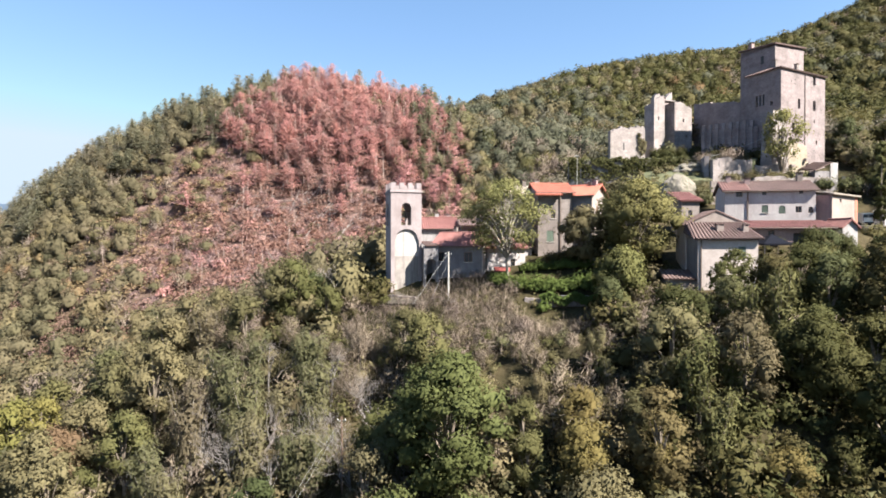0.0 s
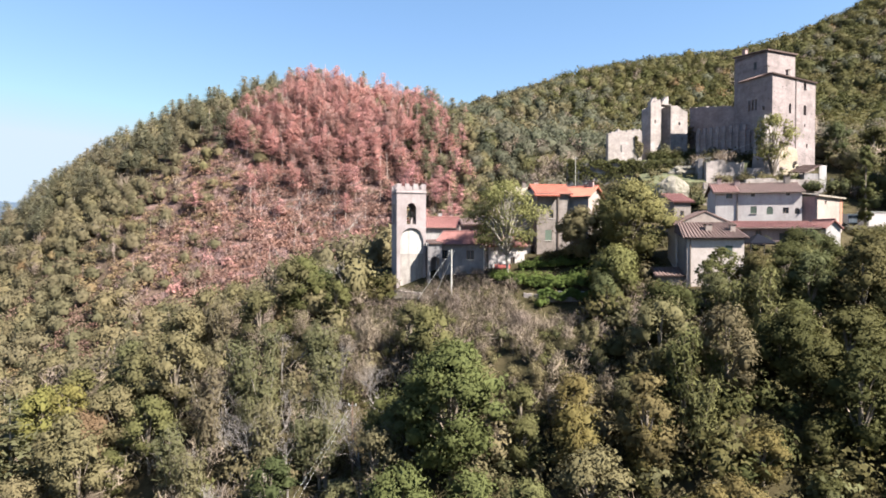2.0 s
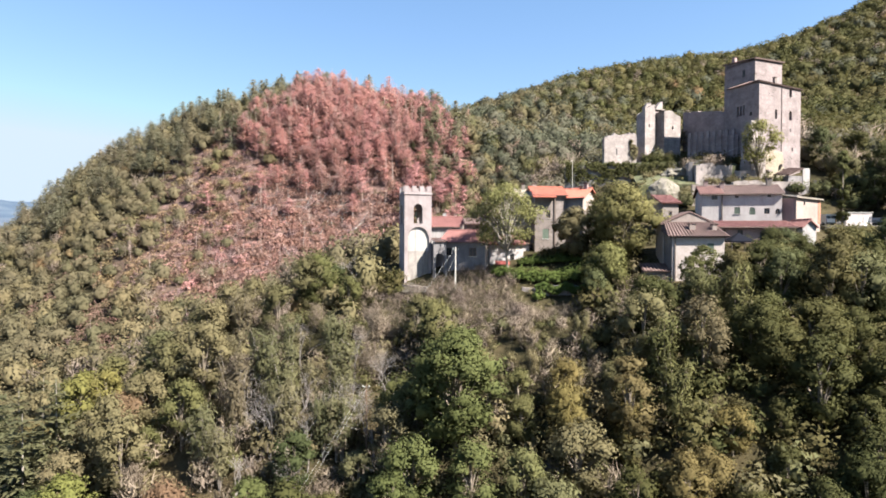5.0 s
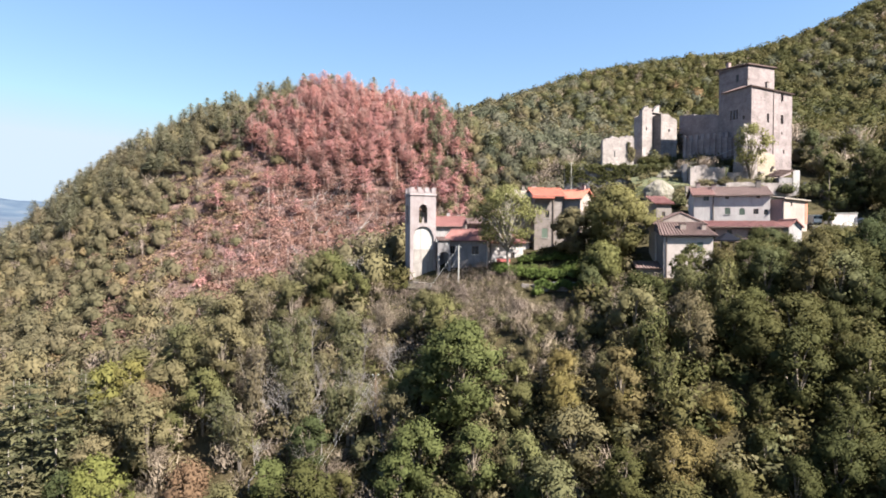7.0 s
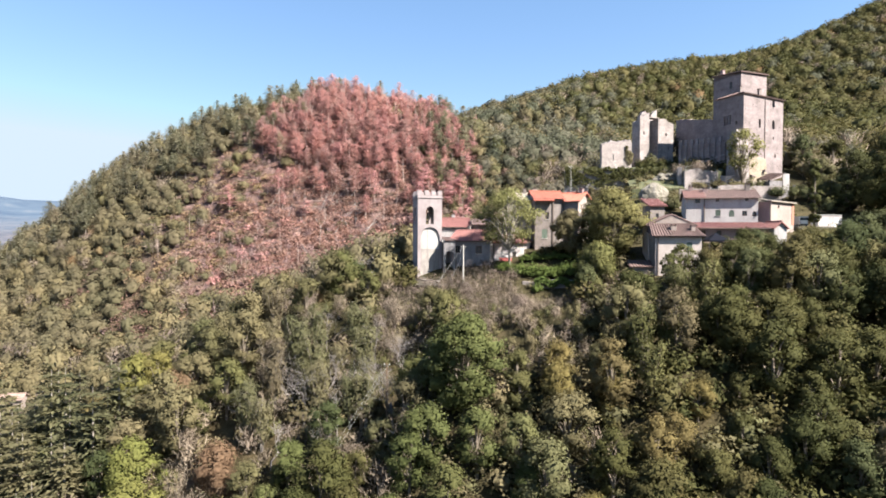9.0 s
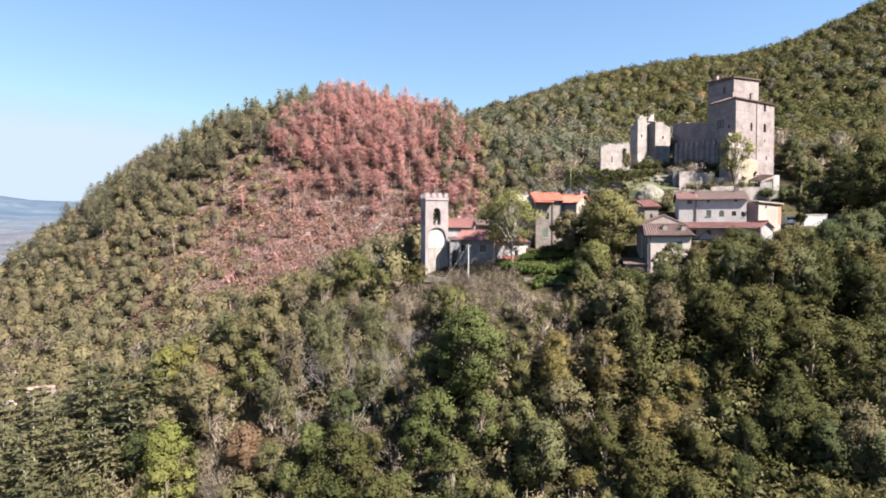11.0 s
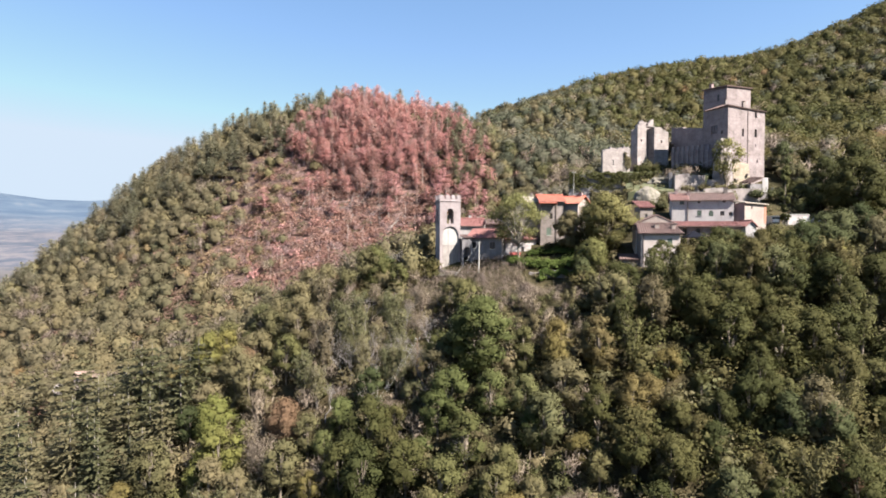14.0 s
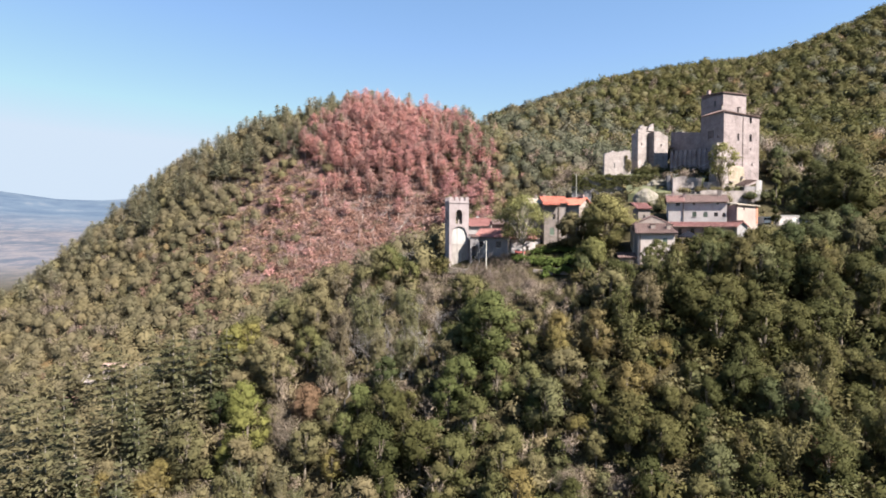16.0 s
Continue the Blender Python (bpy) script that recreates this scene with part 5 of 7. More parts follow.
def unit(v):
    return v / np.maximum(np.linalg.norm(v, axis=-1, keepdims=True), 1e-6)


def sprays(centres, facing, size, aspect=0.65, outward=None, along=None):
    """Small leaf sprays, one three-cornered blade each, lying across the way they face and shaded as part of the crown."""
    n = len(centres)
    f = unit(facing)
    o = f if outward is None else unit(outward)
    f = np.where((f * o).sum(1, keepdims=True) < 0, -f, f)
    a = unit(np.cross(f, rng.normal(size=(n, 3)) if along is None else np.cross(along, f)))
    b = np.cross(f, a)
    s = (size * rng.uniform(0.6, 1.35, n))[:, None]
    v = np.stack([centres - a * s * 0.8 - b * s * aspect, centres + a * s, centres - a * s * 0.8 + b * s * aspect], 1)
    return v.reshape(-1, 3), np.arange(3 * n).reshape(-1, 3), np.repeat(unit(o + f * 0.18), 3, 0)


def ball(level):
    bm = bmesh.new()
    bmesh.ops.create_icosphere(bm, subdivisions=level, radius=1)
    v = np.array([p.co[:] for p in bm.verts])
    f = np.array([[p.index for p in q.verts] for q in bm.faces])
    bm.free()
    return v, f


BALLS = {k: ball(k) for k in (1, 2)}


def broadleaf(height, width, clumps, per, size, low=0.25, level=2, fat=1.0, core=0.56):
    """A lumpy crown: uneven clumps of foliage on a dome, each shaggy with leaf sprays. Returns vertices, triangles and the clump centres."""
    pieces, mids = [], []
    for k in range(clumps):
        u = rng.uniform(-0.85, 1.0)
        ang = rng.uniform(0, 2 * math.pi) + k * 2.4
        rad = math.sqrt(max(0.0, 1 - max(u, 0) ** 2)) * (1 - 0.35 * max(-u, 0)) * rng.uniform(0.5, 1.0)
        if k == 0:
            u, rad = 0.92, 0.1
        mid_z, half = height * (low + 1) / 2 * 0.92, height * (1 - low) / 2
        c = np.array([math.cos(ang) * rad * width / 2 * 0.78, math.sin(ang) * rad * width / 2 * 0.78, mid_z + u * half * 0.8])
        r = width * rng.uniform(0.13, 0.24) * fat
        bv, bf = BALLS[level]
        lump = 1 + rng.normal(size=(len(bv), 1)) * 0.2
        bn = unit(bv * 0.7 + unit((c - (0, 0, mid_z * 0.9))[None]) * 0.6)
        bv = bv * lump * r * core * rng.uniform(0.8, 1.2, 3) + c
        d = unit(rng.normal(size=(per, 3)))
        d[:, 2] = np.abs(d[:, 2]) * np.where(rng.random(per) < 0.8, 1, -1)
        p = c + d * r * rng.uniform(0.5, 1.3, (per, 1)) ** 0.9 * np.array([1, 1, 0.9])
        way = unit((c - (0, 0, mid_z * 0.9))[None])
        pieces += [(bv, bf, bn), sprays(p, d * 0.9 + rng.normal(size=(per, 3)) * 0.45 + np.array([0, 0, 0.3]), size, outward=d * 0.75 + way * 0.5)]
        mids.append(c)
    return joined(pieces), np.array(mids)


def shaggy(height, width, n, size, core=0.6, lobes=5, inner=0.72):
    """A shrub or far crown as one uneven mass: leaf sprays all over a lobed dome."""
    d = unit(rng.normal(size=(n, 3)))
    d[:, 2] = np.where(d[:, 2] < -0.25, -d[:, 2], d[:, 2])
    l = unit(rng.normal(size=(lobes, 3)) + np.array([0, 0, 0.7]))
    swell = lambda q: (0.62 + 0.42 * np.clip(q @ l.T, 0, 1).max(1) ** 3)[:, None]
    half = np.array([width / 2, width / 2, height * 0.62])
    mid = np.array([0, 0, height * 0.4])
    p = mid + d * swell(d) * rng.uniform(inner, 1.06, (n, 1)) * half
    lean = l[(d @ l.T).argmax(1)]
    leaf = sprays(p, d * 0.9 + rng.normal(size=(n, 3)) * 0.5 + np.array([0, 0, 0.3]), size, outward=d * 1.3 - lean * 0.4 + np.array([0, 0, 0.3]) + rng.normal(size=(n, 3)) * 0.15)
    bv, bf = BALLS[1]
    bn = unit(bv * 1.2 + np.array([0, 0, 0.3]))
    bv = mid + bv * swell(unit(bv)) * half * core * (1 + rng.normal(size=(len(bv), 1)) * 0.1)
    return joined([(bv, bf, bn), leaf])


def fuzz(height, width, n, size):
    """Loose dry growth with no firm outline: sprays thrown over a low mound, all lit from above like a meadow."""
    r, a = np.sqrt(rng.random(n)) * rng.uniform(0.6, 1.15, n), rng.uniform(0, 2 * math.pi, n)
    p = np.stack([np.cos(a) * r * width / 2, np.sin(a) * r * width / 2, height * rng.uniform(0.05, 1.0, n) * np.clip(1.15 - 0.75 * r * r, 0.1, 1)], 1)
    up = np.array([0, 0, 1.0]) + rng.normal(size=(n, 3)) * 0.35 + p * np.array([1, 1, 0]) / width * 0.7
    return sprays(p, up + rng.normal(size=(n, 3)) * 0.5, size, 0.6, up, rng.normal(size=(n, 3)) * 0.6 + np.array([0, 0, 0.8]))


def tube(path, radii, n=5):
    """A tapering branch through points; returns vertices and four-cornered faces."""
    path = np.asarray(path, float)
    v = []
    for k, p in enumerate(path):
        t = unit((path[min(k + 1, len(path) - 1)] - path[max(k - 1, 0)])[None])[0]
        a = unit(np.cross(t, [0.31, 0.95, 0.05])[None])[0]
        b = np.cross(t, a)
        for j in range(n):
            w = 2 * math.pi * j / n
            v.append(p + radii[k] * (math.cos(w) * a + math.sin(w) * b))
    f = [(k * n + j, k * n + (j + 1) % n, (k + 1) * n + (j + 1) % n, (k + 1) * n + j) for k in range(len(path) - 1) for j in range(n)]
    return np.array(v), np.array(f)


def joined(pieces):
    """Pieces of vertices, faces and perhaps normals as one."""
    fs, k = [], 0
    for v, f, *_ in pieces:
        fs.append(f + k)
        k += len(v)
    out = (np.concatenate([q[0] for q in pieces]), np.concatenate(fs))
    return out + (np.concatenate([q[2] for q in pieces]),) if len(pieces[0]) == 3 else out


def limbs(height, mids, r=0.22, n=5, top=0.75):
    """Trunk with a bend, and a limb towards each clump."""
    bend = rng.normal(size=2) * 0.05 * height
    trunk = [np.array([bend[0] * s * s, bend[1] * s * s, height * top * s - 0.6 * (s == 0)]) for s in (0, 0.3, 0.6, 1.0)]
    out = [tube(trunk, [r * 1.25, r, r * 0.75, r * 0.3], n + 1)]
    for c in mids:
        s = np.clip(c[2] / height - 0.3, 0.25, 0.7)
        a = np.array([bend[0] * s * s, bend[1] * s * s, height * top * s])
        m = (a + c) / 2 + np.array([0, 0, 0.06 * height])
        out.append(tube([a, m, c], [r * 0.45, r * 0.3, r * 0.1], 4))
    v, f = joined(out)
    stem = len(out[0][0])
    first = stem
    for tv, _ in out[1:]:
        # each limb grows out of the nearest point of the trunk
        near = np.argmin(((v[:stem] - v[first]) ** 2).sum(1))
        f[f == first] = near
        first += len(tv)
    return v, f


def bare_limbs(height, spread, depth=4, r=0.2):
    """A leafless tree: limbs that fork again and again into twigs."""
    out = []

    def grow(p, d, length, rad, level):
        q = p + d * length * 0.5 + rng.normal(size=3) * length * 0.06
        e = q + unit((d + rng.normal(size=3) * 0.2)[None])[0] * length * 0.5
        out.append(tube([p, q, e], [rad, rad * 0.8, rad * 0.55], 3 if level else 6))
        if level == depth:
            return
        for _ in range(3 if level < 2 else 4):
            nd = unit((d * 0.9 + rng.normal(size=3) * np.array([spread, spread, spread * 0.6]) + np.array([0, 0, 0.22]))[None])[0]
            grow(q + (e - q) * rng.uniform(0.1, 1.0), nd, length * rng.uniform(0.55, 0.8), rad * 0.5, level + 1)

    grow(np.array([0, 0, -0.5]), np.array([0.03, 0.02, 1.0]), height * 0.42, r, 0)
    return joined(out)


def twiggy(height, width, n, size, thin=0.06):
    """A haze of fine upright twigs, for shrubs and trees that have shed their leaves."""
    stems = 9
    sa, sr = rng.uniform(0, 2 * math.pi, stems), rng.uniform(0.1, 0.9, stems) * width / 2
    hub = np.stack([np.cos(sa) * sr, np.sin(sa) * sr, rng.uniform(0.45, 0.8, stems) * height], 1)
    k = rng.integers(0, stems, n)
    off = rng.normal(size=(n, 3)) * np.array([0.16 * width, 0.16 * width, 0.17 * height])
    p = hub[k] + off
    p[:, 2] = np.clip(p[:, 2], 0.3, height)
    up = unit(np.stack([p[:, 0] / width, p[:, 1] / width, np.full(n, 0.6)], 1) + rng.normal(size=(n, 3)) * 0.35)
    side = unit(np.cross(up, rng.normal(size=(n, 3))))
    s = (size * rng.uniform(0.5, 1.5, n))[:, None]
    v = np.stack([p - up * s - side * s * thin, p - up * s + side * s * thin, p + up * s], 1).reshape(-1, 3)
    face = np.cross(side, up)
    o = unit(np.stack([p[:, 0] / width, p[:, 1] / width, p[:, 2] / height - 0.2], 1) + rng.normal(size=(n, 3)) * 0.2)
    turn = np.where((face * o).sum(1) < 0)[0]
    f = np.arange(3 * n).reshape(-1, 3)
    f[turn] = f[turn][:, ::-1]
    return v, f, np.repeat(o, 3, 0)


def conifer(height, width, whorls, per, size, start=0.25, sparse=0.0, droop=0.25, aspect=0.6, crest=1.5):
    """Needle sprays in flat tiers along branches."""
    cs, fs, ss = [], [], []
    for k in range(whorls):
        s = start + (1 - start) * k / whorls
        reach = width / 2 * (1 - (k / whorls) ** crest) * rng.uniform(0.75, 1.1) + 0.25
        for b in range(per):
            if rng.random() < sparse:
                continue
            ang = 2 * math.pi * (b + rng.random()) / per
            steps = max(2, int(reach / size / (1.1 if aspect > 0.5 else 0.75)))
            for j in range(steps):
                q = (j + 0.7) / steps
                z = height * s - droop * reach * q * q + rng.normal() * 0.12
                cs.append((math.cos(ang) * reach * q, math.sin(ang) * reach * q, z))
                fs.append((rng.normal() * 0.35, rng.normal() * 0.35, 1.0))
                ss.append(size * (1.15 - 0.4 * q))
    cs.append((0, 0, height - size)), fs.append((1, 0, 0.2)), ss.append(size)
    cs, fs = np.array(cs), np.array(fs)
    out = np.stack([cs[:, 0] / width, cs[:, 1] / width, np.full(len(cs), 0.35)], 1)
    along = None if aspect > 0.5 else out * np.array([1, 1, 0]) + rng.normal(size=cs.shape) * 0.12
    return sprays(cs, fs, np.array(ss), aspect, unit(out) + fs * 0.3, along)


# templates: (crown vertices, trunk vertices and faces)
def kind_set(count, make):
    return [make() for _ in range(count)]


def oak(height, width, clumps, per, size, low=0.0, fat=1.15, core=0.56):
    v, mids = broadleaf(height, width, clumps, per, size, low, 1, fat, core)
    return v, limbs(height, mids[::2])


def bush_tree(height, width, n, size):
    t = bare_limbs(height * 0.95, 0.5, 3, 0.055)
    return twiggy(height, width, n, size), t


def feather(height, width, stems, per, size):
    """A thin young tree: several rising stems with light airy foliage along them."""
    wood, leaf = [], []
    for k in range(stems):
        ang = 2 * math.pi * k / stems + rng.uniform(-0.4, 0.4)
        reach, top = width / 2 * rng.uniform(0.25, 1.0), height * rng.uniform(0.68, 1.0)
        way = np.array([math.cos(ang), math.sin(ang), 0.0])
        path = [way * reach * q ** 1.5 + np.array([0, 0, top * q - 0.4 * (q == 0)]) + rng.normal(size=3) * 0.08 for q in (0.0, 0.35, 0.7, 1.0)]
        wood.append(tube(path, [0.10, 0.075, 0.045, 0.012], 4))
        q = rng.uniform(0.24, 1.03, per) ** 0.8
        p = way * (reach * q ** 1.5)[:, None] + np.array([0, 0, 1.0]) * (top * q)[:, None]
        wide = (0.17 * width * (1.15 - 0.75 * q))[:, None]
        off = rng.normal(size=(per, 3)) * wide * np.array([1, 1, 0.8])
        rise = way * 0.35 + np.array([0, 0, 0.8]) + rng.normal(size=(per, 3)) * 0.4
        out = unit(p * np.array([1, 1, 0.25]) / width + off * 0.8 + np.array([0, 0, 0.2]))
        leaf.append(sprays(p + off, out + rng.normal(size=(per, 3)) * 0.4, size, 0.2, out, rise))
    v, f = joined(wood)
    for k in range(1, stems):
        f[f == k * len(wood[0][0])] = 0  # all stems rise from one stool
    return joined(leaf), (v, f)


def fir(height, width, whorls, per, size, start, sparse):
    v = conifer(height, width, whorls, per, size, start, sparse, 0.05, 0.42, 1.9)
    return v, tube([(0, 0, -0.8), (0, 0, height * 0.5), (0, 0, height * 0.98)], [0.2, 0.13, 0.03], 6)


NEAR_OAK = kind_set(7, lambda: oak(rng.uniform(8.0, 12), rng.uniform(5.5, 8.0), 25, 140, 0.18, 0.02, 0.98, 0.5))
NEAR_FEATHER = kind_set(5, lambda: feather(rng.uniform(8.0, 11.5), rng.uniform(4.0, 6.0), 9, 150, 0.42))
NEAR_TWIG = kind_set(4, lambda: bush_tree(rng.uniform(5.5, 8.5), rng.uniform(5.0, 7.0), 1900, 0.5))
NEAR_PINE = kind_set(3, lambda: fir(rng.uniform(12, 15), rng.uniform(9.0, 11.0), 8, 14, 0.66, 0.12, 0.08))
NEAR_BARE = kind_set(3, lambda: (None, bare_limbs(rng.uniform(8, 10), 0.55, 4, 0.14)))


def smooth_faces(ob):
    ob.data.polygons.foreach_set("use_smooth", np.ones(len(ob.data.polygons), bool))
    return ob


def place_trees(name, templates, crown_mat, bark, spots, label, category="tree", group="", crown_name="crown"):
    """Standing trees, each a thing with trunk and crown, at (x, y, scale)."""
    firsts = []
    for crown, (tv, tf) in templates:
        t = new(name)
        link_arrays("trunk", tv, tf, bark, t)
        if crown is not None:
            smooth_faces(link_arrays(crown_name, crown[0], crown[1], crown_mat, t, normals=crown[2]))
        tagged(t, label, category, group)
        firsts.append(t)
    used = set()
    for k, (x, y, s) in enumerate(spots):
        j = k % len(firsts)
        m = pose(x, y, gz(x, y) - 0.1, 0, 0, rng.uniform(0, 360)) @ Matrix.Diagonal((s, s, s * rng.uniform(0.92, 1.1), 1))
        if j not in used:
            used.add(j)
            firsts[j].matrix_basis = m
        else:
            o = copy_thing(firsts[j], Matrix())
            o.matrix_basis = m
    for j, t in enumerate(firsts):
        if j not in used:
            for o in (*t.children, t):
                bpy.data.objects.remove(o)


# plan: where nothing grows wild: building plots, and gaps left for the camera's view
KEEP_CLEAR = [(-14, 84, 10, 97), (-126, 108, -111, 126), (-11, 93, 18, 122), (8, 86.5, 25, 110), (25, 92, 30, 110), (33.0, 77, 46, 95), (44, 86, 75, 113), (72, 94, 96, 112), (28, 120, 91, 156), (36, 96, 46, 108), (30, 95, 48, 126)]


def wild(x, y):
    free = np.ones(len(x), bool)
    for a, b, c, d in KEEP_CLEAR:
        free &= ~((x > a) & (x < c) & (y > b) & (y < d))
    return free


def scatter(x0, x1, y0, y1, gap):
    xs, ys = np.meshgrid(np.arange(x0, x1, gap), np.arange(y0, y1, gap * 0.87))
    xs = xs + (np.arange(xs.shape[0]) % 2)[:, None] * gap / 2
    x = xs.ravel() + rng.uniform(-0.48, 0.48, xs.size) * gap
    y = ys.ravel() + rng.uniform(-0.48, 0.48, xs.size) * gap
    k = wild(x, y)
    return x[k], y[k]


def patch(x, y, scale, seed):
    """A slow random field from 0 to 1 over the plan, for stands of one species."""
    return np.array([0.5 + 0.5 * noise.noise(Vector((a / scale, b / scale, seed))) * 1.6 for a, b in zip(x, y)])


def forest(name, label, templates, mat, x, y, scale, lift=0.0, base=None):
    """Woods past counting: copies of the crowns joined into one mesh, each tree with its own tone."""
    pieces, tone = [], []
    h = ground_height(x, y) if base is None else base
    for k in range(len(x)):
        v, f, o = templates[k % len(templates)]
        a = rng.uniform(0, 2 * math.pi)
        turn = np.array([[math.cos(a), math.sin(a), 0], [-math.sin(a), math.cos(a), 0], [0, 0, 1]])
        v = v @ turn * scale[k] * np.array([1, 1, rng.uniform(0.85, 1.2)])
        pieces.append((v + np.array([x[k], y[k], h[k] - 0.2 + lift]), f, o @ turn))
        stand_tone = 0.5 + 0.8 * noise.noise(Vector((x[k] / 24, y[k] / 24, len(name))))
        tone.append(np.full(len(v), 0.55 * stand_tone + 0.35 * rng.random()))
    if not pieces:
        return
    v, f, o = joined(pieces)
    tagged(smooth_faces(link_arrays(name, v, f, mat, tone=np.concatenate(tone), normals=o)), label, "woods", kind="stuff")


def poles_of(name, label, mat, x, y, height, r):
    h = ground_height(x, y)
    pieces = []
    for k in range(len(x)):
        lean = rng.normal(size=2) * 0.04 * height[k]
        v, f = tube([(x[k], y[k], h[k] - 0.5), (x[k] + lean[0], y[k] + lean[1], h[k] + height[k])], [r, r * 0.35], 4)
        pieces.append((v, f))
    v, f = joined(pieces)
    tagged(link_arrays(name, v, f, mat), label, "tree trunks", kind="stuff")


# -- the near slope below the village: trees that can be told apart
x, y = scatter(-82, 90, 30, 97, 5.5)
edge = (y > 28 + 0.10 * np.abs(x)) & ~((x < -40) & (y > 90))
x, y = x[edge], y[edge]
kindf, kind2 = patch(x, y, 20, 3.0), rng.random(len(x))
pine = (x < -56) & (y < 76) & (kind2 < 0.8)
open_slope = (np.abs(x - 9) < 10) & (np.abs(y - 81) < 9)
grey = np.exp(-(((x + 30) / 24) ** 2 + ((y - 68) / 24) ** 2))
twig = ~pine & (x < 36) & ~((x > 18) & (y > 66)) & ((grey + 0.4 * (kindf - 0.5) > 0.5) & (kind2 < 0.6) | open_slope | (kind2 < 0.06))
autumn = np.exp(-(((x - 24) / 12) ** 2 + ((y - 55) / 18) ** 2))
yellow = ~pine & ~twig & ~((x > 20) & (y > 70)) & (kind2 > 0.97 - 0.12 * autumn)
bare = ~pine & ~twig & ~yellow & (kind2 > 0.90) & (x < 0)
oaks = ~pine & ~twig & ~yellow & ~bare
holm = oaks & (patch(x, y, 13, 9.0) + 0.3 * (x < -25) - 0.2 * (x > 32) - 0.25 * (np.abs(x) < 9) + 0.1 * ((x > 12) & (x < 28)) > 0.62)


def sightline_scale(a, b):
    """The scale a tree may reach without covering the houses, by bearing from the camera's start."""
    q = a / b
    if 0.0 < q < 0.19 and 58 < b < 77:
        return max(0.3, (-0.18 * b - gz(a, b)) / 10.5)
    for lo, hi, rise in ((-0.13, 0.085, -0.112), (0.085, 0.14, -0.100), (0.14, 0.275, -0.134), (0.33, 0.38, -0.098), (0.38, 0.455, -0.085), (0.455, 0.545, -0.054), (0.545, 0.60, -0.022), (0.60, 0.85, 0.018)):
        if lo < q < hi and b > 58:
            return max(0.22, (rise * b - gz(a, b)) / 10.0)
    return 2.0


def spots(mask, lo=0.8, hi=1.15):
    return [(a, b, min(rng.uniform(lo, hi), sightline_scale(a, b))) for a, b in zip(x[mask], y[mask])]


GROUP = "trees on the slope below the village"
# stands of one kind: centre on the plan and radius
STANDS = {
    "sage": [(-7, 82, 4.9), (-42, 80, 8)],
    "brush": [(16, 68, 6.5), (10.5, 72, 5), (21, 73, 3.5), (22, 65, 3)],
    "plume": [(29, 63, 3.2), (42, 66, 3.8), (36, 68, 3), (25, 58, 2.5)],
    "olive": [(8.5, 63, 4), (46, 67, 4), (-42, 71, 6), (-22, 92, 4), (0, 42, 6)],
    "ochre": [(15, 60, 2.6), (31, 54, 3), (6, 39, 3)],
    "autumn": [(20, 54, 4), (-58, 44, 3.8)],
    "light": [(-14, 90, 3.6), (10.5, 57, 3)],
    "deep": [(28, 72, 4.5), (37, 59, 4.5), (-16, 47, 9), (48, 56, 7), (63, 68, 6), (54, 74, 5), (33, 43, 7), (56, 58, 8), (40, 47, 7), (37, 51, 4)],
    "green": [(-8, 52, 5), (28, 47, 3), (5, 51, 5), (41, 53, 2.5), (-24, 54, 4)],
    "feather": [(-21, 75, 9.3), (-25, 71, 8.4), (-15, 67, 5.7), (-36, 82, 5.3), (-30, 62, 7)],
    "twig": [(-16, 83, 5), (-32, 93, 4), (-22, 85, 5.5), (-12, 78, 3.5), (-27, 78, 3)],
    "rust": [(-48, 73, 3), (-35, 57, 3)],
    "lime": [(-57, 78, 4), (-48, 60, 4), (-45, 54, 5)],
    "pine": [(-81, 84, 15), (-63, 56, 7), (-76, 62, 12)],
}
stand = np.full(len(x), "", dtype=object)
nearest = np.full(len(x), 1.0)
for kind_, places in STANDS.items():
    for cx, cy, r in places:
        d = np.hypot(x - cx, y - cy) / r
        k = d < nearest
        stand[k], nearest[k] = kind_, d[k]
clear_of = np.ones(len(x), bool)
gully = np.hypot((x + 10.5) / 4.0, (y - 68) / 7.5) < 1
stand[gully] = "gully"
for cx, cy, r in ((0.5, 57.5, 5.0), (24.6, 82.0, 4.0), (21.0, 56.0, 3.5)):
    clear_of &= np.hypot(x - cx, y - cy) > r
free_kind = (stand == "") & clear_of
pine, twig, yellow, bare = pine & free_kind | (stand == "pine"), twig & free_kind | (stand == "twig"), yellow & free_kind | (stand == "autumn"), bare & free_kind
plumes = (stand == "plume") | free_kind & oaks & (x > 4) & (rng.random(len(x)) < 0.16)
feathery = (stand == "feather") | free_kind & oaks & (x < -8) & (x > -50) & (kind2 < 0.3)
oaks, holm = oaks & free_kind & ~feathery & ~plumes, holm & free_kind & ~feathery & ~plumes
olive = oaks & (patch(x, y, 9, 15.0) + 0.12 * (x < 15) - 0.2 * (x > 30) > 0.52)
# darker oaks towards +x: the slope's shade put into leaf colour
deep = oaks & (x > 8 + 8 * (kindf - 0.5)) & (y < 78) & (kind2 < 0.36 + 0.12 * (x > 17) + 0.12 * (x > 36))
place_trees("broadleaf_tree", NEAR_OAK, GREEN, BARK, spots(oaks & ~holm & ~deep & ~olive, 0.55, 1.2), "green broadleaf tree on the steep wooded slope", group=GROUP)
place_trees("olive_green_tree", NEAR_OAK[2:6], OLIVE, BARK, spots(olive & ~deep & ~holm | (stand == "olive"), 0.5, 1.15), "olive-green tree turning with autumn on the slope", group=GROUP)
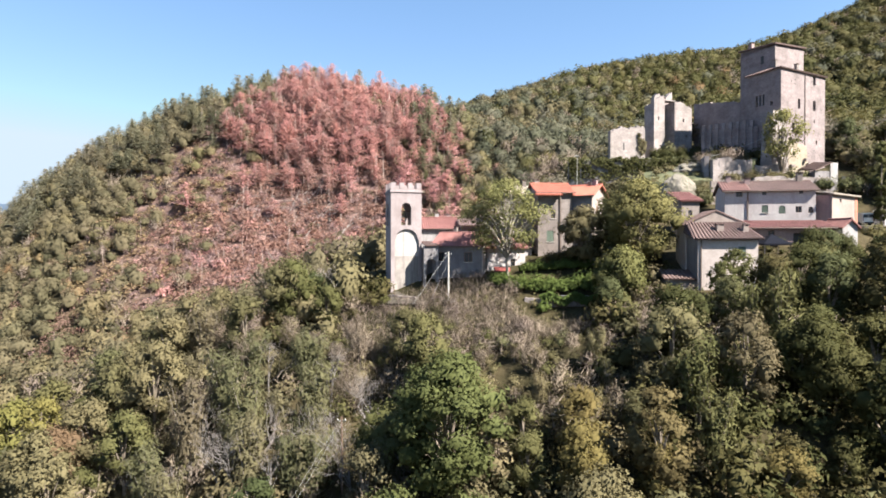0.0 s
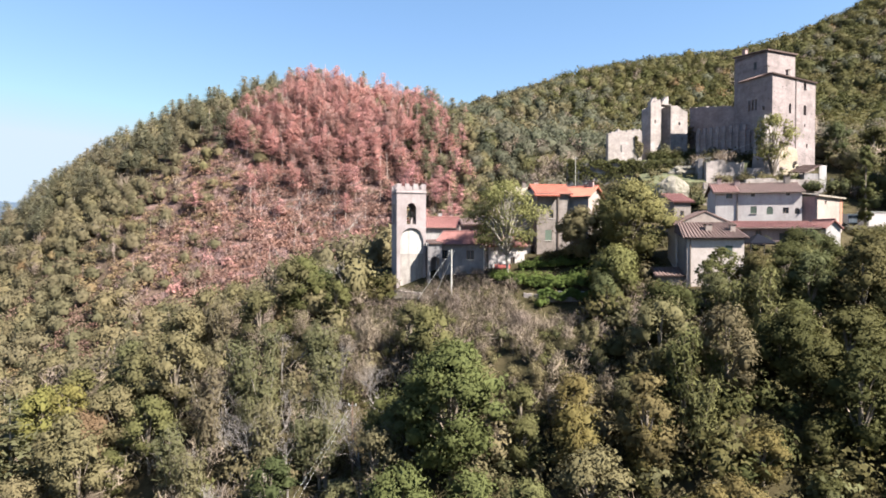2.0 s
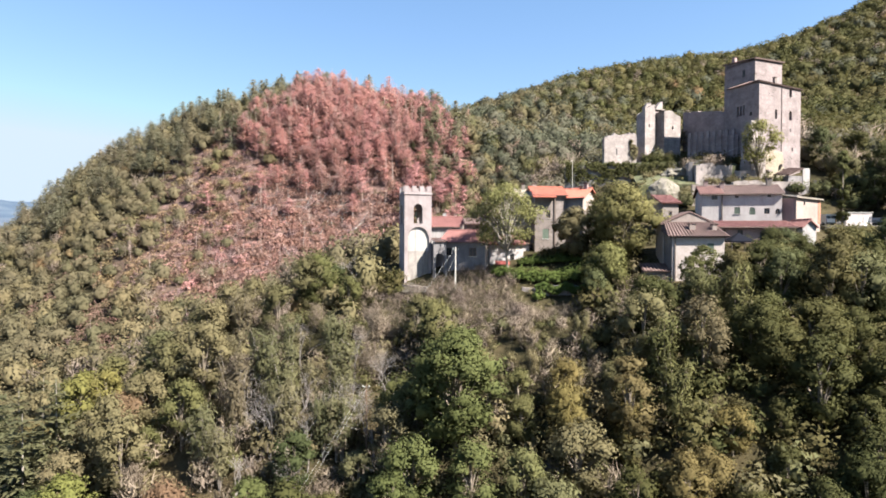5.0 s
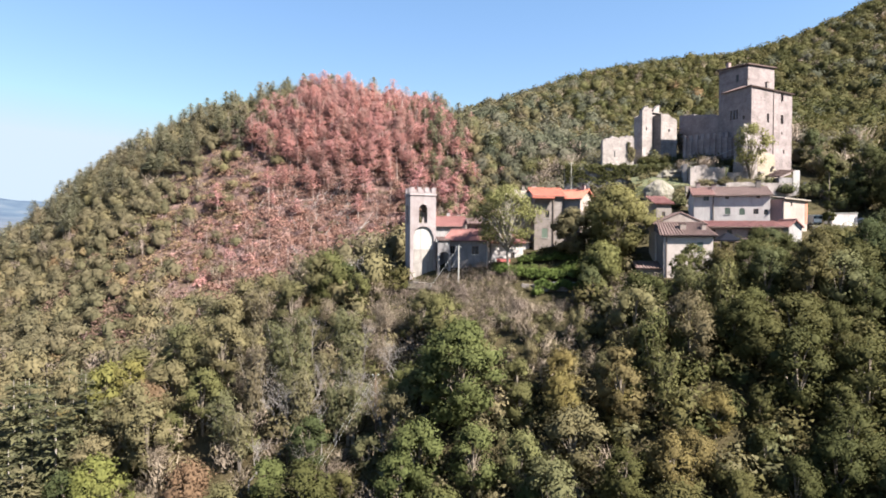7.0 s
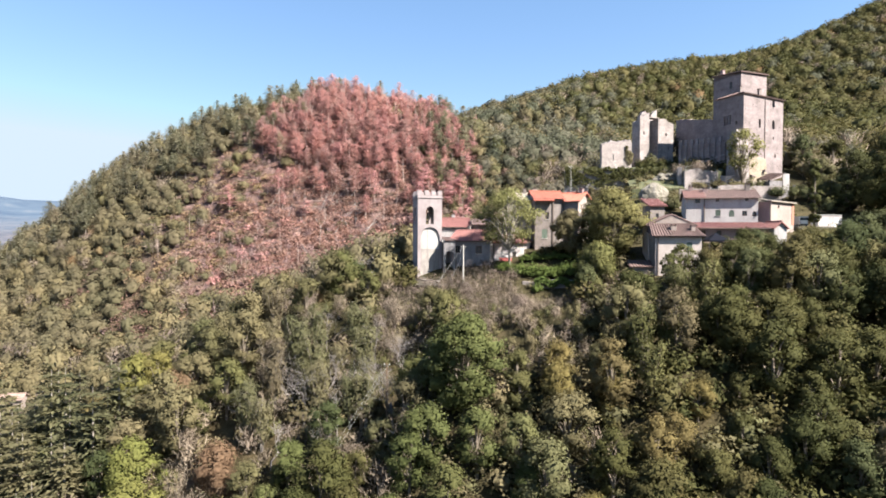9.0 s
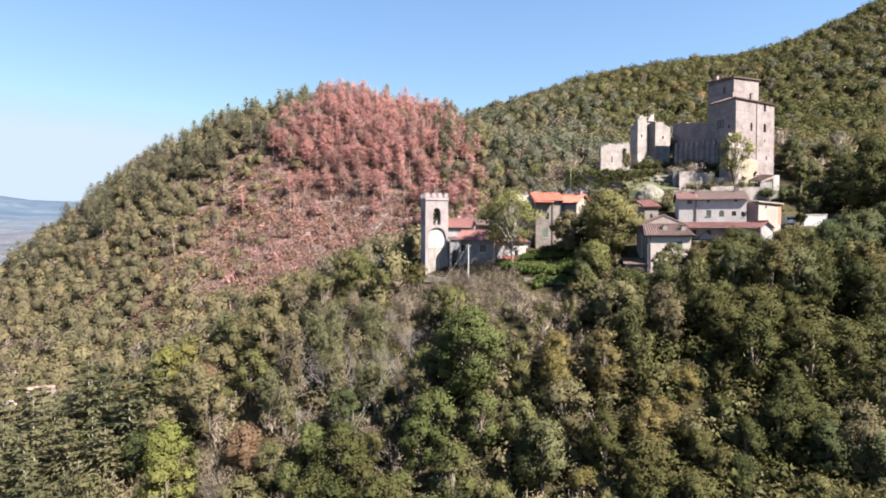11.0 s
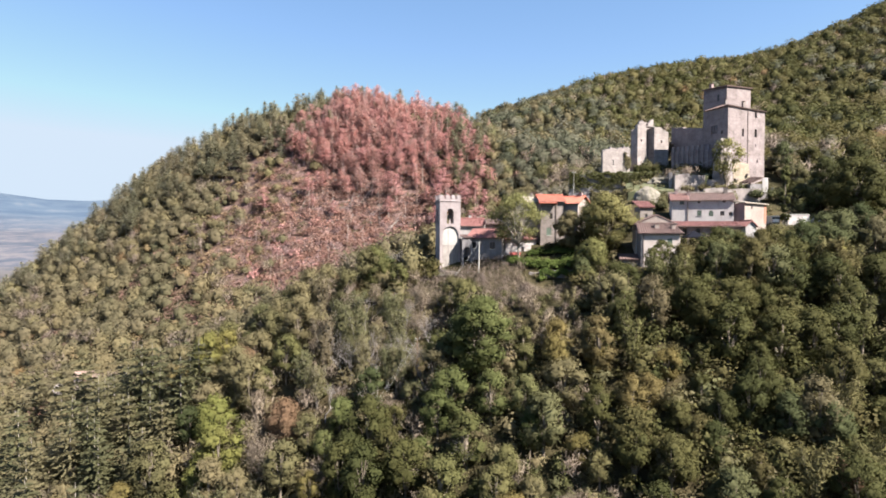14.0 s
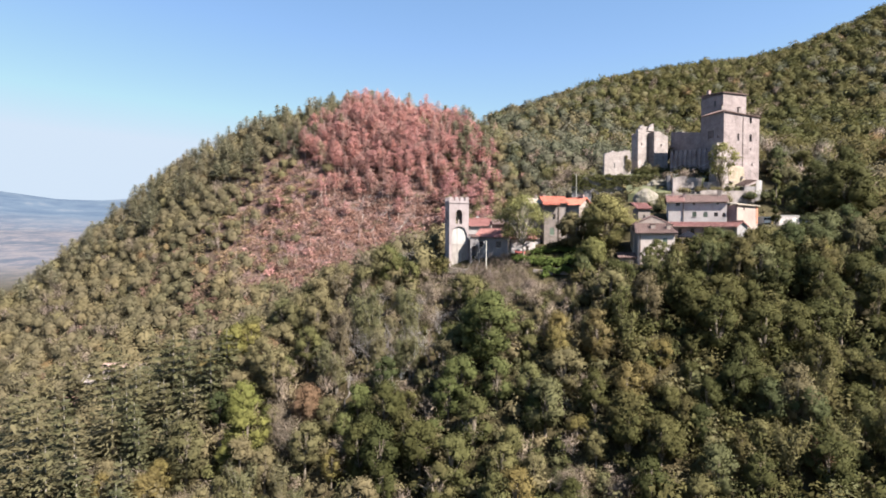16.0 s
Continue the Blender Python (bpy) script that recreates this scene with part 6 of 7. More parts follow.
place_trees("dark_oak", NEAR_OAK[3:], DEEP, BARK, spots(deep | (stand == "deep"), 0.55, 1.2), "oak on the slope, its shade put into a deep green", group=GROUP)
place_trees("holm_oak", NEAR_OAK[::-1], SAGE, BARK, spots(holm & ~deep | (stand == "sage"), 0.55, 1.2), "grey-green evergreen oak on the steep wooded slope", group=GROUP)
place_trees("young_ash", NEAR_FEATHER, SILVER, PALE_BARK, spots(feathery, 0.7, 1.15), "thin grey-green young tree with pale rising stems", group=GROUP)
place_trees("broadleaf_tree", NEAR_OAK[1:5], FRESH, BARK, spots(stand == "green", 0.6, 1.1), "fresh green broadleaf tree on the steep wooded slope", group=GROUP)
place_trees("young_tree", NEAR_FEATHER, SAGE, PALE_BARK, spots(stand == "brush", 0.36, 0.62), "low grey-green young tree on the open slope", group=GROUP)
place_trees("slender_tree", NEAR_FEATHER[::-1], OLIVE, BARK, spots(plumes, 0.85, 1.2), "slender olive-brown tree with thin rising stems", group=GROUP)
place_trees("ochre_tree", NEAR_OAK[:3], AUTUMN, BARK, spots((stand == "ochre") & clear_of, 0.7, 1.05), "ochre-brown autumn tree on the slope", group=GROUP)
place_trees("rusty_tree", NEAR_OAK[4:6], RUSTY, BARK, spots(stand == "rust", 0.5, 0.75), "rusty brown tree on the wooded slope", group=GROUP)
place_trees("lime_tree", NEAR_OAK[1:4], LIGHT, BARK, spots((stand == "lime") | (stand == "light"), 0.6, 0.9), "bright yellow-green tree on the slope", group=GROUP)
place_trees("leafless_tree", NEAR_TWIG, TWIGS, GREY_BARK, spots(twig & ~open_slope, 0.6, 1.0) + spots(open_slope & ~pine, 0.3, 0.55), "leafless brownish-grey twiggy tree on the slope", group=GROUP)
place_trees("pine_tree", NEAR_PINE, DUSKY_PINE, PALE_BARK, spots(pine, 0.8, 1.1), "grey-green tiered pine on the lower slope", group=GROUP)
place_trees("yellowing_tree", NEAR_OAK[1:4], AUTUMN, BARK, spots(yellow, 0.6, 0.9), "yellowing autumn tree on the slope", group=GROUP)
place_trees("bare_tree", NEAR_BARE, None, GREY_BARK, spots(bare, 0.7, 1.0) + [(a, b, 1.0 + 0.02 * (k % 7)) for k, (a, b) in enumerate(((-18, 73), (-14, 70), (-22, 70), (-26, 67), (-19, 64), (-30, 72), (-15, 78), (-24, 80), (-14.5, 75), (-33, 66), (-20, 58), (-28, 60)))], "bare grey forked tree without leaves", group=GROUP)

# -- trees that stand out
place_trees("plane_tree", kind_set(1, lambda: oak(16.4, 17.0, 84, 96, 0.19, 0.24, 0.46, 0.15)), PLANE, PALE_BARK, [(10.2, 92.0, 1.0)], "tall thin yellow-green plane tree beside the parish house")
place_trees("walnut_tree", kind_set(1, lambda: oak(14.6, 16.5, 80, 150, 0.21, 0.08, 0.6, 0.45)), AIRY, BARK, [(30.2, 90.0, 1.0)], "large full green tree between the houses")
place_trees("garden_tree", kind_set(1, lambda: oak(8.4, 8.8, 44, 130, 0.2, 0.05, 0.75, 0.45)), AIRY, BARK, [(25.4, 82.4, 1.0)], "light green spreading tree above the garden wall")
place_trees("rusty_tree", kind_set(1, lambda: oak(9, 7, 30, 130, 0.2, 0.1)), RUSTY, BARK, [(-35.0, 57.0, 0.95), (-48.5, 73.0, 0.9), (51.0, 37.0, 0.75)], "rusty brown tree on the wooded slope")
place_trees("shade_tree", kind_set(1, lambda: oak(10.5, 9.0, 54, 110, 0.2, 0.05, 0.7)), SAGE, BARK, [(22.3, 92.2, 1.0)], "grey-green tree before the orange-roofed house")
place_trees("great_oak", kind_set(1, lambda: oak(17.5, 13.0, 90, 150, 0.22, 0.05, 0.62, 0.5)), FRESH, BARK, [(0.5, 57.5, 1.0)], "large dense green oak rising above the slope")
place_trees("great_oak", kind_set(1, lambda: oak(20.0, 17.0, 90, 150, 0.26, 0.05, 0.62, 0.5)), DEEP, BARK, [(95.5, 103.5, 1.0)], "large dark green oak beside the road")
place_trees("autumn_tree", kind_set(1, lambda: oak(14, 7, 40, 130, 0.2, 0.1, 0.85)), AUTUMN, BARK, [(21.0, 56.0, 0.9)], "tall yellow-brown autumn tree on the slope")
place_trees("bright_tree", kind_set(1, lambda: oak(11, 9, 34, 140, 0.2, 0.1, 0.9)), LIGHT, BARK, [(-58.0, 78.5, 1.0), (-49.0, 59.5, 0.9), (-45.0, 53.0, 1.0), (76.0, 80.0, 0.55)], "bright yellow-green tree among pines")
place_trees("grey_tree", kind_set(2, lambda: (None, bare_limbs(12, 0.62, 5, 0.17))), None, GREY_BARK, [(-9.6, 71.0, 1.3), (-10.6, 67.0, 1.2), (-8.8, 69.0, 0.95), (-25.0, 66.0, 1.0), (59.0, 128.5, 0.85)], "large bare silver-grey tree with spreading limbs")
place_trees("keep_tree", kind_set(1, lambda: oak(13.5, 8.8, 44, 48, 0.2, 0.4, 0.6, 0.2)), PLANE, BARK, [(71.0, 122.0, 1.28)], "thin green tree in front of the castle keep")
place_trees("terrace_oak", NEAR_OAK[:3], DEEP, BARK, [(a, b, min(0.9, sightline_scale(a, b))) for a, b in ((51.5, 81.0), (56.5, 81.5), (62.0, 82.0), (67.5, 83.0), (73.5, 85.0), (80.0, 88.0), (47.5, 76.5))], "dense dark oak on the terrace below the houses")
place_trees("young_tree", NEAR_OAK[2:5], OLIVE, BARK, [(40.2, 75.0, 0.4), (43.8, 73.5, 0.5), (35.0, 74.0, 0.42), (47.5, 73.0, 0.55)], "young olive-green tree before the small house")
place_trees("thin_tree", kind_set(1, lambda: oak(11, 7, 34, 60, 0.23, 0.2, 0.62, 0.25)), OLIVE, BARK, [(38.6, 76.6, (0.4 - gz(38.6, 76.6)) / 11), (36.2, 75.0, (-2.2 - gz(36.2, 75.0)) / 11)], "thin airy olive-green tree before the small house")
place_trees("dark_oak", NEAR_OAK[3:6], DEEP, BARK, [(94.0, 114.0, 1.2), (99.0, 108.0, 1.2), (97.0, 127.0, 1.2), (104.0, 118.0, 1.4)], "large dark oak on the slope beside the houses")
place_trees("broadleaf_tree", NEAR_OAK[:3], GREEN, BARK, [(91.0, 113.5, 0.9), (90.5, 122.5, 1.0), (93.0, 134.0, 1.0)], "green tree on the slope beside the keep")
place_trees("cypress", kind_set(1, lambda: (lambda v: (v, tube([(0, 0, -0.5), (0, 0, 9)], [0.2, 0.05], 6)))(broadleaf(13, 1.9, 40, 90, 0.17, 0.03, 1)[0])), OLIVE, BARK, [(76.6, 101.7, 1.38)], "slender dark cypress beside the wing")

# -- far woods
FAR_OAK = [shaggy(rng.uniform(6.0, 7.8), rng.uniform(7.0, 9.6), 200, 0.4, 0.66, 13, 0.6) for _ in range(8)]
FARTHEST = [shaggy(rng.uniform(7.0, 8.2), rng.uniform(8.0, 11.0), 105, 0.6, 0.72, 10, 0.66) for _ in range(8)]
LOW_BUSH = [shaggy(rng.uniform(3.4, 4.8), rng.uniform(4.4, 6.2), 140, 0.3, 0.5, 8, 0.55) for _ in range(7)]
FAR_TWIG = [twiggy(7, 6.5, 220, 0.8, 0.12) for _ in range(4)]
BURN_TWIG = [twiggy(5, 7.0, 120, 0.8, 0.12) for _ in range(4)]
BURN_BUSH = [fuzz(rng.uniform(1.8, 3.4), rng.uniform(5.0, 7.5), 90, 0.44) for _ in range(7)]
TUFT = [fuzz(1.8, 3.2, 28, 0.4) for _ in range(6)]
STALK = [twiggy(2.6, 2.6, 46, 0.62, 0.05) for _ in range(4)]
CREST_PINE = [conifer(12, rng.uniform(6, 8.5), 10, 10, 0.75, 0.35, 0.2, 0.0, 0.35, 2.5) for _ in range(5)]
RAVINE_PINE = [conifer(14, rng.uniform(8, 10), 8, 12, 0.75, 0.15, 0.1, 0.04, 0.4, 1.6) for _ in range(4)]
DEAD_PINE = [conifer(rng.uniform(12.5, 15.0), rng.uniform(7.0, 9.8), 13, 10, 0.9, 0.36, 0.36, 0.0, 0.2, 3.8) for _ in range(5)]


def far_woods():
    # left flank and the hill with the dead stand
    s = lambda m, lo, hi: rng.uniform(lo, hi, m.sum())
    x, y = scatter(-300, 14, 96, 316, 5.6)
    ok = (y > 60 - 0.25 * x * (x < 0)) & (x > -330 + 0.2 * y)
    x, y = x[ok], y[ok]
    h = ground_height(x, y)
    n1, r, r2 = patch(x, y, 26, 21.0), rng.random(len(x)), rng.random(len(x))
    core = np.exp(-(((x + 44) / 56) ** 2 + ((y - 246) / 31) ** 2)) + 0.3 * (n1 - 0.5) + 0.22 * (r2 - 0.5)
    red = (core > 0.44) & (h > 12)
    mixed_in = red & ((x > -22) & (r < 0.5) | (x < -72) & (r < 0.45))
    burn = np.exp(-(((x + 60) / 55) ** 2 + ((y - 205) / 46) ** 2)) + 0.5 * (n1 - 0.5) + 0.55 * (r2 - 0.5)
    dry = ~red & (burn > 0.42)
    crest = ~red & (y > 236) & (x < -30) & (r < 0.42) & ~dry
    bracken = ~red & ~dry & ~crest & (x < -62) & (y < 215) & (patch(x, y, 15, 8.0) > 0.72)
    green = ~red & ~dry & ~crest & ~bracken
    twig = green & (r < 0.10)
    rust = green & (r > 0.90 + 0.08 * (x < -110)) & (r < 0.99)
    gold = green & (r > 0.99)
    holm = green & ~twig & ~rust & ~gold & (n1 > 0.42)
    rest = green & ~twig & ~rust & ~gold & ~holm
    forest("broadleaf_wood", "mixed green wood covering the hillside", FAR_OAK, SAGE, x[rest], y[rest], s(rest, 0.7, 1.15))
    forest("holm_oak_wood", "grey-green evergreen wood on the hillside", FAR_OAK, GREY_SAGE, x[holm], y[holm], s(holm, 0.7, 1.15))
    forest("leafless_wood", "leafless grey-brown trees among the wood", FAR_TWIG, TWIGS, x[twig], y[twig], s(twig, 0.8, 1.1))
    k = bracken & (r < 0.3)
    forest("rusty_wood", "low rusty trees on the bracken slope", FAR_OAK, OCHRE, x[k], y[k], s(k, 0.35, 0.6))
    forest("yellow_wood", "scattered yellowing trees in the wood", FAR_OAK, YELLOW, x[gold], y[gold], s(gold, 0.55, 0.85))
    forest("rusty_wood", "ochre-brown trees scattered in the wood", FAR_OAK, OCHRE, x[rust], y[rust], s(rust, 0.5, 0.85))
    forest("pine_wood", "pines along the crest of the hill, haze put into their pale needles", CREST_PINE, PINE, x[crest], y[crest], s(crest, 0.7, 1.1))
    poles_of("pine_trunks", "bare trunks of the pines on the crest", PALE_BARK, x[crest], y[crest], rng.uniform(6, 10, crest.sum()), 0.17)
    west = x + 40 * (n1 - 0.5) < -92
    k = dry & (r < 0.5) & ~west
    forest("dry_scrub", "dry orange-brown scrub on the burnt slope", BURN_BUSH, BROWN, x[k], y[k], s(k, 0.8, 1.3))
    k = dry & (r < 0.5) & west
    forest("dry_scrub", "dry ochre scrub on the edge of the burnt slope", BURN_BUSH, OCHRE, x[k], y[k], s(k, 0.8, 1.3))
    k = dry & (r >= 0.5) & (r < 0.60)
    forest("green_scrub", "olive bushes regrowing on the dry slope", BURN_BUSH, GREY_SAGE, x[k], y[k], s(k, 0.7, 1.2))
    k = dry & (r >= 0.60) & ~west & (y < 208)
    forest("dry_scrub", "dead reddish bushes on the burnt slope", BURN_BUSH, DEAD, x[k], y[k], s(k, 0.6, 1.1))
    k = dry & (r >= 0.60) & ~west & (y >= 208)
    forest("dead_pine_wood", "dead reddish pines thinning out down the burnt slope", DEAD_PINE, DEAD, x[k], y[k], s(k, 0.55, 0.9))
    poles_of("dead_trunks", "pale bare trunks of dead pines on the slope", DEAD_BARK, x[k], y[k], rng.uniform(7, 12, k.sum()), 0.18)
    k = red & ~mixed_in & (r < 0.95)
    forest("dead_pine_wood", "dead reddish pines standing on the hilltop", DEAD_PINE, DEAD, x[k], y[k], s(k, 0.66, 1.0))
    forest("pine_wood", "green pines standing among the dead ones", CREST_PINE, PINE, x[mixed_in], y[mixed_in], s(mixed_in, 0.8, 1.2))
    poles_of("dead_trunks", "pale bare trunks of the dead pines", DEAD_BARK, x[red], y[red], rng.uniform(9, 14, red.sum()), 0.2)
    k = dry & (r < 0.2)
    poles_of("dead_trunks", "pale bare trunks on the burnt slope", DEAD_BARK, x[k], y[k], rng.uniform(4, 10, k.sum()), 0.12)
    x3, y3 = scatter(-110, 10, 215, 285, 4.4)
    k = np.exp(-(((x3 + 48) / 52) ** 2 + ((y3 - 248) / 28) ** 2)) + 0.35 * (patch(x3, y3, 26, 21.0) - 0.5) > 0.5
    forest("dead_pine_wood", "dead reddish pines standing on the hilltop", DEAD_PINE, DEAD, x3[k], y3[k], rng.uniform(0.62, 0.95, k.sum()))
    poles_of("dead_trunks", "pale bare trunks of the dead pines", DEAD_BARK, x3[k], y3[k], rng.uniform(9, 13, k.sum()), 0.18)
    x7, y7 = scatter(-150, -78, 130, 225, 6.0)
    q = rng.random(len(x7))
    k = q < 0.55 * np.clip((-70 - x7) / 45, 0, 1)
    forest("holm_oak_wood", "grey-green trees along the edge of the burnt slope", FAR_OAK, GREY_SAGE, x7[k], y7[k], rng.uniform(0.5, 0.9, k.sum()))
    # fallen trunks on the barest part of the burnt slope
    logs = []
    for k in range(70):
        lx, ly, way = rng.normal(-47, 13), rng.normal(222, 11), rng.uniform(0, math.pi)
        reach = rng.uniform(2.5, 5.5)
        ends = [(lx + math.cos(way) * reach * q, ly + math.sin(way) * reach * q) for q in (-1, 1)]
        logs.append(tube([(a, b, gz(a, b) + 0.9) for a, b in ends], [0.2, 0.1], 5))
    v, f = joined(logs)
    tagged(link_arrays("fallen_trunks", v, f, GREY_BARK), "grey fallen trunks lying across the burnt slope", "tree trunks", kind="stuff")
    # tufts of dry growth covering the burnt ground
    x6, y6 = scatter(-150, 6, 140, 262, 2.15)
    k = np.exp(-(((x6 + 56) / 54) ** 2 + ((y6 - 206) / 48) ** 2)) + 0.4 * (rng.random(len(x6)) - 0.5) > 0.45
    x6, y6 = x6[k], y6[k]
    q = rng.random(len(x6))
    west = x6 + 40 * (rng.random(len(x6)) - 0.5) < -92
    forest("dry_tufts", "low dry pinkish growth on the burnt ground", TUFT, BROWN, x6[(q < 0.6) & ~west], y6[(q < 0.6) & ~west], rng.uniform(0.6, 1.3, ((q < 0.6) & ~west).sum()))
    forest("dry_tufts", "low dry ochre growth on the slope", TUFT, OCHRE, x6[(q < 0.6) & west], y6[(q < 0.6) & west], rng.uniform(0.6, 1.3, ((q < 0.6) & west).sum()))
    forest("dry_tufts", "low dead reddish growth on the burnt ground", TUFT, DEAD, x6[(q > 0.84) & ~west], y6[(q > 0.84) & ~west], rng.uniform(0.5, 1.2, ((q > 0.84) & ~west).sum()))
    k = (q > 0.6) & (q < 0.84)
    forest("dry_twigs", "grey-pink dry stalks on the burnt ground", STALK, MAUVE, x6[k], y6[k], rng.uniform(0.6, 1.2, k.sum()))
    # low scrub under the dead stand
    x2, y2 = scatter(-190, 14, 97, 272, 2.9)
    q, q2 = rng.random(len(x2)), rng.random(len(x2))
    n2 = np.exp(-(((x2 + 54) / 57) ** 2 + ((y2 - 214) / 52) ** 2)) + 0.55 * (patch(x2, y2, 22, 4.0) - 0.5) + 0.5 * (q2 - 0.5)
    hot, cool = n2 > 0.36, (n2 <= 0.36) & (q < 0.4)
    west = x2 + 50 * (q2 - 0.5) < -92
    k = hot & (q < 0.62) & ~west
    forest("dry_scrub", "dry brown undergrowth below the dead pines", BURN_BUSH, BROWN, x2[k], y2[k], rng.uniform(0.55, 1.1, k.sum()))
    k = hot & (q < 0.62) & west
    forest("dry_scrub", "dry ochre undergrowth below the wood", BURN_BUSH, OCHRE, x2[k], y2[k], rng.uniform(0.55, 1.1, k.sum()))
    k = hot & (q > 0.62) & (q < 0.68 + 0.08 * west)
    forest("green_scrub", "olive bushes regrowing on the dry slope", BURN_BUSH, GREY_SAGE, x2[k], y2[k], rng.uniform(0.45, 0.8, k.sum()))
    k = hot & (q > 0.68 + 0.08 * west)
    forest("dry_twigs", "dry leafless undergrowth below the dead pines", BURN_TWIG, MAUVE, x2[k], y2[k], rng.uniform(0.35, 0.65, k.sum()))
    fern = ~hot & (x2 < -58) & (y2 < 215) & (patch(x2, y2, 15, 8.0) > 0.66)
    forest("bracken", "pinkish-brown bracken between the trees", BURN_BUSH, BROWN, x2[fern], y2[fern], rng.uniform(0.45, 0.9, fern.sum()))
    cool &= ~fern
    forest("green_scrub", "green undergrowth on the wooded slope", BURN_BUSH, GREY_SAGE, x2[cool], y2[cool], rng.uniform(0.5, 1.0, cool.sum()))
    # the saddle: green wood with dead pines mixed in
    x5, y5 = scatter(-16, 34, 185, 262, 5.0)
    q = np.clip(rng.random(len(x5)) + 0.35 * (x5 > 10) - 0.2 * (x5 < 5), 0, 2)
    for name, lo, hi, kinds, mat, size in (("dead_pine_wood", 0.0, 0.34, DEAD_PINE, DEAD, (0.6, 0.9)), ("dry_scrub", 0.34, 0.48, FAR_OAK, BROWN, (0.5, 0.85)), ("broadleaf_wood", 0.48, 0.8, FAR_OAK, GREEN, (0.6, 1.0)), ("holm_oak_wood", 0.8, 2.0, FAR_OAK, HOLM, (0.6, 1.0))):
        k = (q >= lo) & (q < hi)
        forest(name, "mixed green and reddish wood in the saddle", kinds, mat, x5[k], y5[k], rng.uniform(*size, k.sum()))
    k = q < 0.34
    poles_of("dead_trunks", "pale bare trunks of pines in the saddle", DEAD_BARK, x5[k], y5[k], rng.uniform(8, 12, k.sum()), 0.15)
    # taller trees along the crest beside the dead stand
    x4, y4 = scatter(-34, 16, 252, 284, 5.6)
    forest("broadleaf_wood", "rounded green trees along the crest of the hill", FAR_OAK, GREEN, x4, y4, rng.uniform(0.8, 1.25, len(x4)))
    # the big hill behind castle and village
    x, y = scatter(0, 470, 118, 575, 7.0)
    ok = (x > 12) & (y > 128 - 0.35 * (x - 60) * (x > 60)) & (x < 0.85 * y + 60)
    x, y = x[ok], y[ok]
    n1, r = patch(x, y, 45, 31.0), rng.random(len(x))
    near = y < 230
    twig, gold = (r < 0.05) | ((n1 < 0.3) & (r < 0.25)), r > 0.993
    holm = ~twig & ~gold & (n1 + 0.3 * (r - 0.5) > 0.42)
    olive = ~twig & ~gold & ~holm & (r > 0.82)
    green = ~twig & ~gold & ~holm & ~olive
    # towards +x darker leaves put the hillside's shade into the colour
    dusk = rng.random(len(x)) < np.clip((x - 66) / 75, 0.05, 0.85)
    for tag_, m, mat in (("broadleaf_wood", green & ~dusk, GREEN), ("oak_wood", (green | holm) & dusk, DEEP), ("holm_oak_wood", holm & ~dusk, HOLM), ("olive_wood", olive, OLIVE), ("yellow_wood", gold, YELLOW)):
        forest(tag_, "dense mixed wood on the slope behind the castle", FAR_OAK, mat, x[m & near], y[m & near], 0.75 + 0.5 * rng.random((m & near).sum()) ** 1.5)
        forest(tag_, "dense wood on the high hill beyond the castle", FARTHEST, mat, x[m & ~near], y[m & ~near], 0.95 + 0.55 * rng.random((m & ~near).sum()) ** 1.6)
    forest("leafless_wood", "leafless grey-brown trees on the high hill", FAR_TWIG, TWIGS, x[twig], y[twig], s(twig, 0.8, 1.2))
    # right flank beyond the near slope
    x, y = scatter(86, 210, 30, 130, 6.4)
    k = y < 128 - 0.2 * (x - 86)
    x, y = x[k], y[k]
    # deep green here puts the flank's shade into the leaves
    forest("broadleaf_wood", "green wood on the flank beside the village", FAR_OAK, DEEP, x, y, rng.uniform(0.7, 1.1, len(x)))
    # ravine floor and the far left foot of the slope
    x, y = scatter(-260, -60, 30, 112, 6.4)
    k = (x < -82) | (y > 90)
    x, y = x[k], y[k]
    k = (np.hypot(x + 112, (y - 104) * 1.3) + 16 * (patch(x, y, 18, 12.0) - 0.5) < 26) | (x < -82) & (y < 80) & (rng.random(len(x)) < 0.6)
    forest("pine_wood", "dark tiered pines in the ravine", RAVINE_PINE, DUSKY_PINE, x[k][::2], y[k][::2], rng.uniform(0.95, 1.35, len(x[k][::2])))
    poles_of("pine_trunks", "pale trunks of the ravine pines", PALE_BARK, x[k][::2], y[k][::2], rng.uniform(9, 14, len(x[k][::2])), 0.16)
    x, y = x[~k], y[~k]
    forest("holm_oak_wood", "pines and oaks in the ravine below the hill", FAR_OAK, SAGE, x[::2], y[::2], rng.uniform(0.7, 1.0, len(x[::2])))
    forest("broadleaf_wood", "pines and oaks in the ravine below the hill", FAR_OAK, GREEN, x[1::2], y[1::2], rng.uniform(0.7, 1.0, len(x[1::2])))


far_woods()


# -- undergrowth, hedges, ivy
SCRUB = [shaggy(rng.uniform(3.4, 4.8), rng.uniform(4.4, 6.2), 160, 0.27, 0.42, 8, 0.5) for _ in range(6)]
x, y = scatter(-84, 92, 28, 98, 3.5)
out_ = np.hypot((x + 10.5) / 4.0, (y - 68) / 7.5) > 1
x, y = x[out_], y[out_]
half = rng.random(len(x))
top = np.array([min(1.0, 0.28 + 0.5 * sightline_scale(a, b)) if sightline_scale(a, b) < 1.5 else 1.0 for a, b in zip(x, y)])
# undergrowth beyond x 20 goes darker: the slope's shade put into its colour
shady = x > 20
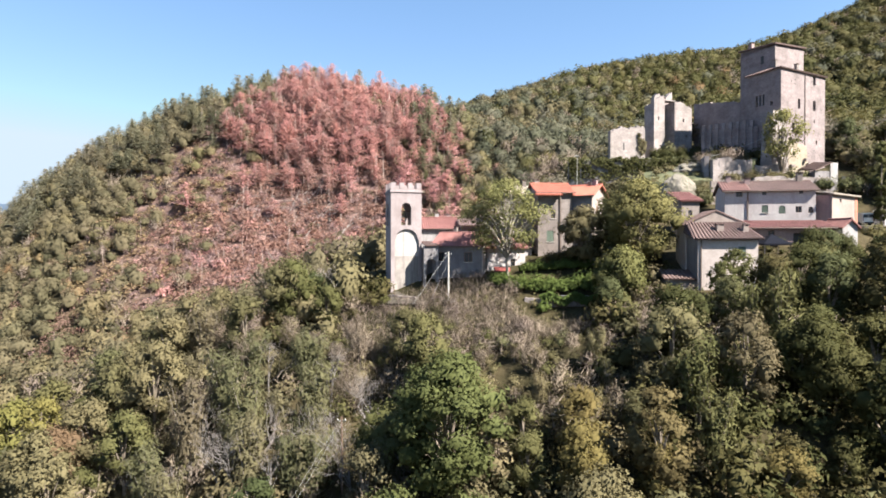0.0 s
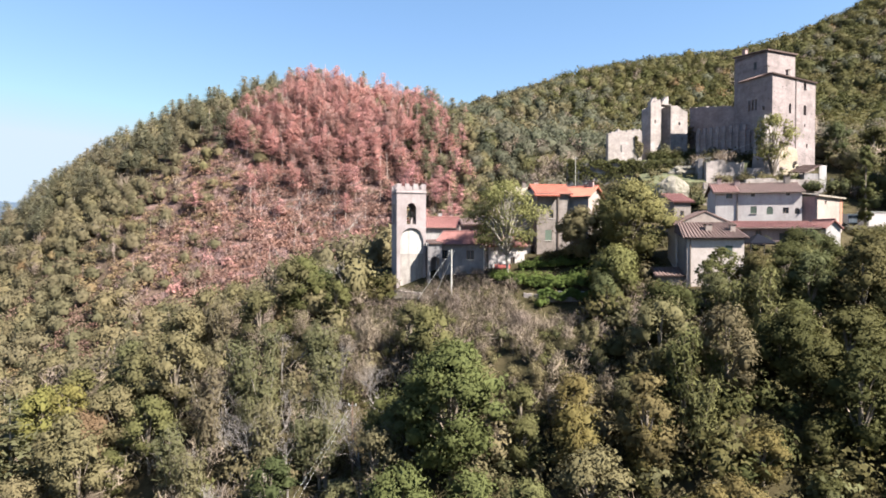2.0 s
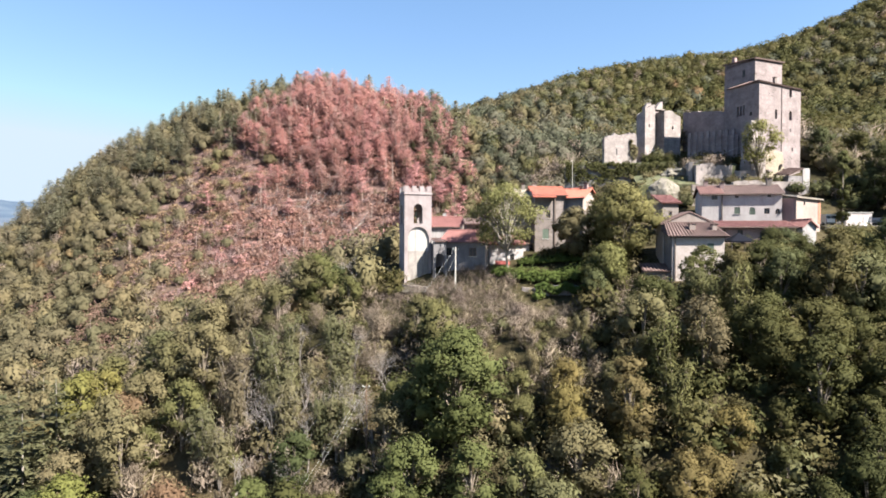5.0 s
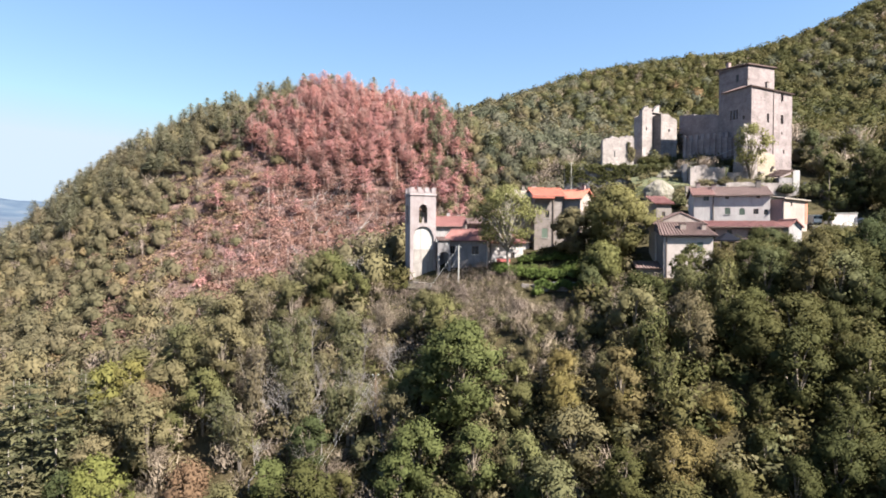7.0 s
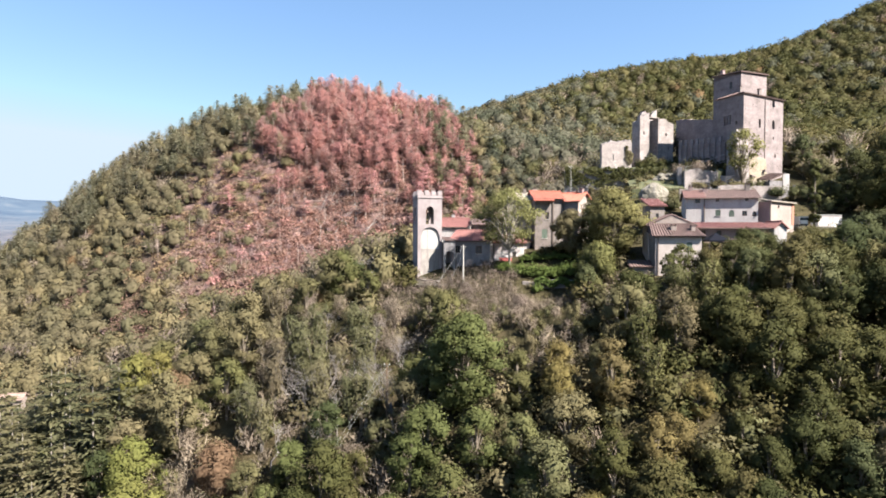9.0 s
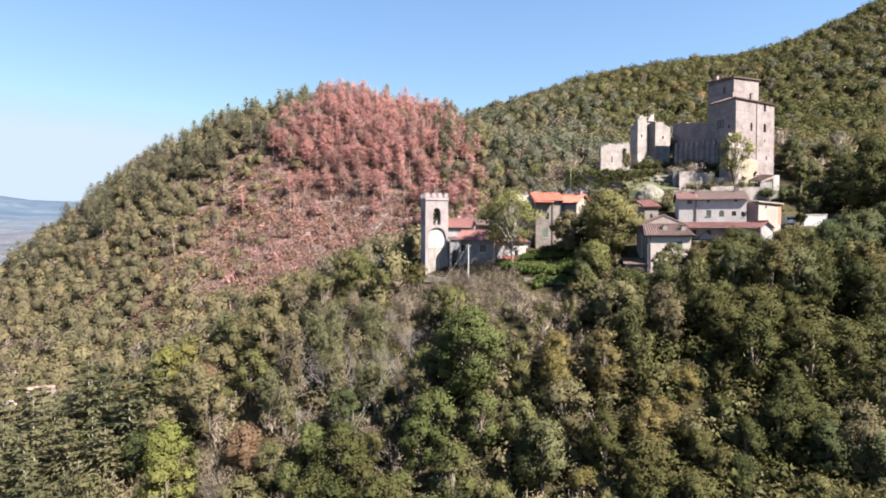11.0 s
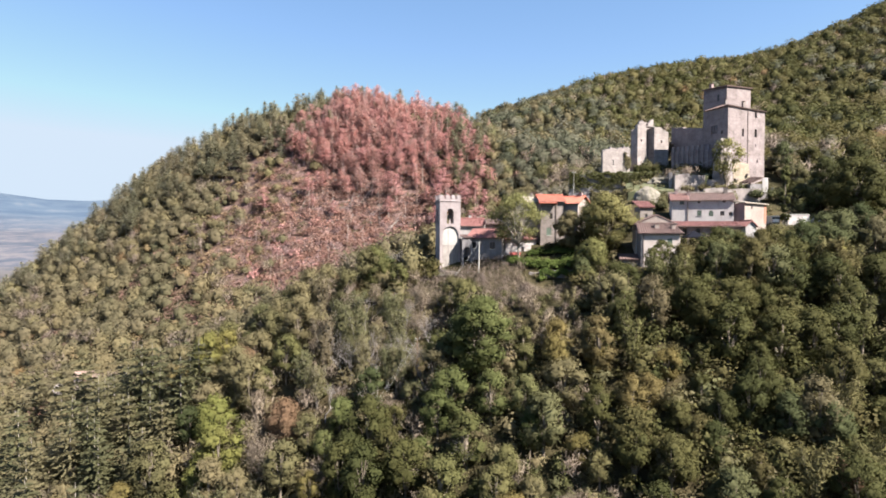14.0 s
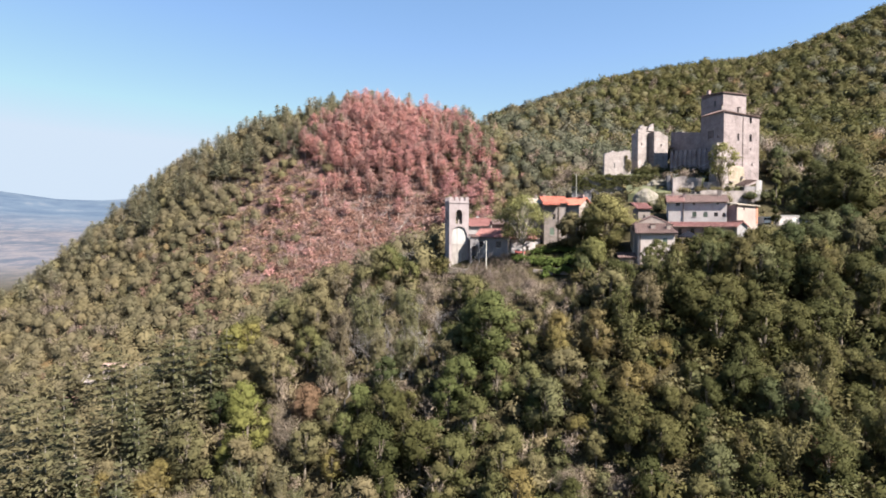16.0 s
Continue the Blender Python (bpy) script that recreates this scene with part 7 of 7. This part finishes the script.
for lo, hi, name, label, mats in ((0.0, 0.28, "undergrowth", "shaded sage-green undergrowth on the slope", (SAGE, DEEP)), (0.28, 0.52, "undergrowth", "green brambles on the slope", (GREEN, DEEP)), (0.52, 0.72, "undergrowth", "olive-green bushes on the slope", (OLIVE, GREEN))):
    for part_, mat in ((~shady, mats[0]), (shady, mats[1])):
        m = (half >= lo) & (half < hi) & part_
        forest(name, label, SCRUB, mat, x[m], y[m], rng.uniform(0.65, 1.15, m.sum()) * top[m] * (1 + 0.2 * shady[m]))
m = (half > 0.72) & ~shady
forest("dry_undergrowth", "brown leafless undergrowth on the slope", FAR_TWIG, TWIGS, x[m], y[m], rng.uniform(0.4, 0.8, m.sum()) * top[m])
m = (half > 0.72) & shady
forest("undergrowth", "bushes on the slope, shade put into their deep green", SCRUB, DEEP, x[m], y[m], rng.uniform(0.8, 1.4, m.sum()) * top[m])
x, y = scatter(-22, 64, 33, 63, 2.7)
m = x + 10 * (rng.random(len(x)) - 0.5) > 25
forest("undergrowth", "brambles filling the slope, shade put into their deep green", SCRUB, DEEP, x[m], y[m], rng.uniform(0.5, 0.95, m.sum()))
forest("undergrowth", "green brambles between the trees", SCRUB, GREEN, x[~m], y[~m], rng.uniform(0.35, 0.75, (~m).sum()))
# gully brambles in deep green: the oak's shade put into their colour
x, y = np.meshgrid(np.arange(-14, -6.5, 1.5), np.arange(60, 76, 1.5))
x, y = x.ravel() + rng.uniform(-0.6, 0.6, x.size), y.ravel() + rng.uniform(-0.6, 0.6, y.size)
forest("undergrowth", "gully brambles, the gully's shade put into their green", SCRUB, DEEP, x, y, rng.uniform(0.25, 0.45, len(x)))
x, y = scatter(4, 27, 60, 77, 2.3)
m = rng.random(len(x))
forest("undergrowth", "low sage-green bushes on the open slope", SCRUB, SAGE, x[m < 0.7], y[m < 0.7], rng.uniform(0.25, 0.5, (m < 0.7).sum()))
forest("dry_undergrowth", "brown leafless bushes on the open slope", FAR_TWIG, TWIGS, x[m > 0.7], y[m > 0.7], rng.uniform(0.3, 0.5, (m > 0.7).sum()))
# climbers in deep green: the house's shade put into their colour
x = np.repeat(np.linspace(17.5, 25.0, 9), 2)
y = np.tile([94.6, 96.2], 9) + rng.normal(size=18) * 0.3
forest("garden_scrub", "climbers before the orange-roofed house, its shade put into their green", SCRUB, DEEP, x, y, rng.uniform(0.35, 0.6, 18))
x = np.linspace(7.8, 25.0, 44)
y = np.where(x < 11, 91.4 - (x - 7.8) * 0.85, 88.7 - (x - 11) * 0.11)
forest("ivy_hedge", "bright green ivy hedge along the garden terrace", LOW_BUSH, IVY, x, y + rng.normal(size=44) * 0.4, rng.uniform(0.4, 0.62, 44))
x, y = np.linspace(12.5, 25, 22), np.linspace(93.0, 90.8, 22)
forest("ivy_hedge", "green hedge between the garden and the houses", LOW_BUSH, IVY, x, y, rng.uniform(0.36, 0.52, 22))
forest("ivy_hedge", "rounded green bush before the garden wall", LOW_BUSH, IVY, np.array([14.6, 15.3]), np.array([85.4, 85.6]), np.array([0.5, 0.4]))



def ivy(a, b, z0, z1, n, mat, label, depth=0.5, size=0.3):
    """Ivy hanging over the face of a wall from a to b."""
    t = rng.random(n)
    p = np.stack([a[0] + (b[0] - a[0]) * t, a[1] + (b[1] - a[1]) * t, z0 + (z1 - z0) * np.sqrt(rng.random(n))], 1)
    w = np.array([b[1] - a[1], a[0] - b[0], 0.0])
    w = w / np.linalg.norm(w)
    p = p + w * rng.uniform(0.05, depth, (n, 1))
    p[:, 2] += 0.35 * np.sin(p[:, 0] * 1.7)
    p = p[[noise.noise(Vector((q[0] * 0.3, q[2] * 0.55, 5.0))) > -0.28 for q in p]]
    n = len(p)
    v, f, o = sprays(p, w + rng.normal(size=(n, 3)) * 0.5 + np.array([0, 0, 0.4]), size, outward=w + rng.normal(size=(n, 3)) * 0.3 + np.array([0, 0, 0.3]))
    tagged(smooth_faces(link_arrays("ivy", v, f, mat, tone=np.repeat(rng.random(n) * 0.3, 3), normals=o)), label, "ivy", kind="stuff")


ivy((30, 139), (63, 136.5), 13.5, 19.6, 4200, DEEP, "dark ivy covering the castle retaining wall", 0.9)
ivy((34, 127), (58, 124.5), 7.5, 12.8, 4500, GREEN, "ivy on the lower terrace wall", 0.8)
ivy((14.5, 86.3), (24.0, 85.1), -9.3, -7.9, 1500, IVY, "bright ivy over the garden wall", 0.8, 0.26)
ivy((49.2, 147.2), (51.4, 147.7), 21.5, 27.0, 420, GREEN, "ivy on the broken ruin wall", 0.4)
x, y = scatter(28, 96, 112, 142, 3.6)
KEEP = (x > 66) & (x < 88) & (y > 120) | (x < 60) & (y > 124)
x, y = x[~KEEP], y[~KEEP]
m = rng.random(len(x))
forest("castle_scrub", "green scrub on the castle slope", LOW_BUSH, GREEN, x[m < 0.3], y[m < 0.3], rng.uniform(0.25, 0.6, (m < 0.3).sum()))
forest("castle_scrub", "leafless scrub on the castle slope", FAR_TWIG, TWIGS, x[m > 0.86], y[m > 0.86], rng.uniform(0.3, 0.6, (m > 0.86).sum()))
x, y = scatter(12, 98, 86, 112, 3.8)
m = rng.random(len(x))
inside = np.zeros(len(x), bool)
for a, b, c, d in ((-10, 92, 20, 118), (14, 96, 30, 110), (34, 76, 46, 93), (45, 90, 74, 112), (36, 96, 43, 104)):
    inside |= (x > a) & (x < c) & (y > b) & (y < d)
m[inside] = 9
forest("garden_scrub", "bushes growing between the village houses", LOW_BUSH, GREEN, x[m < 0.6], y[m < 0.6], rng.uniform(0.3, 0.7, (m < 0.6).sum()))
xs, ys = np.meshgrid(np.arange(-14, 26, 2.0), np.arange(81, 95.5, 1.9))
x, y = xs.ravel() + rng.uniform(-1, 1, xs.size), ys.ravel() + rng.uniform(-1, 1, xs.size)
k = ~((x > 10.5) & (y > 82)) & (y < 91)
x, y = x[k], y[k]
q = rng.random(len(x))
FINE_TWIG = [twiggy(7, 6.5, 480, 0.5, 0.07) for _ in range(3)]
xt, yt = np.meshgrid(np.arange(-16, 30, 1.1), np.arange(76, 96, 1.1))
xt, yt = xt.ravel() + rng.uniform(-0.6, 0.6, xt.size), yt.ravel() + rng.uniform(-0.6, 0.6, xt.size)
k = ~((xt > 11) & (yt > 83.0)) & ~((xt > 8) & (yt > 88.5)) & ~((xt > -11) & (yt > 91.0))
xt, yt = xt[k], yt[k]
qt = rng.random(len(xt))
forest("rough_grass", "rough tussocks and weeds below the church", TUFT, OLIVE, xt[qt < 0.5], yt[qt < 0.5], rng.uniform(0.28, 0.6, (qt < 0.5).sum()))
forest("rough_grass", "dry beige stalks below the church", STALK, TWIGS, xt[qt > 0.5], yt[qt > 0.5], rng.uniform(0.55, 1.0, (qt > 0.5).sum()))
xd, yd = np.meshgrid(np.arange(-10, 9, 1.1), np.arange(89, 95.2, 0.9))
xd, yd = xd.ravel() + rng.uniform(-0.5, 0.5, xd.size), yd.ravel() + rng.uniform(-0.4, 0.4, xd.size)
xe, ye = np.meshgrid(np.arange(1, 23, 0.95), np.arange(78.5, 88.6, 0.95))
xe, ye = xe.ravel() + rng.uniform(-0.5, 0.5, xe.size), ye.ravel() + rng.uniform(-0.5, 0.5, xe.size)
k = ~((xe > 11) & (ye > 82.0))
xe, ye = xe[k], ye[k]
forest("rough_grass", "brown leafless scrub on the open slope under the garden", STALK, TWIGS, xe, ye, rng.uniform(0.5, 0.95, len(xe)))
forest("rough_grass", "dry stalks at the foot of the church wall", STALK, TWIGS, xd, yd, rng.uniform(0.35, 0.7, len(xd)))
forest("rough_grass", "dry tussocks at the foot of the church wall", TUFT, GREY_SAGE, xd[::2], yd[::2], rng.uniform(0.25, 0.45, len(xd[::2])))
forest("dry_undergrowth", "pale leafless scrub below the church", FINE_TWIG, TWIGS, x[q < 0.5], y[q < 0.5], rng.uniform(0.22, 0.4, (q < 0.5).sum()) * np.where(y[q < 0.5] > 84, 0.7, 1.1))
forest("undergrowth", "low green brambles below the church", SCRUB, HOLM, x[q > 0.75], y[q > 0.75], rng.uniform(0.18, 0.32, (q > 0.75).sum()))
xs, ys = np.meshgrid(np.arange(30, 47, 2.4), np.arange(66, 80, 2.4))
x, y = xs.ravel() + rng.uniform(-1, 1, xs.size), ys.ravel() + rng.uniform(-1, 1, xs.size)
q = rng.random(len(x))
forest("undergrowth", "green bushes below the small house", SCRUB, GREEN, x[q < 0.7], y[q < 0.7], rng.uniform(0.35, 0.7, (q < 0.7).sum()))
forest("dry_undergrowth", "brown twiggy bushes below the small house", FAR_TWIG, TWIGS, x[q > 0.7], y[q > 0.7], rng.uniform(0.3, 0.55, (q > 0.7).sum()))
# bushes at the foot of the bell tower, its shadow put into their green
x, y = np.array([-14.5, -12.5, -10.8, -9.8, -13.0, -11.2, -15.5, -9.4, -12.2, -14.0]), np.array([97.5, 96.5, 95.8, 94.2, 94.0, 93.0, 95.0, 92.6, 98.8, 92.0])
forest("tower_scrub", "bushes crowding the foot of the bell tower, its shadow put into their green", SCRUB, DEEP, x, y, np.linspace(1.1, 0.5, 10))
# bushes crowding the terraces under the castle walls
def terrace_bushes(label, kinds, mat, a, b, z0, z1, n, spread, lo, hi):
    t = rng.random(n)
    bx, by = a[0] + (b[0] - a[0]) * t + rng.normal(size=n) * spread, a[1] + (b[1] - a[1]) * t + rng.normal(size=n) * spread
    forest("castle_scrub", label, kinds, mat, bx, by, rng.uniform(lo, hi, n), base=z0 + (z1 - z0) * t)


terrace_bushes("dark bushes along the foot of the battlemented wall", LOW_BUSH, DEEP, (60.5, 136.5), (71.0, 129.0), 18.4, 17.8, 30, 0.7, 0.55, 0.85)
# the keep's shadow is put into these brambles as deep green
terrace_bushes("brambles below the ruined tower, the keep's shadow put into their green", LOW_BUSH, DEEP, (52.0, 142.5), (66.0, 140.5), 19.2, 19.4, 30, 0.8, 0.6, 0.95)
terrace_bushes("green scrub on the castle forecourt", LOW_BUSH, GREEN, (60.5, 127.5), (68.5, 128.0), 16.6, 16.8, 14, 1.2, 0.3, 0.55)
terrace_bushes("dry scrub on the castle forecourt", FAR_TWIG, TWIGS, (58.5, 128.5), (66.0, 127.0), 16.8, 16.6, 10, 1.2, 0.3, 0.5)
terrace_bushes("green weeds on the grass bank", TUFT, OLIVE, (46.0, 127.0), (58.0, 131.0), 13.0, 15.2, 70, 2.2, 0.3, 0.6)
terrace_bushes("green bushes on the grass bank", LOW_BUSH, SAGE, (46.0, 133.0), (58.5, 134.0), 14.5, 16.6, 22, 1.4, 0.3, 0.5)
terrace_bushes("green bushes under the forecourt wall", LOW_BUSH, GREEN, (52.0, 121.5), (57.5, 121.5), 9.6, 10.2, 14, 0.9, 0.4, 0.7)
terrace_bushes("weeds along the forecourt wall", LOW_BUSH, SAGE, (57.5, 122.6), (72.0, 121.0), 12.4, 12.6, 26, 0.6, 0.35, 0.6)
terrace_bushes("bushes at the foot of the keep", LOW_BUSH, GREEN, (70.0, 123.0), (81.0, 122.5), 12.5, 12.5, 14, 0.9, 0.35, 0.65)
terrace_bushes("bushes before the outbuilding", LOW_BUSH, GREEN, (77.0, 119.6), (85.0, 119.0), 10.4, 10.4, 14, 0.6, 0.45, 0.7)
terrace_bushes("green bushes along the edge of the road", LOW_BUSH, OLIVE, (72.5, 99.6), (99.0, 99.4), -0.3, 0.3, 44, 0.5, 0.5, 0.75)
terrace_bushes("weeds above the road wall", LOW_BUSH, SAGE, (50.0, 115.5), (70.0, 115.0), 8.8, 9.4, 26, 1.0, 0.4, 0.7)
terrace_bushes("green bushes at the end of the road wall", LOW_BUSH, GREEN, (49.0, 111.0), (52.5, 112.0), 6.5, 6.6, 7, 0.5, 0.6, 0.9)
terrace_bushes("grass tussocks over the terrace edge", TUFT, GREEN, (32.0, 139.5), (62.0, 137.8), 18.7, 19.8, 60, 0.8, 0.3, 0.6)
# bushes at the foot of the castle walls
x, y = np.linspace(57, 71.5, 20) + rng.normal(size=20) * 0.5, np.linspace(135.5, 127.5, 20) + rng.normal(size=20) * 0.8
forest("castle_scrub", "dark bushes at the foot of the castle wall", SCRUB, DEEP, x, y, rng.uniform(0.45, 0.85, 20))
x, y = np.linspace(52, 58, 7), np.linspace(143.5, 141.5, 7)
forest("castle_scrub", "dark bushes on the castle terrace", SCRUB, GREEN, x, y, rng.uniform(0.5, 0.9, 7), 4.5)
x, y = scatter(86, 118, 112.5, 146, 3.4)
q = rng.random(len(x))
for lo, hi, kinds, mat, label in ((0.0, 0.25, LOW_BUSH, GREEN, "green bushes beside the keep"), (0.25, 0.4, LOW_BUSH, SAGE, "sage-green bushes beside the keep"), (0.63, 0.68, FAR_TWIG, TWIGS, "leafless bushes beside the keep"), (0.68, 1.0, LOW_BUSH, DEEP, "dark bushes beside the keep"), (0.4, 0.63, LOW_BUSH, FRESH, "fresh green bushes beside the keep")):
    k = (q >= lo) & (q < hi)
    forest("castle_scrub", label, kinds, mat, x[k], y[k], rng.uniform(0.6, 1.25, k.sum()))
# woods at the foot of the near slope
x, y = scatter(-60, 84, 8, 32, 5.4)
# more deep green beyond x 5, shade of that side put into colour
q = rng.random(len(x)) + 0.5 * (x > 5)
for lo, hi, mat, label in ((0.0, 0.4, OLIVE, "olive-green wood at the foot of the slope"), (0.4, 0.7, GREEN, "green wood at the foot of the slope"), (0.7, 2.0, DEEP, "deep green wood at the foot of the slope")):
    k = (q >= lo) & (q < hi)
    forest("slope_wood", label, FAR_OAK, mat, x[k], y[k], rng.uniform(0.7, 1.1, k.sum()))
x, y = np.array([44.5, 46.0, 47.2, 45.2, 46.6, 30.5, 32.0, 44.8]), np.array([85.5, 83.5, 81.5, 80.0, 78.5, 92.5, 95.0, 88.0])
forest("garden_scrub", "dark bushes between the small house and the annex", SCRUB, DEEP, x, y, np.linspace(0.45, 0.75, 8))
x, y = np.meshgrid(np.arange(44.5, 53, 1.9), np.arange(77, 90.5, 1.9))
x, y = x.ravel() + rng.uniform(-0.7, 0.7, x.size), y.ravel() + rng.uniform(-0.7, 0.7, y.size)
k = np.hypot(x - 48.6, y - 86.0) > 2.6
x, y = x[k], y[k]
forest("garden_scrub", "dark bushes round the gazebo", SCRUB, DEEP, x, y, rng.uniform(0.35, 0.6, len(x)))
# these bushes carry the walnut's shade in their deep green
x, y = np.meshgrid(np.arange(30, 35, 1.8), np.arange(80, 97, 1.8))
x, y = x.ravel() + rng.uniform(-0.7, 0.7, x.size), y.ravel() + rng.uniform(-0.7, 0.7, y.size)
forest("garden_scrub", "bushes under the walnut, its shade put into their green", SCRUB, DEEP, x, y, rng.uniform(0.3, 0.5, len(x)))
# rough grass round the houses
xs, ys = np.meshgrid(np.arange(12, 98, 1.7), np.arange(84, 122, 1.7))
x, y = xs.ravel() + rng.uniform(-0.8, 0.8, xs.size), ys.ravel() + rng.uniform(-0.8, 0.8, xs.size)
free = np.ones(len(x), bool)
for a, b, c, d in ((-10, 92, 14, 118), (14, 96, 30, 110), (34, 79, 46, 93), (45, 90, 74, 112), (36, 96, 43, 104)):
    free &= ~((x > a) & (x < c) & (y > b) & (y < d))
x, y = x[free], y[free]
q = rng.random(len(x))
forest("rough_grass", "rough green tussocks round the houses", TUFT, OLIVE, x[q < 0.4], y[q < 0.4], rng.uniform(0.25, 0.5, (q < 0.4).sum()))
forest("rough_grass", "green weeds round the houses", TUFT, GREEN, x[q > 0.7], y[q > 0.7], rng.uniform(0.25, 0.6, (q > 0.7).sum()))
